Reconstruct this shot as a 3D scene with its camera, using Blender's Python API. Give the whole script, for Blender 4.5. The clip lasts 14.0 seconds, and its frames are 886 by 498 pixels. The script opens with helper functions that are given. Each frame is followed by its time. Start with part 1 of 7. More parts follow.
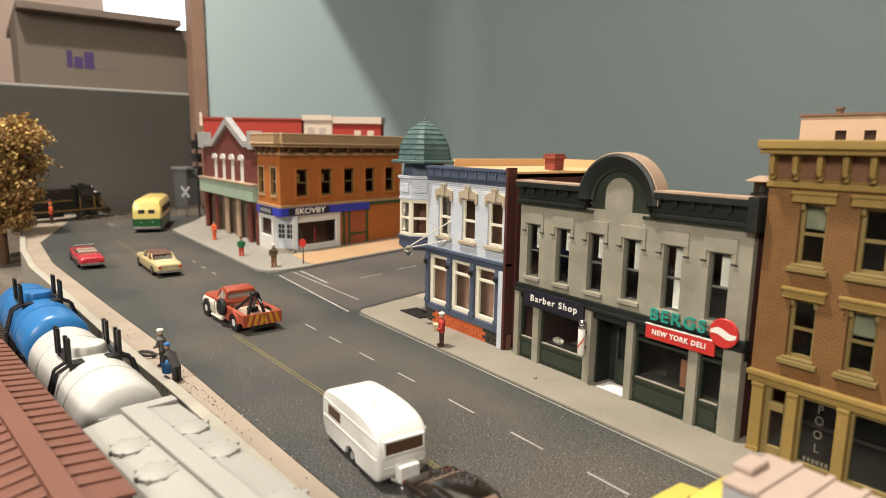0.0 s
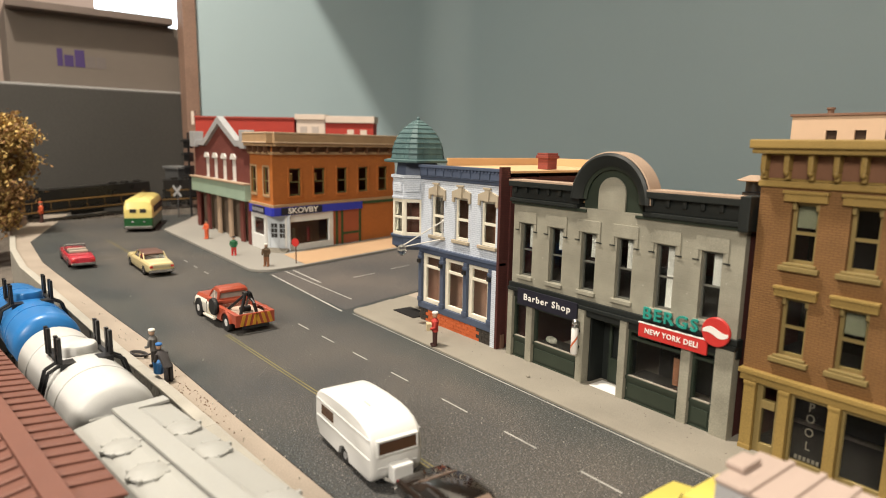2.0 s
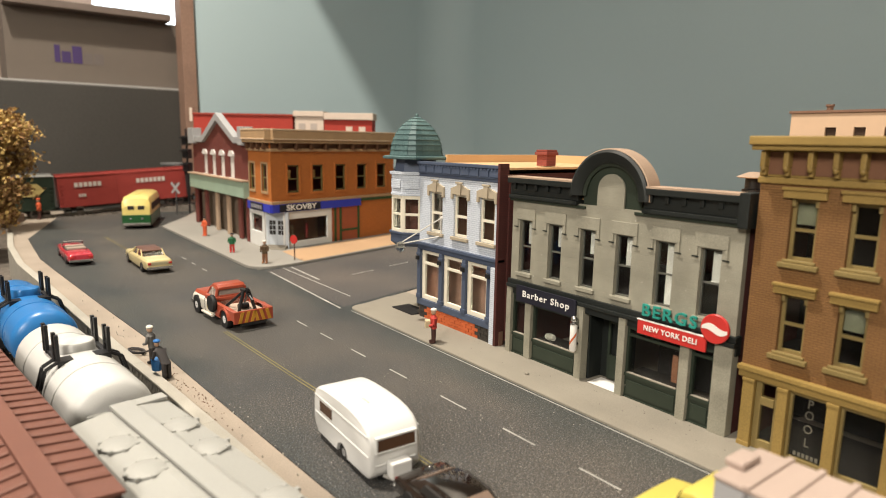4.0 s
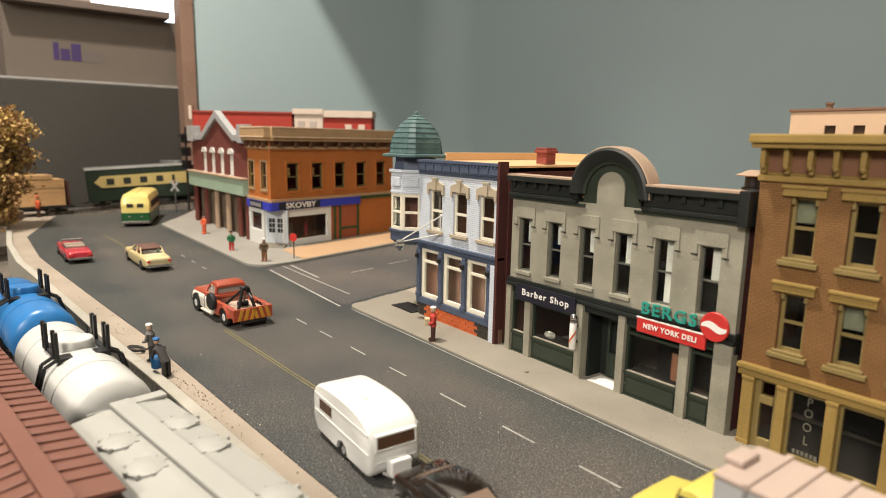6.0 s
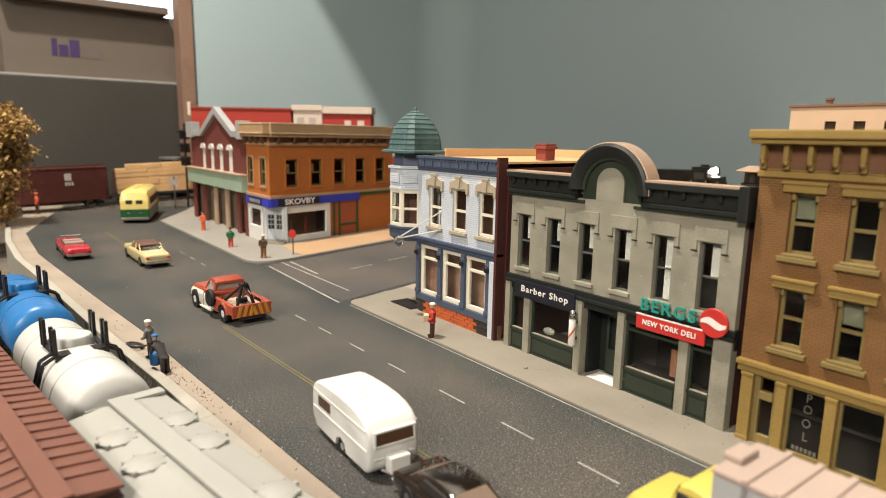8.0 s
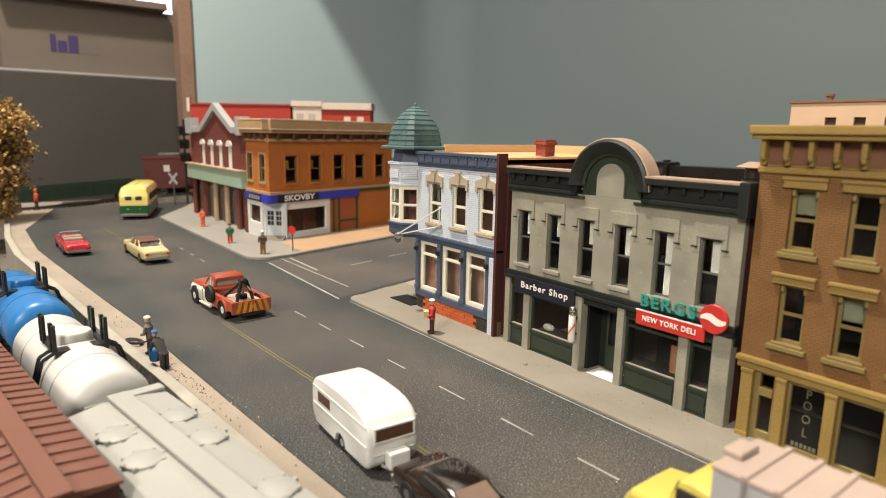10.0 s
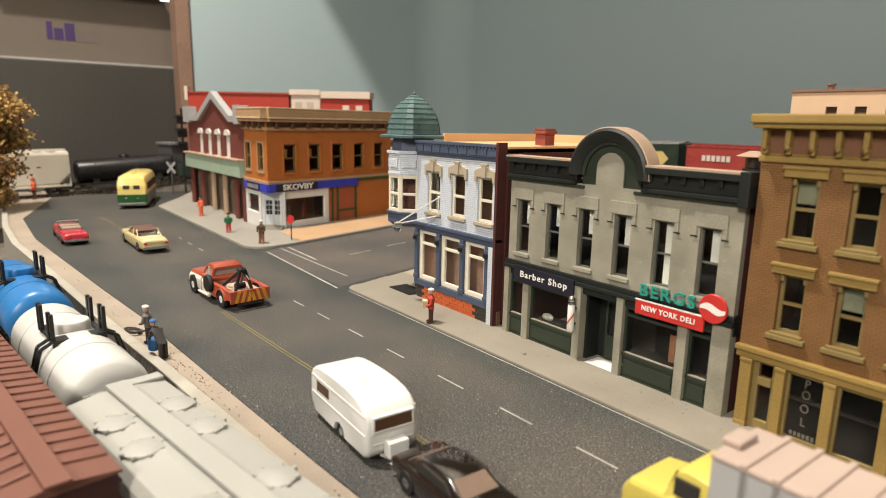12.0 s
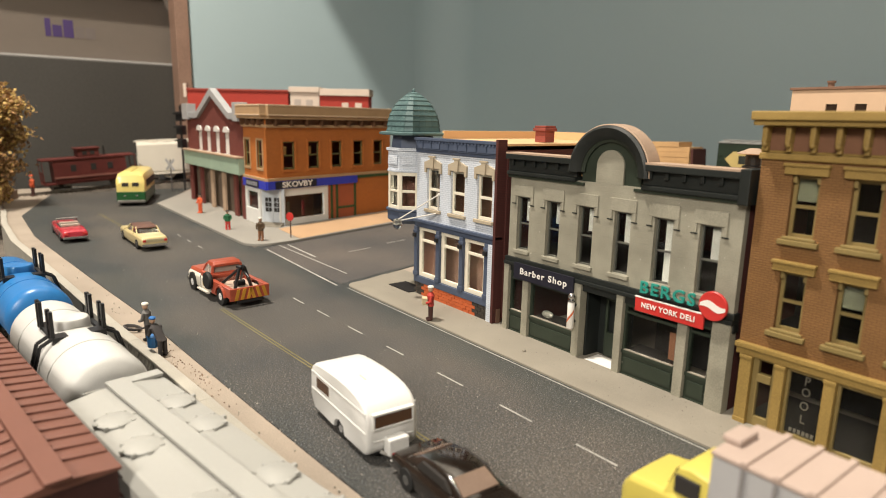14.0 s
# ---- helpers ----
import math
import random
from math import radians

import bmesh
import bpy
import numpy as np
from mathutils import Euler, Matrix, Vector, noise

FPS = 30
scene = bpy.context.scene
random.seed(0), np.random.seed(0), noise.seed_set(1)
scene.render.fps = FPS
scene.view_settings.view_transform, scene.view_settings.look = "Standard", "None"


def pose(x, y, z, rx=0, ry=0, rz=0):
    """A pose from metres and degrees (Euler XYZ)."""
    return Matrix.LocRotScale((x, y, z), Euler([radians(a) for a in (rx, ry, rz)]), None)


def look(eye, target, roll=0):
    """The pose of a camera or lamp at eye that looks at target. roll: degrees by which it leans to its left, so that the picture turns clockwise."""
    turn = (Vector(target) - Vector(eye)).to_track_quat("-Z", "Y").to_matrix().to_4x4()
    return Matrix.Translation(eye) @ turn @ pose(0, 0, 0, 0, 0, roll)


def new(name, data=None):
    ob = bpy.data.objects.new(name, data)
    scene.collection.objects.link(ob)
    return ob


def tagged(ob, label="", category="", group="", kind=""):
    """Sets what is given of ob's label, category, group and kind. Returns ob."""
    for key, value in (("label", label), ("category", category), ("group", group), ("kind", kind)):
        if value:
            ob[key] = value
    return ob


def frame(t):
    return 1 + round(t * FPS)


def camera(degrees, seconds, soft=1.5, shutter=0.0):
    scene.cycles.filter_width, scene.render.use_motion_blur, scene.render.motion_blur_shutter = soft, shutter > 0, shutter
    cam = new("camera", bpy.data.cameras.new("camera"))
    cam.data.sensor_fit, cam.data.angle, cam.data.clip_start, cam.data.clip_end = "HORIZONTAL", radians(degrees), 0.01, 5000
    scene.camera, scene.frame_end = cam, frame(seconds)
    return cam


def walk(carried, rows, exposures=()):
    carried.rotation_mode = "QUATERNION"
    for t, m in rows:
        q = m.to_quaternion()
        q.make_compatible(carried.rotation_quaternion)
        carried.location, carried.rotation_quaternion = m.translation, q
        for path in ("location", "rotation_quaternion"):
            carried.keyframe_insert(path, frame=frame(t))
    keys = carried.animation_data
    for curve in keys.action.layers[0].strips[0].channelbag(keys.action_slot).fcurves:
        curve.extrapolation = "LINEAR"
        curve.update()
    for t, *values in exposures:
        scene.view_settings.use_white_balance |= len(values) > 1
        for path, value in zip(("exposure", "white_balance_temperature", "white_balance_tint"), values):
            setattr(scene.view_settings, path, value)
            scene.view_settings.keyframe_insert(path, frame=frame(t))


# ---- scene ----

# ---- camera ----
cam = camera(70.957, 14.0, soft=1.0)
# a small phone lens close to its subject: about 1.85 mm of aperture
cam.data.dof.use_dof = True
cam.data.dof.focus_distance = 0.345
cam.data.dof.aperture_fstop = 13.5
walk(cam, [
    (0, pose(0.24550, -0.23510, 0.11572, 80.547, -0.911, 53.539)),
    (0.5, pose(0.24590, -0.23563, 0.11614, 80.947, -0.871, 53.566)),
    (1, pose(0.24580, -0.23532, 0.11604, 80.809, -0.897, 53.365)),
    (1.5, pose(0.24524, -0.23522, 0.11540, 80.621, -0.983, 53.113)),
    (2, pose(0.24527, -0.23506, 0.11562, 80.505, -0.985, 52.904)),
    (2.5, pose(0.24484, -0.23502, 0.11530, 80.538, -1.041, 52.799)),
    (3, pose(0.24488, -0.23490, 0.11548, 80.476, -1.030, 52.798)),
    (5.5, pose(0.24452, -0.23461, 0.11499, 80.027, -1.067, 52.749)),
    (6, pose(0.24462, -0.23480, 0.11519, 80.081, -1.063, 52.727)),
    (6.5, pose(0.24461, -0.23496, 0.11505, 80.151, -1.143, 52.723)),
    (7, pose(0.24444, -0.23458, 0.11503, 79.940, -1.080, 52.671)),
    (7.5, pose(0.24443, -0.23452, 0.11500, 79.865, -1.081, 52.677)),
    (8, pose(0.24434, -0.23414, 0.11502, 79.748, -1.036, 52.698)),
    (10.5, pose(0.24381, -0.23385, 0.11469, 79.148, -1.067, 52.642)),
    (11, pose(0.24347, -0.23377, 0.11464, 78.772, -1.112, 52.610)),
    (11.5, pose(0.24345, -0.23385, 0.11464, 78.630, -1.120, 52.577)),
    (12, pose(0.24332, -0.23344, 0.11443, 78.476, -1.124, 52.584)),
    (12.5, pose(0.24332, -0.23361, 0.11444, 78.491, -1.135, 52.570)),
    (13, pose(0.24334, -0.23363, 0.11449, 78.484, -1.127, 52.573)),
    (13.5, pose(0.24328, -0.23346, 0.11431, 78.412, -1.136, 52.573)),
    (14, pose(0.24294, -0.23354, 0.11424, 78.250, -1.164, 52.513)),
], exposures=((0.0, 0.0), (14.0, 0.0)))

# ---- world and lamps ----
MM = 0.001
world = bpy.data.worlds.new("room_air")
scene.world = world
world.use_nodes = True
world.node_tree.nodes["Background"].inputs[0].default_value = (1.0, 0.86, 0.70, 1)
world.node_tree.nodes["Background"].inputs[1].default_value = 0.012


def area_lamp(name, eye, target, size, watts, colour):
    data = bpy.data.lights.new(name, "AREA")
    data.shape, data.size, data.energy, data.color = "DISK", size, watts, colour
    ob = new(name, data)
    ob.matrix_world = look(eye, target)
    return ob


area_lamp("ceiling_lamp", (-0.30, -0.40, 1.469), (-0.22, 0.0, 0.0), 0.10, 36.0, (1.0, 0.905, 0.775))
area_lamp("room_lamp", (0.62, -1.25, 0.86), (-0.15, 0.1, 0.05), 0.45, 20.0, (1.0, 0.915, 0.80))

# ---- materials ----
MATS = {}


def mat(name, colour, rough=0.6, metal=0.0, var=0.12, scale=300.0, bump=0.15, fine=2500.0, spec=0.4, dark=None, coat=0.0):
    """Painted or moulded surface: base colour broken up at two scales, with fine relief."""
    if name in MATS:
        return MATS[name]
    m = bpy.data.materials.new(name)
    m.use_nodes = True
    nt = m.node_tree
    b = nt.nodes["Principled BSDF"]
    co = nt.nodes.new("ShaderNodeTexCoord")
    n1 = nt.nodes.new("ShaderNodeTexNoise")
    n1.inputs["Scale"].default_value, n1.inputs["Detail"].default_value = scale * 0.25, 6
    n2 = nt.nodes.new("ShaderNodeTexNoise")
    n2.inputs["Scale"].default_value, n2.inputs["Detail"].default_value = fine, 3
    nt.links.new(co.outputs["Object"], n1.inputs["Vector"])
    nt.links.new(co.outputs["Object"], n2.inputs["Vector"])
    add = nt.nodes.new("ShaderNodeMath")
    add.operation = "ADD"
    nt.links.new(n1.outputs["Fac"], add.inputs[0])
    nt.links.new(n2.outputs["Fac"], add.inputs[1])
    ramp = nt.nodes.new("ShaderNodeMapRange")
    ramp.inputs["From Min"].default_value, ramp.inputs["From Max"].default_value = 0.65, 1.35
    nt.links.new(add.outputs[0], ramp.inputs["Value"])
    mix = nt.nodes.new("ShaderNodeMix")
    mix.data_type = "RGBA"
    lo = dark or tuple(c * (1 - var) for c in colour)
    hi = tuple(min(1, c * (1 + var)) for c in colour)
    mix.inputs["A"].default_value, mix.inputs["B"].default_value = (*lo, 1), (*hi, 1)
    nt.links.new(ramp.outputs["Result"], mix.inputs["Factor"])
    nt.links.new(mix.outputs["Result"], b.inputs["Base Color"])
    rr = nt.nodes.new("ShaderNodeMapRange")
    rr.inputs["To Min"].default_value, rr.inputs["To Max"].default_value = max(0.02, rough - 0.1), min(1, rough + 0.1)
    nt.links.new(n1.outputs["Fac"], rr.inputs["Value"])
    nt.links.new(rr.outputs["Result"], b.inputs["Roughness"])
    b.inputs["Metallic"].default_value = metal
    b.inputs["Specular IOR Level"].default_value = spec
    b.inputs["Coat Weight"].default_value = coat
    if bump:
        bp = nt.nodes.new("ShaderNodeBump")
        bp.inputs["Strength"].default_value, bp.inputs["Distance"].default_value = bump, 0.0003
        nt.links.new(n2.outputs["Fac"], bp.inputs["Height"])
        nt.links.new(bp.outputs["Normal"], b.inputs["Normal"])
    MATS[name] = m
    return m


def brick_mat(name, colour, joint, bw=2.7, bh=0.95, rough=0.75, depth=0.6, mortar=0.13, var=0.15, odd=0.86):
    """Moulded brick or block courses, in millimetres, laid on upright walls."""
    m = mat(name, colour, rough, var=var)
    nt = m.node_tree
    b = nt.nodes["Principled BSDF"]
    co = next(n for n in nt.nodes if n.type == "TEX_COORD")
    sep = nt.nodes.new("ShaderNodeSeparateXYZ")
    nt.links.new(co.outputs["Object"], sep.inputs[0])
    s = nt.nodes.new("ShaderNodeMath")
    s.operation = "ADD"
    nt.links.new(sep.outputs[0], s.inputs[0])
    nt.links.new(sep.outputs[1], s.inputs[1])
    com = nt.nodes.new("ShaderNodeCombineXYZ")
    nt.links.new(s.outputs[0], com.inputs[0])
    nt.links.new(sep.outputs[2], com.inputs[1])
    br = nt.nodes.new("ShaderNodeTexBrick")
    br.inputs["Scale"].default_value = 1.0
    br.inputs["Brick Width"].default_value, br.inputs["Row Height"].default_value = bw * MM, bh * MM
    br.inputs["Mortar Size"].default_value = mortar * MM
    br.inputs["Mortar Smooth"].default_value = 0.3
    br.inputs["Color1"].default_value = (1, 1, 1, 1)
    br.inputs["Color2"].default_value = (odd, odd, odd, 1)
    br.inputs["Mortar"].default_value = (*[j / max(c, 0.01) for j, c in zip(joint, colour)], 1)
    nt.links.new(com.outputs[0], br.inputs["Vector"])
    old = b.inputs["Base Color"].links[0].from_socket
    mul = nt.nodes.new("ShaderNodeMix")
    mul.data_type, mul.blend_type = "RGBA", "MULTIPLY"
    mul.inputs["Factor"].default_value = 1.0
    nt.links.new(old, mul.inputs["A"])
    nt.links.new(br.outputs["Color"], mul.inputs["B"])
    nt.links.new(mul.outputs["Result"], b.inputs["Base Color"])
    bp = nt.nodes.new("ShaderNodeBump")
    bp.invert = True
    bp.inputs["Strength"].default_value, bp.inputs["Distance"].default_value = depth, 0.0004
    nt.links.new(br.outputs["Fac"], bp.inputs["Height"])
    first = b.inputs["Normal"].links[0].from_node
    nt.links.new(bp.outputs["Normal"], first.inputs["Normal"])
    return m


def glass_mat(name, colour=(0.9, 0.92, 0.9), rough=0.05):
    m = bpy.data.materials.new(name)
    m.use_nodes = True
    b = m.node_tree.nodes["Principled BSDF"]
    b.inputs["Base Color"].default_value = (*colour, 1)
    b.inputs["Transmission Weight"].default_value, b.inputs["Roughness"].default_value = 1.0, rough
    b.inputs["IOR"].default_value = 1.25
    MATS[name] = m
    return m


def glow_mat(name, colour, strength):
    m = bpy.data.materials.new(name)
    m.use_nodes = True
    b = m.node_tree.nodes["Principled BSDF"]
    b.inputs["Base Color"].default_value = (*colour, 1)
    b.inputs["Emission Color"].default_value, b.inputs["Emission Strength"].default_value = (*colour, 1), strength
    return m


GLASS = glass_mat("clear_styrene", (0.70, 0.72, 0.70))
SMOKE = glass_mat("smoked_styrene", (0.55, 0.50, 0.45), 0.08)


def speckled_mat(name, dark, mid, light, scale, rough):
    """Coarse mineral surface: dark and light grains, with broad worn patches."""
    m = mat(name, mid, rough, var=0.45, scale=44, bump=0.9, fine=scale * 0.45, spec=0.2, dark=(mid[0] * 0.50, mid[0] * 0.55, mid[0] * 0.60))
    nt = m.node_tree
    b = nt.nodes["Principled BSDF"]
    co = next(n for n in nt.nodes if n.type == "TEX_COORD")
    n = nt.nodes.new("ShaderNodeTexNoise")
    n.inputs["Scale"].default_value, n.inputs["Detail"].default_value, n.inputs["Roughness"].default_value = scale, 2, 0.7
    nt.links.new(co.outputs["Object"], n.inputs["Vector"])
    ramp = nt.nodes.new("ShaderNodeValToRGB")
    e = ramp.color_ramp.elements
    e[0].position, e[0].color = 0.38, (*[d / c for d, c in zip(dark, mid)], 1)
    e[1].position, e[1].color = 0.68, (*[d / c for d, c in zip(light, mid)], 1)
    for p in (0.44, 0.58):
        k = e.new(p)
        k.color = (1, 1, 1, 1)
    nt.links.new(n.outputs["Fac"], ramp.inputs["Fac"])
    mul = nt.nodes.new("ShaderNodeMix")
    mul.data_type, mul.blend_type = "RGBA", "MULTIPLY"
    mul.inputs["Factor"].default_value = 1.0
    nt.links.new(b.inputs["Base Color"].links[0].from_socket, mul.inputs["A"])
    nt.links.new(ramp.outputs["Color"], mul.inputs["B"])
    nt.links.new(mul.outputs["Result"], b.inputs["Base Color"])
    return m


ASPHALT = speckled_mat("asphalt", (0.016, 0.016, 0.017), (0.072, 0.063, 0.053), (0.34, 0.31, 0.27), 1750, 0.7)


def weathered_lanes(m, middle, half, tint):
    """Airbrushed weathering on the street: a dusty worn middle and darker bluish gutters, with a wandering edge."""
    nt = m.node_tree
    b = nt.nodes["Principled BSDF"]
    co = next(n for n in nt.nodes if n.type == "TEX_COORD")
    sep = nt.nodes.new("ShaderNodeSeparateXYZ")
    nt.links.new(co.outputs["Object"], sep.inputs[0])
    off = nt.nodes.new("ShaderNodeMath")
    off.operation = "SUBTRACT"
    nt.links.new(sep.outputs[1], off.inputs[0])
    off.inputs[1].default_value = middle * MM
    size = nt.nodes.new("ShaderNodeMath")
    size.operation = "ABSOLUTE"
    nt.links.new(off.outputs[0], size.inputs[0])
    ns = nt.nodes.new("ShaderNodeTexNoise")
    ns.inputs["Scale"].default_value, ns.inputs["Detail"].default_value = 16, 4
    nt.links.new(co.outputs["Object"], ns.inputs["Vector"])
    wob = nt.nodes.new("ShaderNodeMath")
    wob.operation = "MULTIPLY_ADD"
    nt.links.new(ns.outputs["Fac"], wob.inputs[0])
    wob.inputs[1].default_value = 0.06
    nt.links.new(size.outputs[0], wob.inputs[2])
    rg = nt.nodes.new("ShaderNodeMapRange")
    rg.interpolation_type = "SMOOTHSTEP"
    rg.inputs["From Min"].default_value, rg.inputs["From Max"].default_value = (half - 14) * MM + 0.03, (half + 14) * MM + 0.03
    nt.links.new(wob.outputs[0], rg.inputs["Value"])
    mul = nt.nodes.new("ShaderNodeMix")
    mul.data_type, mul.blend_type = "RGBA", "MULTIPLY"
    nt.links.new(rg.outputs["Result"], mul.inputs["Factor"])
    nt.links.new(b.inputs["Base Color"].links[0].from_socket, mul.inputs["A"])
    mul.inputs["B"].default_value = (*tint, 1)
    nt.links.new(mul.outputs["Result"], b.inputs["Base Color"])


weathered_lanes(ASPHALT, -97, 48, (0.72, 0.80, 0.83))
SIDE_ROAD = speckled_mat("brown_asphalt", (0.05, 0.04, 0.036), (0.095, 0.080, 0.070), (0.19, 0.17, 0.15), 1300, 0.75)
CONCRETE = mat("concrete", (0.242, 0.220, 0.18), 0.85, var=0.2, scale=90, bump=0.3, fine=2200)
PALE_CONCRETE = mat("pale_concrete", (0.275, 0.262, 0.235), 0.85, var=0.12, scale=60, bump=0.3, fine=2200)
SAND = mat("pink_sand", (0.32, 0.27, 0.22), 0.9, var=0.2, scale=120, bump=0.6, fine=1800)
STONE_WALL = mat("moulded_stone", (0.38, 0.36, 0.315), 0.8, var=0.25, scale=100, bump=0.4)
BALLAST = mat("ballast", (0.14, 0.12, 0.10), 0.95, var=0.6, scale=200, bump=0.9, fine=900)
WHITE_LINE = mat("white_road_paint", (0.36, 0.355, 0.33), 0.8, var=0.35, scale=300, fine=1800)
YELLOW_LINE = mat("yellow_road_paint", (0.19, 0.16, 0.055), 0.8, var=0.35, scale=300, fine=1800)
BLACK = mat("black_plastic", (0.012, 0.012, 0.013), 0.45, var=0.3)
RUBBER = mat("tyre_rubber", (0.015, 0.015, 0.015), 0.7, var=0.3)
WHITE = mat("white_plastic", (0.66, 0.66, 0.645), 0.35, var=0.03, bump=0.03)
CHROME = mat("chrome", (0.65, 0.65, 0.65), 0.22, metal=1.0, var=0.05, bump=0.02)
STEEL = mat("dull_steel", (0.30, 0.28, 0.26), 0.4, metal=1.0, var=0.2)
# near-black holds the shade of rooms and openings in its colour
DARK = mat("unlit_interior_black", (0.025, 0.022, 0.020), 0.8, var=0.3)

# ---- mesh helpers, in millimetres ----


def box(bm, x0, x1, y0, y1, z0, z1, mi=0):
    vs = [bm.verts.new((x, y, z)) for x in (x0, x1) for y in (y0, y1) for z in (z0, z1)]
    for q in ((0, 1, 3, 2), (4, 6, 7, 5), (0, 4, 5, 1), (2, 3, 7, 6), (0, 2, 6, 4), (1, 5, 7, 3)):
        bm.faces.new([vs[i] for i in q]).material_index = mi
    return vs


def prism(bm, pts, axis, d0, d1, mi=0):
    """A polygon pushed along an axis: pts are (x, z) for axis y, (y, z) for axis x, (x, y) for axis z."""
    def at(p, d):
        return {"y": (p[0], d, p[1]), "x": (d, p[0], p[1]), "z": (p[0], p[1], d)}[axis]
    a = [bm.verts.new(at(p, d0)) for p in pts]
    b = [bm.verts.new(at(p, d1)) for p in pts]
    n = len(pts)
    bm.faces.new(a).material_index = mi
    bm.faces.new(b[::-1]).material_index = mi
    for i in range(n):
        bm.faces.new((a[i], b[i], b[(i + 1) % n], a[(i + 1) % n])).material_index = mi
    return a + b


def loft(bm, rings, mi=0, caps=True, closed=True):
    made = [[bm.verts.new(p) for p in ring] for ring in rings]
    n = len(made[0])
    for a, b in zip(made, made[1:]):
        for i in range(n if closed else n - 1):
            bm.faces.new((a[i], a[(i + 1) % n], b[(i + 1) % n], b[i])).material_index = mi
    if caps:
        bm.faces.new(made[0][::-1]).material_index = mi
        bm.faces.new(made[-1]).material_index = mi
    return made


def rod(bm, p, q, r, seg=8, r2=None, mi=0):
    p, q = Vector(p), Vector(q)
    turn = (q - p).to_track_quat("Z", "Y")
    rings = []
    for c, rad in ((p, r), (q, r if r2 is None else r2)):
        rings.append([c + turn @ Vector((rad * math.cos(2 * math.pi * i / seg), rad * math.sin(2 * math.pi * i / seg), 0)) for i in range(seg)])
    loft(bm, rings, mi)


def lathe(bm, profile, c=(0, 0, 0), seg=16, axis="z", mi=0, phase=0.0):
    rings = []
    for r, h in profile:
        ring = []
        for i in range(seg):
            a = 2 * math.pi * i / seg + phase
            u, v = r * math.cos(a), r * math.sin(a)
            o = {"z": (u, v, h), "x": (h, u, v), "y": (u, h, v)}[axis]
            ring.append((c[0] + o[0], c[1] + o[1], c[2] + o[2]))
        rings.append(ring)
    loft(bm, rings, mi)


def blob(bm, c, rx, ry, rz, mi=0, seg=8, rings=5):
    prof = []
    for i in range(rings):
        a = math.pi * (i + 0.5) / rings - math.pi / 2
        prof.append((math.cos(a), math.sin(a)))
    out = []
    for r, h in prof:
        out.append([(c[0] + rx * r * math.cos(2 * math.pi * k / seg), c[1] + ry * r * math.sin(2 * math.pi * k / seg), c[2] + rz * h) for k in range(seg)])
    loft(bm, out, mi)


def part(name, bm, material, parent=None, label="", bevel=0.0, smooth=False, at=None):
    """Links a bmesh, in millimetres, as one mesh object under a thing or part."""
    bmesh.ops.recalc_face_normals(bm, faces=bm.faces)
    if bevel:
        edges = [e for e in bm.edges if len(e.link_faces) == 2 and e.calc_face_angle(0) > 0.5]
        bmesh.ops.bevel(bm, geom=edges, offset=bevel, segments=2, profile=0.6, affect="EDGES", clamp_overlap=True)
    bmesh.ops.scale(bm, vec=(MM, MM, MM), verts=bm.verts)
    me = bpy.data.meshes.new(name)
    bm.to_mesh(me)
    bm.free()
    for m in (material if isinstance(material, (list, tuple)) else (material,)):
        me.materials.append(m)
    if smooth:
        me.shade_smooth()
        me.set_sharp_from_angle(angle=radians(35))
    ob = new(name, me)
    if parent:
        ob.parent = parent
    if at is not None:
        ob.matrix_basis = at
    if label:
        ob["label"] = label
    return ob


def share(name, me, parent, x, y, z, rz=0.0, scale=(1, 1, 1)):
    """Another object on a mesh that is there already, in millimetres under its parent."""
    ob = new(name, me)
    ob.parent = parent
    ob.location, ob.rotation_euler, ob.scale = (x * MM, y * MM, z * MM), (0, 0, radians(rz)), scale
    return ob


def thing(name, x, y, z, rz, label, category, group="", kind="", rx=0, ry=0):
    ob = new(name)
    ob.empty_display_size = 0.01
    ob.matrix_basis = pose(x * MM, y * MM, z * MM, rx, ry, rz)
    return tagged(ob, label, category, group, kind)


def quick(fn, *args, **kw):
    bm = bmesh.new()
    fn(bm, *args, **kw)
    return bm


def boxes(*list_of):
    bm = bmesh.new()
    for b in list_of:
        box(bm, *b)
    return bm


def words(name, body, size, material, parent, m, depth=0.25, bold=0.0, label="", wide=1.0, gap=1.0):
    """Raised lettering in the built-in font; the text's centre at the pose m."""
    cu = bpy.data.curves.new(name, "FONT")
    cu.body, cu.size, cu.extrude, cu.offset = body, size * MM, depth * MM, bold * MM
    cu.align_x, cu.align_y, cu.resolution_u, cu.space_character = "CENTER", "CENTER", 3, gap
    tmp = bpy.data.objects.new("tmp", cu)
    scene.collection.objects.link(tmp)
    bpy.context.view_layer.update()
    me = bpy.data.meshes.new_from_object(tmp.evaluated_get(bpy.context.evaluated_depsgraph_get()))
    bpy.data.objects.remove(tmp)
    me.materials.clear()
    me.materials.append(material)
    ob = new(name, me)
    ob.parent = parent
    ob.matrix_basis = m @ Matrix.Diagonal((wide, 1, 1, 1))
    if label:
        ob["label"] = label
    return ob


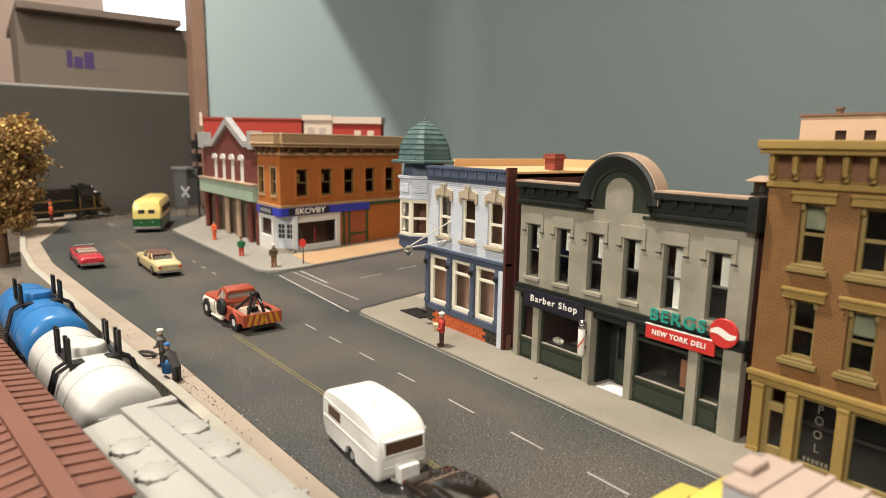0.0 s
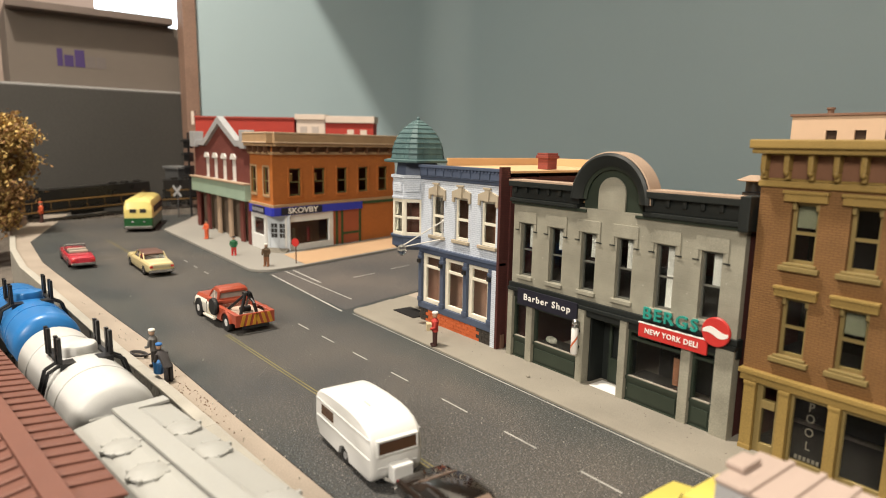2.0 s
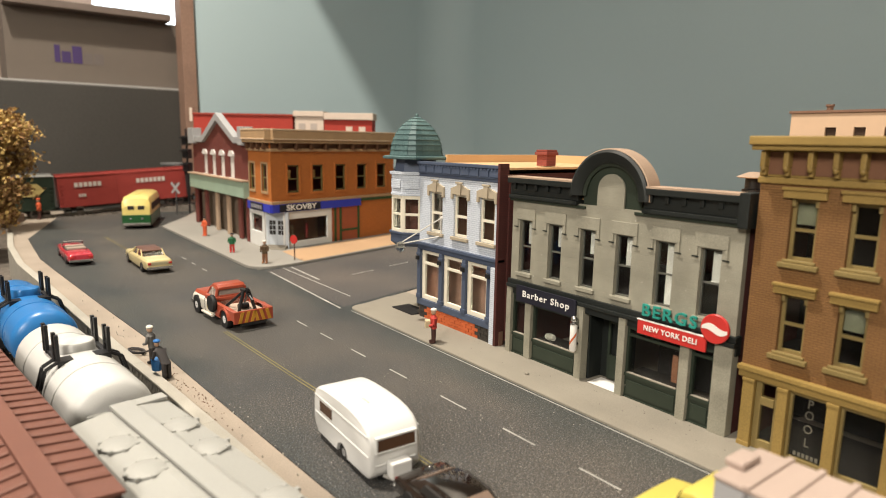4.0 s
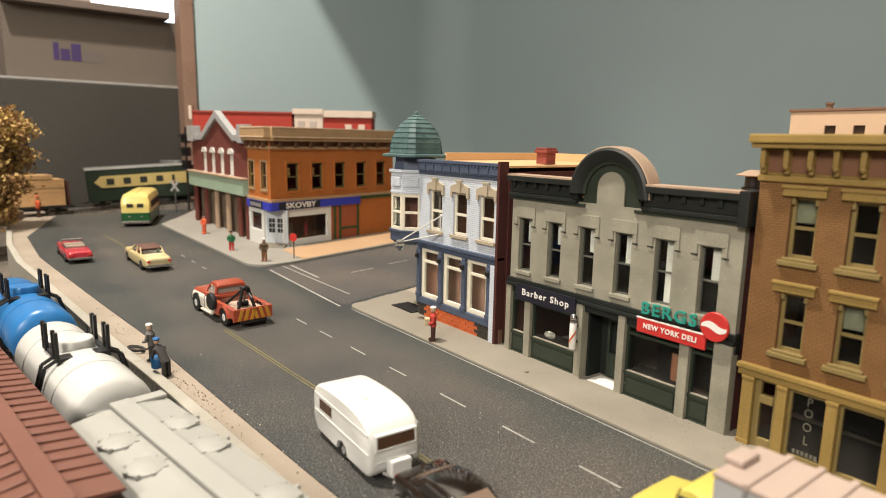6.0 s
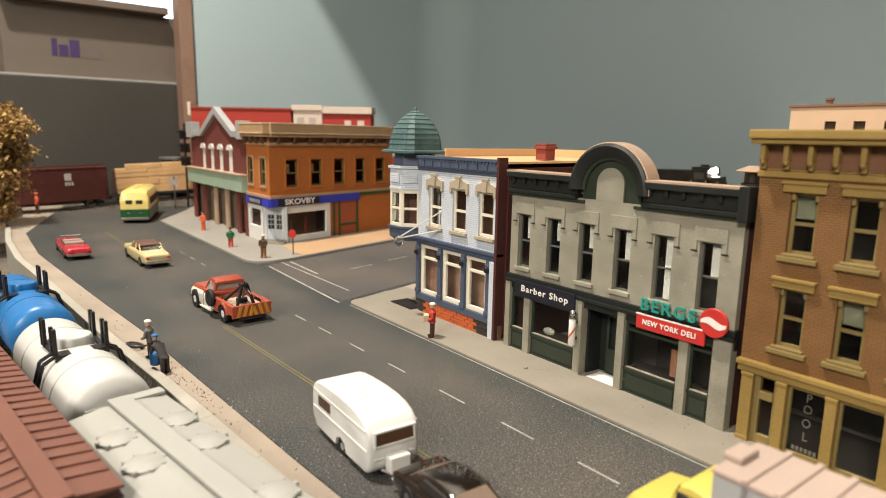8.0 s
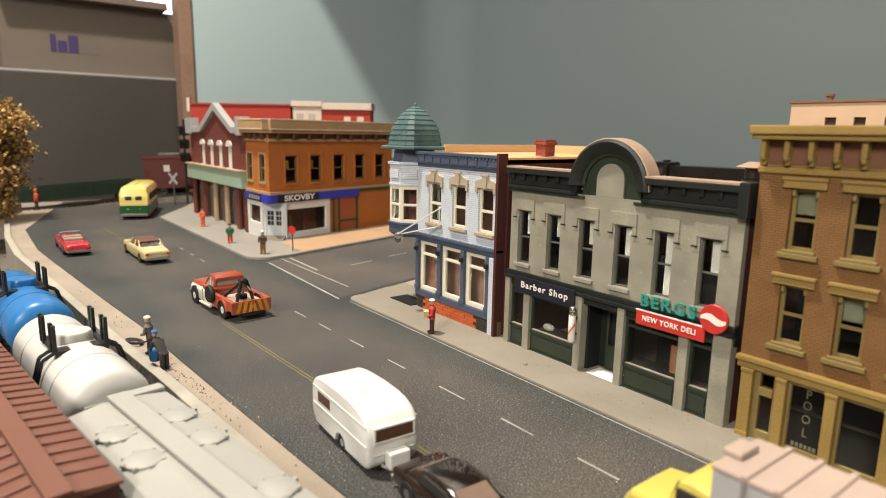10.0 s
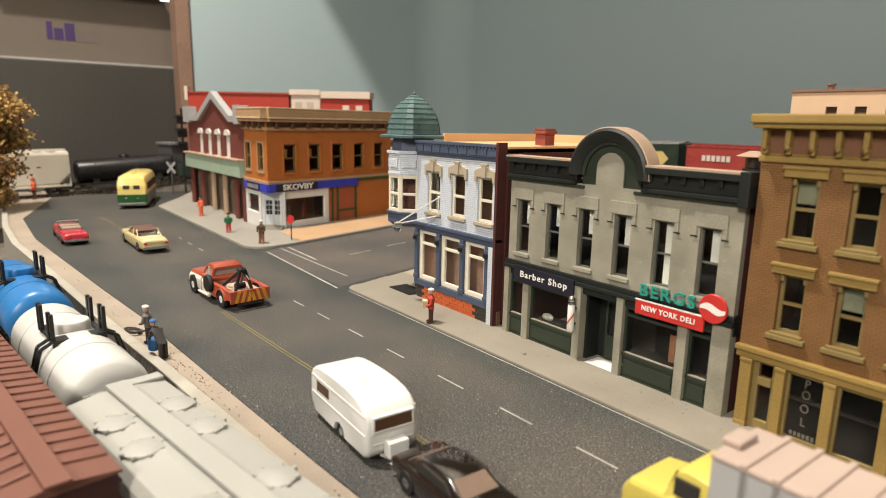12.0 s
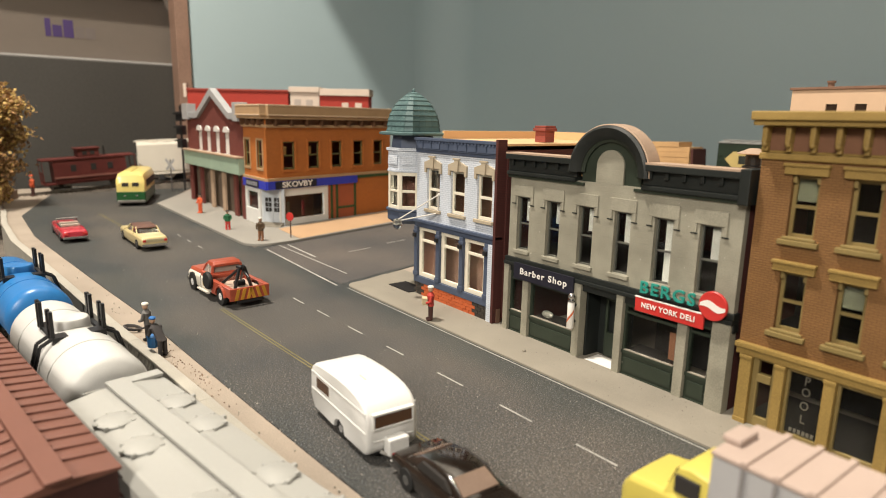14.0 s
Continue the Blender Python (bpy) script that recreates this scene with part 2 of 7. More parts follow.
def wall_grid(bm, u0, u1, v0, v1, holes, y0, y1, mi=0):
    """An upright slab in x and z with rectangular openings that go through it."""
    us = sorted({u0, u1, *[h[0] for h in holes], *[h[1] for h in holes]})
    vs = sorted({v0, v1, *[h[2] for h in holes], *[h[3] for h in holes]})
    us = [u for u in us if u0 <= u <= u1]
    vs = [v for v in vs if v0 <= v <= v1]

    def solid(i, j):
        if not (0 <= i < len(us) - 1 and 0 <= j < len(vs) - 1):
            return False
        cu, cv = (us[i] + us[i + 1]) / 2, (vs[j] + vs[j + 1]) / 2
        return not any(h[0] < cu < h[1] and h[2] < cv < h[3] for h in holes)
    pool = {}

    def v(i, j, y):
        k = (i, j, y)
        if k not in pool:
            pool[k] = bm.verts.new((us[i], y, vs[j]))
        return pool[k]
    for i in range(len(us) - 1):
        for j in range(len(vs) - 1):
            if not solid(i, j):
                continue
            bm.faces.new((v(i, j, y0), v(i + 1, j, y0), v(i + 1, j + 1, y0), v(i, j + 1, y0))).material_index = mi
            bm.faces.new((v(i, j, y1), v(i, j + 1, y1), v(i + 1, j + 1, y1), v(i + 1, j, y1))).material_index = mi
            for di, dj, a, b in ((-1, 0, (i, j), (i, j + 1)), (1, 0, (i + 1, j + 1), (i + 1, j)), (0, -1, (i + 1, j), (i, j)), (0, 1, (i, j + 1), (i + 1, j + 1))):
                if not solid(i + di, j + dj):
                    bm.faces.new((v(*a, y0), v(*b, y0), v(*b, y1), v(*a, y1))).material_index = mi


def sash_window(parent, u0, u1, v0, v1, y, frame_mat, rail=0.9, part_blind=False, blind=None, blind_to=0.5, mid=0.5, glass=True):
    """A sash window in an opening: frame with a meeting rail, panes, and a blind where one is drawn."""
    w = thing("window", 0, 0, 0, 0, "", "")
    w.parent = parent
    vm = v0 + (v1 - v0) * mid
    part("window_frame", boxes((u0, u0 + rail, y, y + 1.2, v0, v1), (u1 - rail, u1, y, y + 1.2, v0, v1), (u0 + rail, u1 - rail, y, y + 1.2, v0, v0 + rail),
                               (u0 + rail, u1 - rail, y, y + 1.2, v1 - rail, v1), (u0 + rail, u1 - rail, y + 0.1, y + 1.1, vm - rail / 2, vm + rail / 2)), frame_mat, w)
    if glass:
        for a, b in ((v0 + rail, vm - rail / 2), (vm + rail / 2, v1 - rail)):
            p = part("pane", boxes((u0 + rail, u1 - rail, y + 0.5, y + 0.7, a, b)), GLASS, w)
            p.visible_shadow = False
    if blind:
        part("blind", boxes((u0 + (u1 - u0) * (0.42 if part_blind else 0.06), u1 - rail * 0.5, y + 1.6, y + 1.9, v1 - (v1 - v0) * blind_to, v1)), blind, w)
    return w

# ---- setting ----
WALL_L, WALL_R = -900.0, 652.0


def lay(name, pts, z0, z1, material, label, category="", bevel=0.0):
    bm = bmesh.new()
    prism(bm, pts, "z", z0, z1)
    return tagged(part(name, bm, material, bevel=bevel), label, category, kind="structure")


PAINT = mat("wall_paint", (0.36, 0.455, 0.48), 0.7, var=0.04, scale=12, bump=0.1, fine=900, spec=0.3)
CEIL = mat("ceiling_paint", (0.7, 0.68, 0.63), 0.8, var=0.04, scale=12)
WARM_WALL = mat("beige_wall", (0.36, 0.27, 0.22), 0.8, var=0.06, scale=12)
CARPET = mat("carpet", (0.16, 0.13, 0.10), 0.95, var=0.3, scale=40)
WOOD = mat("brown_wood", (0.24, 0.15, 0.11), 0.5, var=0.2, scale=60, fine=400)
DARK_PANEL = mat("dark_grey_panel", (0.047, 0.044, 0.039), 0.6, var=0.15, scale=20, fine=300)
FAR = 2600.0
COVE = 90.0
tagged(part("floor", boxes((WALL_L - 700, FAR, -FAR, WALL_R + 40, -940, -900)), CARPET), "dark brown carpet of the hobby room", "floor", kind="structure")
tagged(part("ceiling", boxes((WALL_L - 700, FAR, -FAR, WALL_R + 40, 1500, 1540)), CEIL), "white painted ceiling of the room", "ceiling", kind="structure")
tagged(part("wall_north", boxes((WALL_L + COVE, FAR, WALL_R, WALL_R + 40, -900, 1500)), PAINT), "smooth grey-blue painted wall behind the layout", "wall", kind="structure")
tagged(part("wall_west", boxes((WALL_L - 40, WALL_L, 95.5, WALL_R - COVE, -900, 1500)), PAINT), "smooth grey-blue painted wall behind the layout", "wall", kind="structure")
bm = bmesh.new()
cove = [(WALL_L + COVE * (1 - math.cos(math.pi * i / 24)), WALL_R - COVE * (1 - math.sin(math.pi * i / 24))) for i in range(13)]
prism(bm, [*cove, (WALL_L + COVE, WALL_R + 40), (WALL_L - 40, WALL_R + 40), (WALL_L - 40, WALL_R - COVE)], "z", -900, 1500)
tagged(part("wall_corner", bm, PAINT, smooth=True), "rounded grey-blue corner where the two walls meet", "wall", kind="structure")
tagged(part("wall_behind", boxes((WALL_L - 700, WALL_L - 41, WALL_R, WALL_R + 40, -900, 1500)), CEIL), "plain white wall of the room", "wall", kind="structure")
tagged(part("wall_far_west", boxes((WALL_L - 700, WALL_L - 660, -FAR, WALL_R, -900, 1500)), WARM_WALL), "warm beige wall of the room", "wall", kind="structure")
tagged(part("wall_south", boxes((WALL_L - 700, FAR, -FAR - 40, -FAR, -900, 1500)), CEIL), "plain white wall of the room", "wall", kind="structure")
tagged(part("wall_east", boxes((FAR, FAR + 40, -FAR, WALL_R, -900, 1500)), CEIL), "plain white wall of the room", "wall", kind="structure")
# board added out of view to block the ceiling lamp and shade the walls
tagged(part("valance", boxes((WALL_L, 1500, 180, 188, 594, 1499)), CEIL, bevel=1), "unseen white board added to cast the slanting shadow on the walls", "valance", kind="structure")
tagged(part("corner_post", boxes((WALL_L - 30, WALL_L + 6, 73, 95, -900, 1500)), WOOD, bevel=1), "brown wooden corner post beside the wall", "post", kind="structure")

# the benchwork that carries the layout
tagged(part("baseboard", boxes((-1300, 1100, -2400, 640, -60, -34)), BALLAST), "ballast-covered baseboard of the model railway", "baseboard", kind="structure")
EDGE = [(-880, -200), (-640, -199), (-530, -204), (-420, -202), (-330, -193.5), (-225, -184.5), (-124, -176), (-54, -168.5), (0, -163.8), (300, -140), (700, -108)]
lay("ground", [*EDGE, (700, 640), (-880, 640)], -34, -0.6, SAND, "pinkish sandy ground of the town", "ground")
ROAD_EDGE = [(-822, -130), (-585, -187), (-445, -187), (-380, -181.8), (-214, -167.4), (-137, -160), (-86, -157.8), (-14, -153.6), (64, -148.6), (300, -131), (700, -104)]
lay("road", [*ROAD_EDGE, (700, -30), (-126, -30), (-150, 34), (-190, 180), (-290, 560), (-460, 560), (-350, 180), (-322, 120), (-286, -36), (-606, -40), (-800, 60), (-870, 60), (-870, -118)],
    -0.6, 0.0, ASPHALT, "dark asphalt street with a side street", "road")


def kerb_curve(c, r, a0, a1, n=8):
    return [(c[0] + r * math.cos(radians(a0 + (a1 - a0) * i / n)), c[1] + r * math.sin(radians(a0 + (a1 - a0) * i / n))) for i in range(n + 1)]


# thin card pavement that falls a little from the kerb to the shop fronts
bm = bmesh.new()
top = prism(bm, [(700, -31.2), (700, 30), (-150, 30), (-132.6, -15.2), *kerb_curve((-121, -21.2), 10, 180, 270)], "z", -0.7, 0.9)
for v in top:
    if v.co.z > 0 and v.co.y > 0:
        v.co.z = -0.45
    elif v.co.z > 0 and v.co.y > -20:
        v.co.z = 0.6
tagged(part("pavement", bm, CONCRETE), "worn grey card pavement with a rounded kerb", "pavement", kind="structure")
lay("pavement_2", [(-606, -41), *kerb_curve((-304, -21), 20, 270, 360), (-287, 0), (-330, 150), (-420, 400), (-470, 400), (-470, 60), (-640, 60), (-790, 90), (-790, 70)], 0, 2.6, PALE_CONCRETE, "pale concrete pavement round the far corner", "pavement", bevel=0.4)


lay("pavement_3", [(-350, 14), (-291, 10), (-333, 150), (-352, 214), (-404, 200)], 2.6, 2.9, mat("tan_card", (0.44, 0.285, 0.165), 0.8, var=0.15, scale=60), "bare tan card ground beside the corner store", "pavement")


def stripe(bm, x0, y0, x1, y1, w, z=0.35):
    d = Vector((x1 - x0, y1 - y0))
    n = Vector((-d.y, d.x)).normalized() * w / 2
    prism(bm, [(x0 + n.x, y0 + n.y), (x0 - n.x, y0 - n.y), (x1 - n.x, y1 - n.y), (x1 + n.x, y1 + n.y)], "z", -0.2, z)


road_ob = bpy.data.objects["road"]
lay("side_road", [(-277, -32), (-134, -32), (-160, 55), (-192, 180), (-292, 560), (-458, 560), (-348, 180), (-320, 120)], -0.1, 0.06, SIDE_ROAD, "brownish worn asphalt of the side street", "road")
for i in range(24):
    # lane dashes, 13 mm long
    x0 = [-119.7, -87.5, -50.8, -12.5, 29.5, 70.5, 110][i] if i < 7 else -119.7 - 33 * (i - 6)
    if -290 < x0 < -125 or x0 < -400:
        continue
    y0 = -73.8 + (x0 + 119.7) * 0.026 if x0 > -130 else -75
    ln = 15 if i < 4 else (18 if i < 7 else 12)
    part("lane_dash", quick(stripe, x0, y0, x0 + ln, y0 + 0.3, 0.75, 0.12), WHITE_LINE, road_ob)
for off in (-1.2, 1.2):
    part("centre_line", quick(stripe, -122, -119 + off * 0.75, 260, -102.5 + off * 0.75, 0.55, 0.12), YELLOW_LINE, road_ob)
    part("centre_line", quick(stripe, -560, -114 + off, -330, -105 + off, 0.45, 0.12), YELLOW_LINE, road_ob)
part("edge_line", quick(stripe, -122, -32.9, 600, -32.7, 0.5, 0.12), WHITE_LINE, road_ob)
part("stop_line", quick(stripe, -272, -30, -132, -36, 1.3, 0.2), WHITE_LINE, road_ob)
part("stop_line", quick(stripe, -283, -14, -158, -14, 1.0, 0.2), WHITE_LINE, road_ob)
part("stop_line", quick(stripe, -283, -6, -222, -8, 1.6, 0.2), WHITE_LINE, road_ob)
for i in range(5):
    part("side_dash", quick(stripe, -225 - i * 15, 25 + i * 48, -231 - i * 15, 50 + i * 48, 0.9, 0.2), WHITE_LINE, road_ob)

# retaining wall with a fluted panel face towards the lower tracks


def retaining_wall():
    w = tagged(new("retaining_wall"), "grey moulded stone retaining wall with fluted panels", "retaining wall", kind="structure")
    for (ax, ay), (bx, by) in zip(EDGE[1:-1], EDGE[2:]):
        d = Vector((bx - ax, by - ay))
        ang = math.degrees(math.atan2(d.y, d.x))
        n = max(1, round(d.length / 46))
        for k in range(n):
            ln = d.length / n
            p = thing("wall_panel", ax + d.x * k / n, ay + d.y * k / n, 0, ang, "", "")
            p.parent = w
            bm = boxes((0, ln, -3.4, -0.2, -34, 0.2), (0, ln, -4.6, 0.8, 0.2, 1.6))
            part("panel", bm, STONE_WALL, p, bevel=0.3)
            bm = bmesh.new()
            for j in range(int((ln - 1) / 2.0)):
                box(bm, 1.0 + j * 2.0, 2.1 + j * 2.0, -4.5, -3.3, -30, 0.15)
            part("fluting", bm, STONE_WALL, p)
    return w


retaining_wall()
bm = bmesh.new()
prism(bm, [(-700, -207), (-768, -184), (-766, -178), (-698, -201)], "z", -1, 11)
# stone colour browned and darkened to carry the shade on this wall
tagged(part("end_wall", bm, mat("shaded_stone", (0.20, 0.145, 0.105), 0.85, var=0.25), bevel=0.6), "low brownish stone wall closing the street end", "wall", kind="structure")

# ---- railway line that climbs round the back ----
START = Vector((-797, -156))
HEAD0 = math.atan2(212, -44)
BACK_Y = 476.0
TURN_R = (BACK_Y + 156) / (1 - math.cos(HEAD0))
ARC = TURN_R * HEAD0


def track(s):
    """Place and heading along the line; s in millimetres from the crossing, rising round the curve."""
    z = 1.0 + 0.06 * max(0.0, min(s, 217.0)) + 0.029 * max(0.0, min(s - 217.0, 830.0))
    if s < 0:
        return START.x + math.cos(HEAD0) * s, START.y + math.sin(HEAD0) * s, z, HEAD0
    c = START + Vector((math.sin(HEAD0), -math.cos(HEAD0))) * TURN_R
    if s < ARC:
        h = HEAD0 - s / TURN_R
        return c.x - math.sin(h) * TURN_R, c.y + math.cos(h) * TURN_R, z, h
    return c.x + (s - ARC), BACK_Y, z, 0.0


def railway():
    line = tagged(new("railway_line"), "model railway track on grey ballast climbing behind the town", "railway track", kind="structure")
    bed, rails, ties = bmesh.new(), bmesh.new(), bmesh.new()
    rings, rl, rr = [], [], []
    for i in range(-52, 62):
        x, y, z, h = track(i * 40.0)
        n = Vector((-math.sin(h), math.cos(h)))
        def o(d, dz):
            return (x + n.x * d, y + n.y * d, z + dz)
        rings.append([o(-26, -40), o(-15, -3.2), o(15, -3.2), o(26, -40)])
        rl.append([o(7.9, -1.6), o(8.7, -1.6), o(8.7, 0), o(7.9, 0)])
        rr.append([o(-8.7, -1.6), o(-7.9, -1.6), o(-7.9, 0), o(-8.7, 0)])
    loft(bed, rings)
    loft(rails, rl)
    loft(rails, rr)
    for i in range(0, 320):
        x, y, z, h = track(-300 + i * 6.6)
        m = pose(x, y, z, 0, 0, math.degrees(h))
        bmesh.ops.create_cube(ties, size=1, matrix=m @ Matrix.Translation((0, 0, -2.5)) @ Matrix.Diagonal((2.6, 29, 2, 1)))
    part("roadbed", bed, BALLAST, line)
    part("rails", rails, STEEL, line)
    tagged(part("ties", ties, mat("tie_wood", (0.05, 0.035, 0.025), 0.85), line), kind="stuff")


railway()


def yard_track(x, y, ang, name_label):
    t = thing("yard_track", x, y, -34, ang, name_label, "railway track", kind="structure")
    bm = bmesh.new()
    prism(bm, [(-22, 0), (22, 0), (16, 3.5), (-16, 3.5)], "x", -600, 400)
    part("roadbed", bm, BALLAST, t)
    part("rails", boxes((-600, 400, 7.9, 8.7, 5.2, 7), (-600, 400, -8.7, -7.9, 5.2, 7)), STEEL, t)
    bm = bmesh.new()
    for i in range(150):
        box(bm, -598 + i * 6.6, -595.4 + i * 6.6, -14.5, 14.5, 3.4, 5.2)
    tagged(part("ties", bm, MATS["tie_wood"], t), kind="stuff")
    return t


yard_track(20, -193.6, 6.3, "yard track on ballast below the retaining wall")
yard_track(60, -224.7, 8.0, "yard track on ballast for the boxcars")

# ---- buildings ----
GREY_WALL = brick_mat("grey_painted_block", (0.275, 0.262, 0.208), (0.262, 0.25, 0.198), 7.0, 2.6, 0.55, 0.3, 0.11, 0.28, 0.98)
DARK_GREEN = mat("dark_green_paint", (0.012, 0.015, 0.014), 0.5, var=0.25, scale=200)
MID_GREEN = mat("storefront_green", (0.026, 0.036, 0.025), 0.42, var=0.2, scale=200)
MAROON_SIDE = brick_mat("maroon_brick", (0.085, 0.022, 0.018), (0.05, 0.015, 0.012))
TAN_ROOF = mat("tan_card_roof", (0.62, 0.40, 0.21), 0.8, var=0.12, scale=60)
DUSTY = mat("dusty_coping", (0.36, 0.26, 0.19), 0.85, var=0.2, scale=120)
PAPER = mat("white_paper", (0.55, 0.54, 0.50), 0.7, var=0.05)
SASH_GREY = mat("sash_grey", (0.10, 0.10, 0.085), 0.6, var=0.2)
NAVY = mat("navy_sign", (0.012, 0.012, 0.022), 0.5, var=0.2)
SIGN_RED = mat("sign_red", (0.52, 0.035, 0.030), 0.4, var=0.08)
SIGN_WHITE = mat("sign_white", (0.78, 0.76, 0.72), 0.5, var=0.04)
TEAL = mat("teal_letters", (0.025, 0.27, 0.22), 0.45, var=0.12)
BROWN_IN = mat("brown_inside", (0.26, 0.115, 0.062), 0.8, var=0.25)


def wall_text(x, y, z, rz=0.0):
    return pose(x * MM, y * MM, z * MM, 90, 0, rz)


def shell(b, w, d, h, side, roof, inside=DARK, th=2.0, roof_z=None, floor_z=45.0, back=True):
    """Side and back walls, the roof sheet below the parapet, and a floor between the storeys."""
    rz = roof_z or h - 6
    part("side_wall", boxes((0, th, 3.3, d, -0.6, h)), side, b)
    part("side_wall", boxes((w - th, w, 3.3, d, -0.6, h)), side, b)
    if back:
        part("back_wall", boxes((th, w - th, d - th, d, 2.6, h)), side, b)
    part("roof", boxes((th, w - th, 2.4, d - th, rz - 1, rz)), roof, b)
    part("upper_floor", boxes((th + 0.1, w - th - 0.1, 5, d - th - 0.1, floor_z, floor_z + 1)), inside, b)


def grey_building():
    b = thing("shop_building", 0, 0, 0, 0, "two-storey grey block shop building with an arched green cornice", "building", "shops along the street")
    wins = [(5.6 + i * 20.95, 14.6 + i * 20.95, 46.5, 75.0) for i in range(6)]
    bm = bmesh.new()
    wall_grid(bm, 0, 128, 42.0, 87, wins, 0, 3.2)
    part("facade", bm, GREY_WALL, b)
    shell(b, 128, 92, 92, MAROON_SIDE, TAN_ROOF, roof_z=90)
    for i, (u0, u1, v0, v1) in enumerate(wins):
        w = sash_window(b, u0, u1, v0, v1, 2.0, SASH_GREY, 0.8, True, PAPER, (0.45, 0.40, 0.42, 0.50, 1.0, 0.5)[i], 0.5)
        part("window_sill", boxes((u0 - 1.2, u1 + 1.2, -1.3, 0.4, v0 - 1.9, v0)), GREY_WALL, w, bevel=0.2)
        part("lintel", boxes((u0 - 2.6, u1 + 2.6, -0.6, 0.1, v1 + 0.3, v1 + 6.2), (u0 - 2.6, u0 - 1.2, -0.6, 0.1, v1 - 3.5, v1 + 0.3), (u1 + 1.2, u1 + 2.6, -0.6, 0.1, v1 - 3.5, v1 + 0.3)), GREY_WALL, w, bevel=0.2)
        # dark strips paint the shade below the lintel ears
        part("lintel_shade_strip", boxes((u0 - 3.6, u0 - 0.6, -0.75, -0.55, v1 - 4.0, v1 - 3.5), (u1 + 0.6, u1 + 3.6, -0.75, -0.55, v1 - 4.0, v1 - 3.5)), DARK_GREEN, w)
    # cornice with the arch in the middle
    for x0, x1 in ((-1.5, 45.5), (82.5, 130.0)):
        c = part("cornice", boxes((x0, x1, -2.2, 4.5, 86.4, 88.4), (x0, x1, -0.9, 4.5, 88.4, 94.6), (x0, x1, -3.6, 4.5, 94.6, 97.4)), DARK_GREEN, b, bevel=0.35)
        part("coping", boxes((x0, x1, -3.4, 7.0, 97.4, 98.2)), DUSTY, c, "dusty tan coping")
        n = 6
        for k in range(n):
            xc = x0 + (x1 - x0) * (k + 0.5) / n
            part("bracket", boxes((xc - 0.9, xc + 0.9, -2.3, -0.9, 91.4, 94.6)), DARK_GREEN, c, bevel=0.3)
    part("end_block", boxes((126.2, 130.4, -4.2, 5, 85.0, 98.6)), DARK_GREEN, b, bevel=0.5)
    bm = bmesh.new()
    rings = []
    for i in range(25):
        a = math.pi * i / 24
        ca, sa = math.cos(a), math.sin(a)
        cx, cz = 64, 91.4
        rings.append([(cx + r * ca, y, cz + r * sa) for r, y in ((15.8, -1.4), (17.8, -3.4), (20.8, -4.0), (22.0, -3.2), (22.0, 4.4), (15.8, 4.4))])
    loft(bm, rings)
    part("arch", bm, DARK_GREEN, b, smooth=True)
    bm = bmesh.new()
    loft(bm, [[(64 + r * math.cos(math.pi * i / 24), y, 91.4 + r * math.sin(math.pi * i / 24)) for r, y in ((14.4, -0.2), (15.7, -1.2), (15.7, 1.2), (14.4, 1.2))] for i in range(25)])
    part("arch_moulding", bm, MID_GREEN, b, "dark green inner moulding of the arch", smooth=True)
    for x0, x1 in ((-1.4, 50.0), (78.0, 126.1)):
        part("cornice_foot", boxes((x0, x1, -1.0, 0.4, 85.0, 86.35)), MID_GREEN, b, bevel=0.2)
    bm = bmesh.new()
    rings = []
    for i in range(25):
        a = math.pi * i / 24
        ca, sa = math.cos(a), math.sin(a)
        rings.append([(64 + r * ca, y, 91.4 + r * sa) for r, y in ((22.1, -2.6), (22.6, -2.2), (22.6, 6.0), (22.1, 6.0))])
    loft(bm, rings)
    part("arch_coping", bm, DUSTY, b, "dusty tan top of the arch", smooth=True)
    pts = [(47.7, 87.05), (80.3, 87.05)] + [(64 + 16.4 * math.cos(math.pi * i / 20), 91.4 + 16.4 * math.sin(math.pi * i / 20)) for i in range(21)]
    bm = bmesh.new()
    prism(bm, pts, "y", 0.9, 6.4)
    part("arch_panel", bm, MID_GREEN, b)
    pts = [(56.4, 87.05), (71.6, 87.05)] + [(64 + 7.6 * math.cos(math.pi * i / 16), 94.8 + 7.6 * math.sin(math.pi * i / 16)) for i in range(17)]
    bm = bmesh.new()
    prism(bm, pts, "y", 0.0, 0.85)
    part("arch_tablet", bm, GREY_WALL, b, "grey round-topped tablet")
    # storefront
    part("storefront_beam", boxes((-1, 129, -2.4, 3.4, 37.6, 39.4), (-1, 129, -1.4, 3.4, 39.4, 42.0), (-1, 129, -0.4, 3.4, 34.0, 37.6)), DARK_GREEN, b, bevel=0.3)
    for x0, x1 in ((-1.0, 2.6), (13.6, 18.0), (49.2, 53.4), (74.2, 78.0), (105.8, 110.2), (120.8, 128.4)):
        p = part("pilaster", boxes((x0, x1, -1.8, 3.2, -0.6, 37.4)), GREY_WALL, b, bevel=0.25)
    for x0, x1 in ((2.7, 13.5), (18.1, 49.1), (78.1, 105.7), (110.3, 120.7)):
        w = thing("shop_window", 0, 0, 0, 0, "", "")
        w.parent = b
        part("bulkhead", boxes((x0, x1, 0.2, 3.0, -0.6, 10.4), (x0 + 1.5, x1 - 1.5, -0.4, 0.2, 2.0, 8.6), (x0, x1, -0.5, 0.2, -0.6, 0.8)), MID_GREEN, w, bevel=0.2)
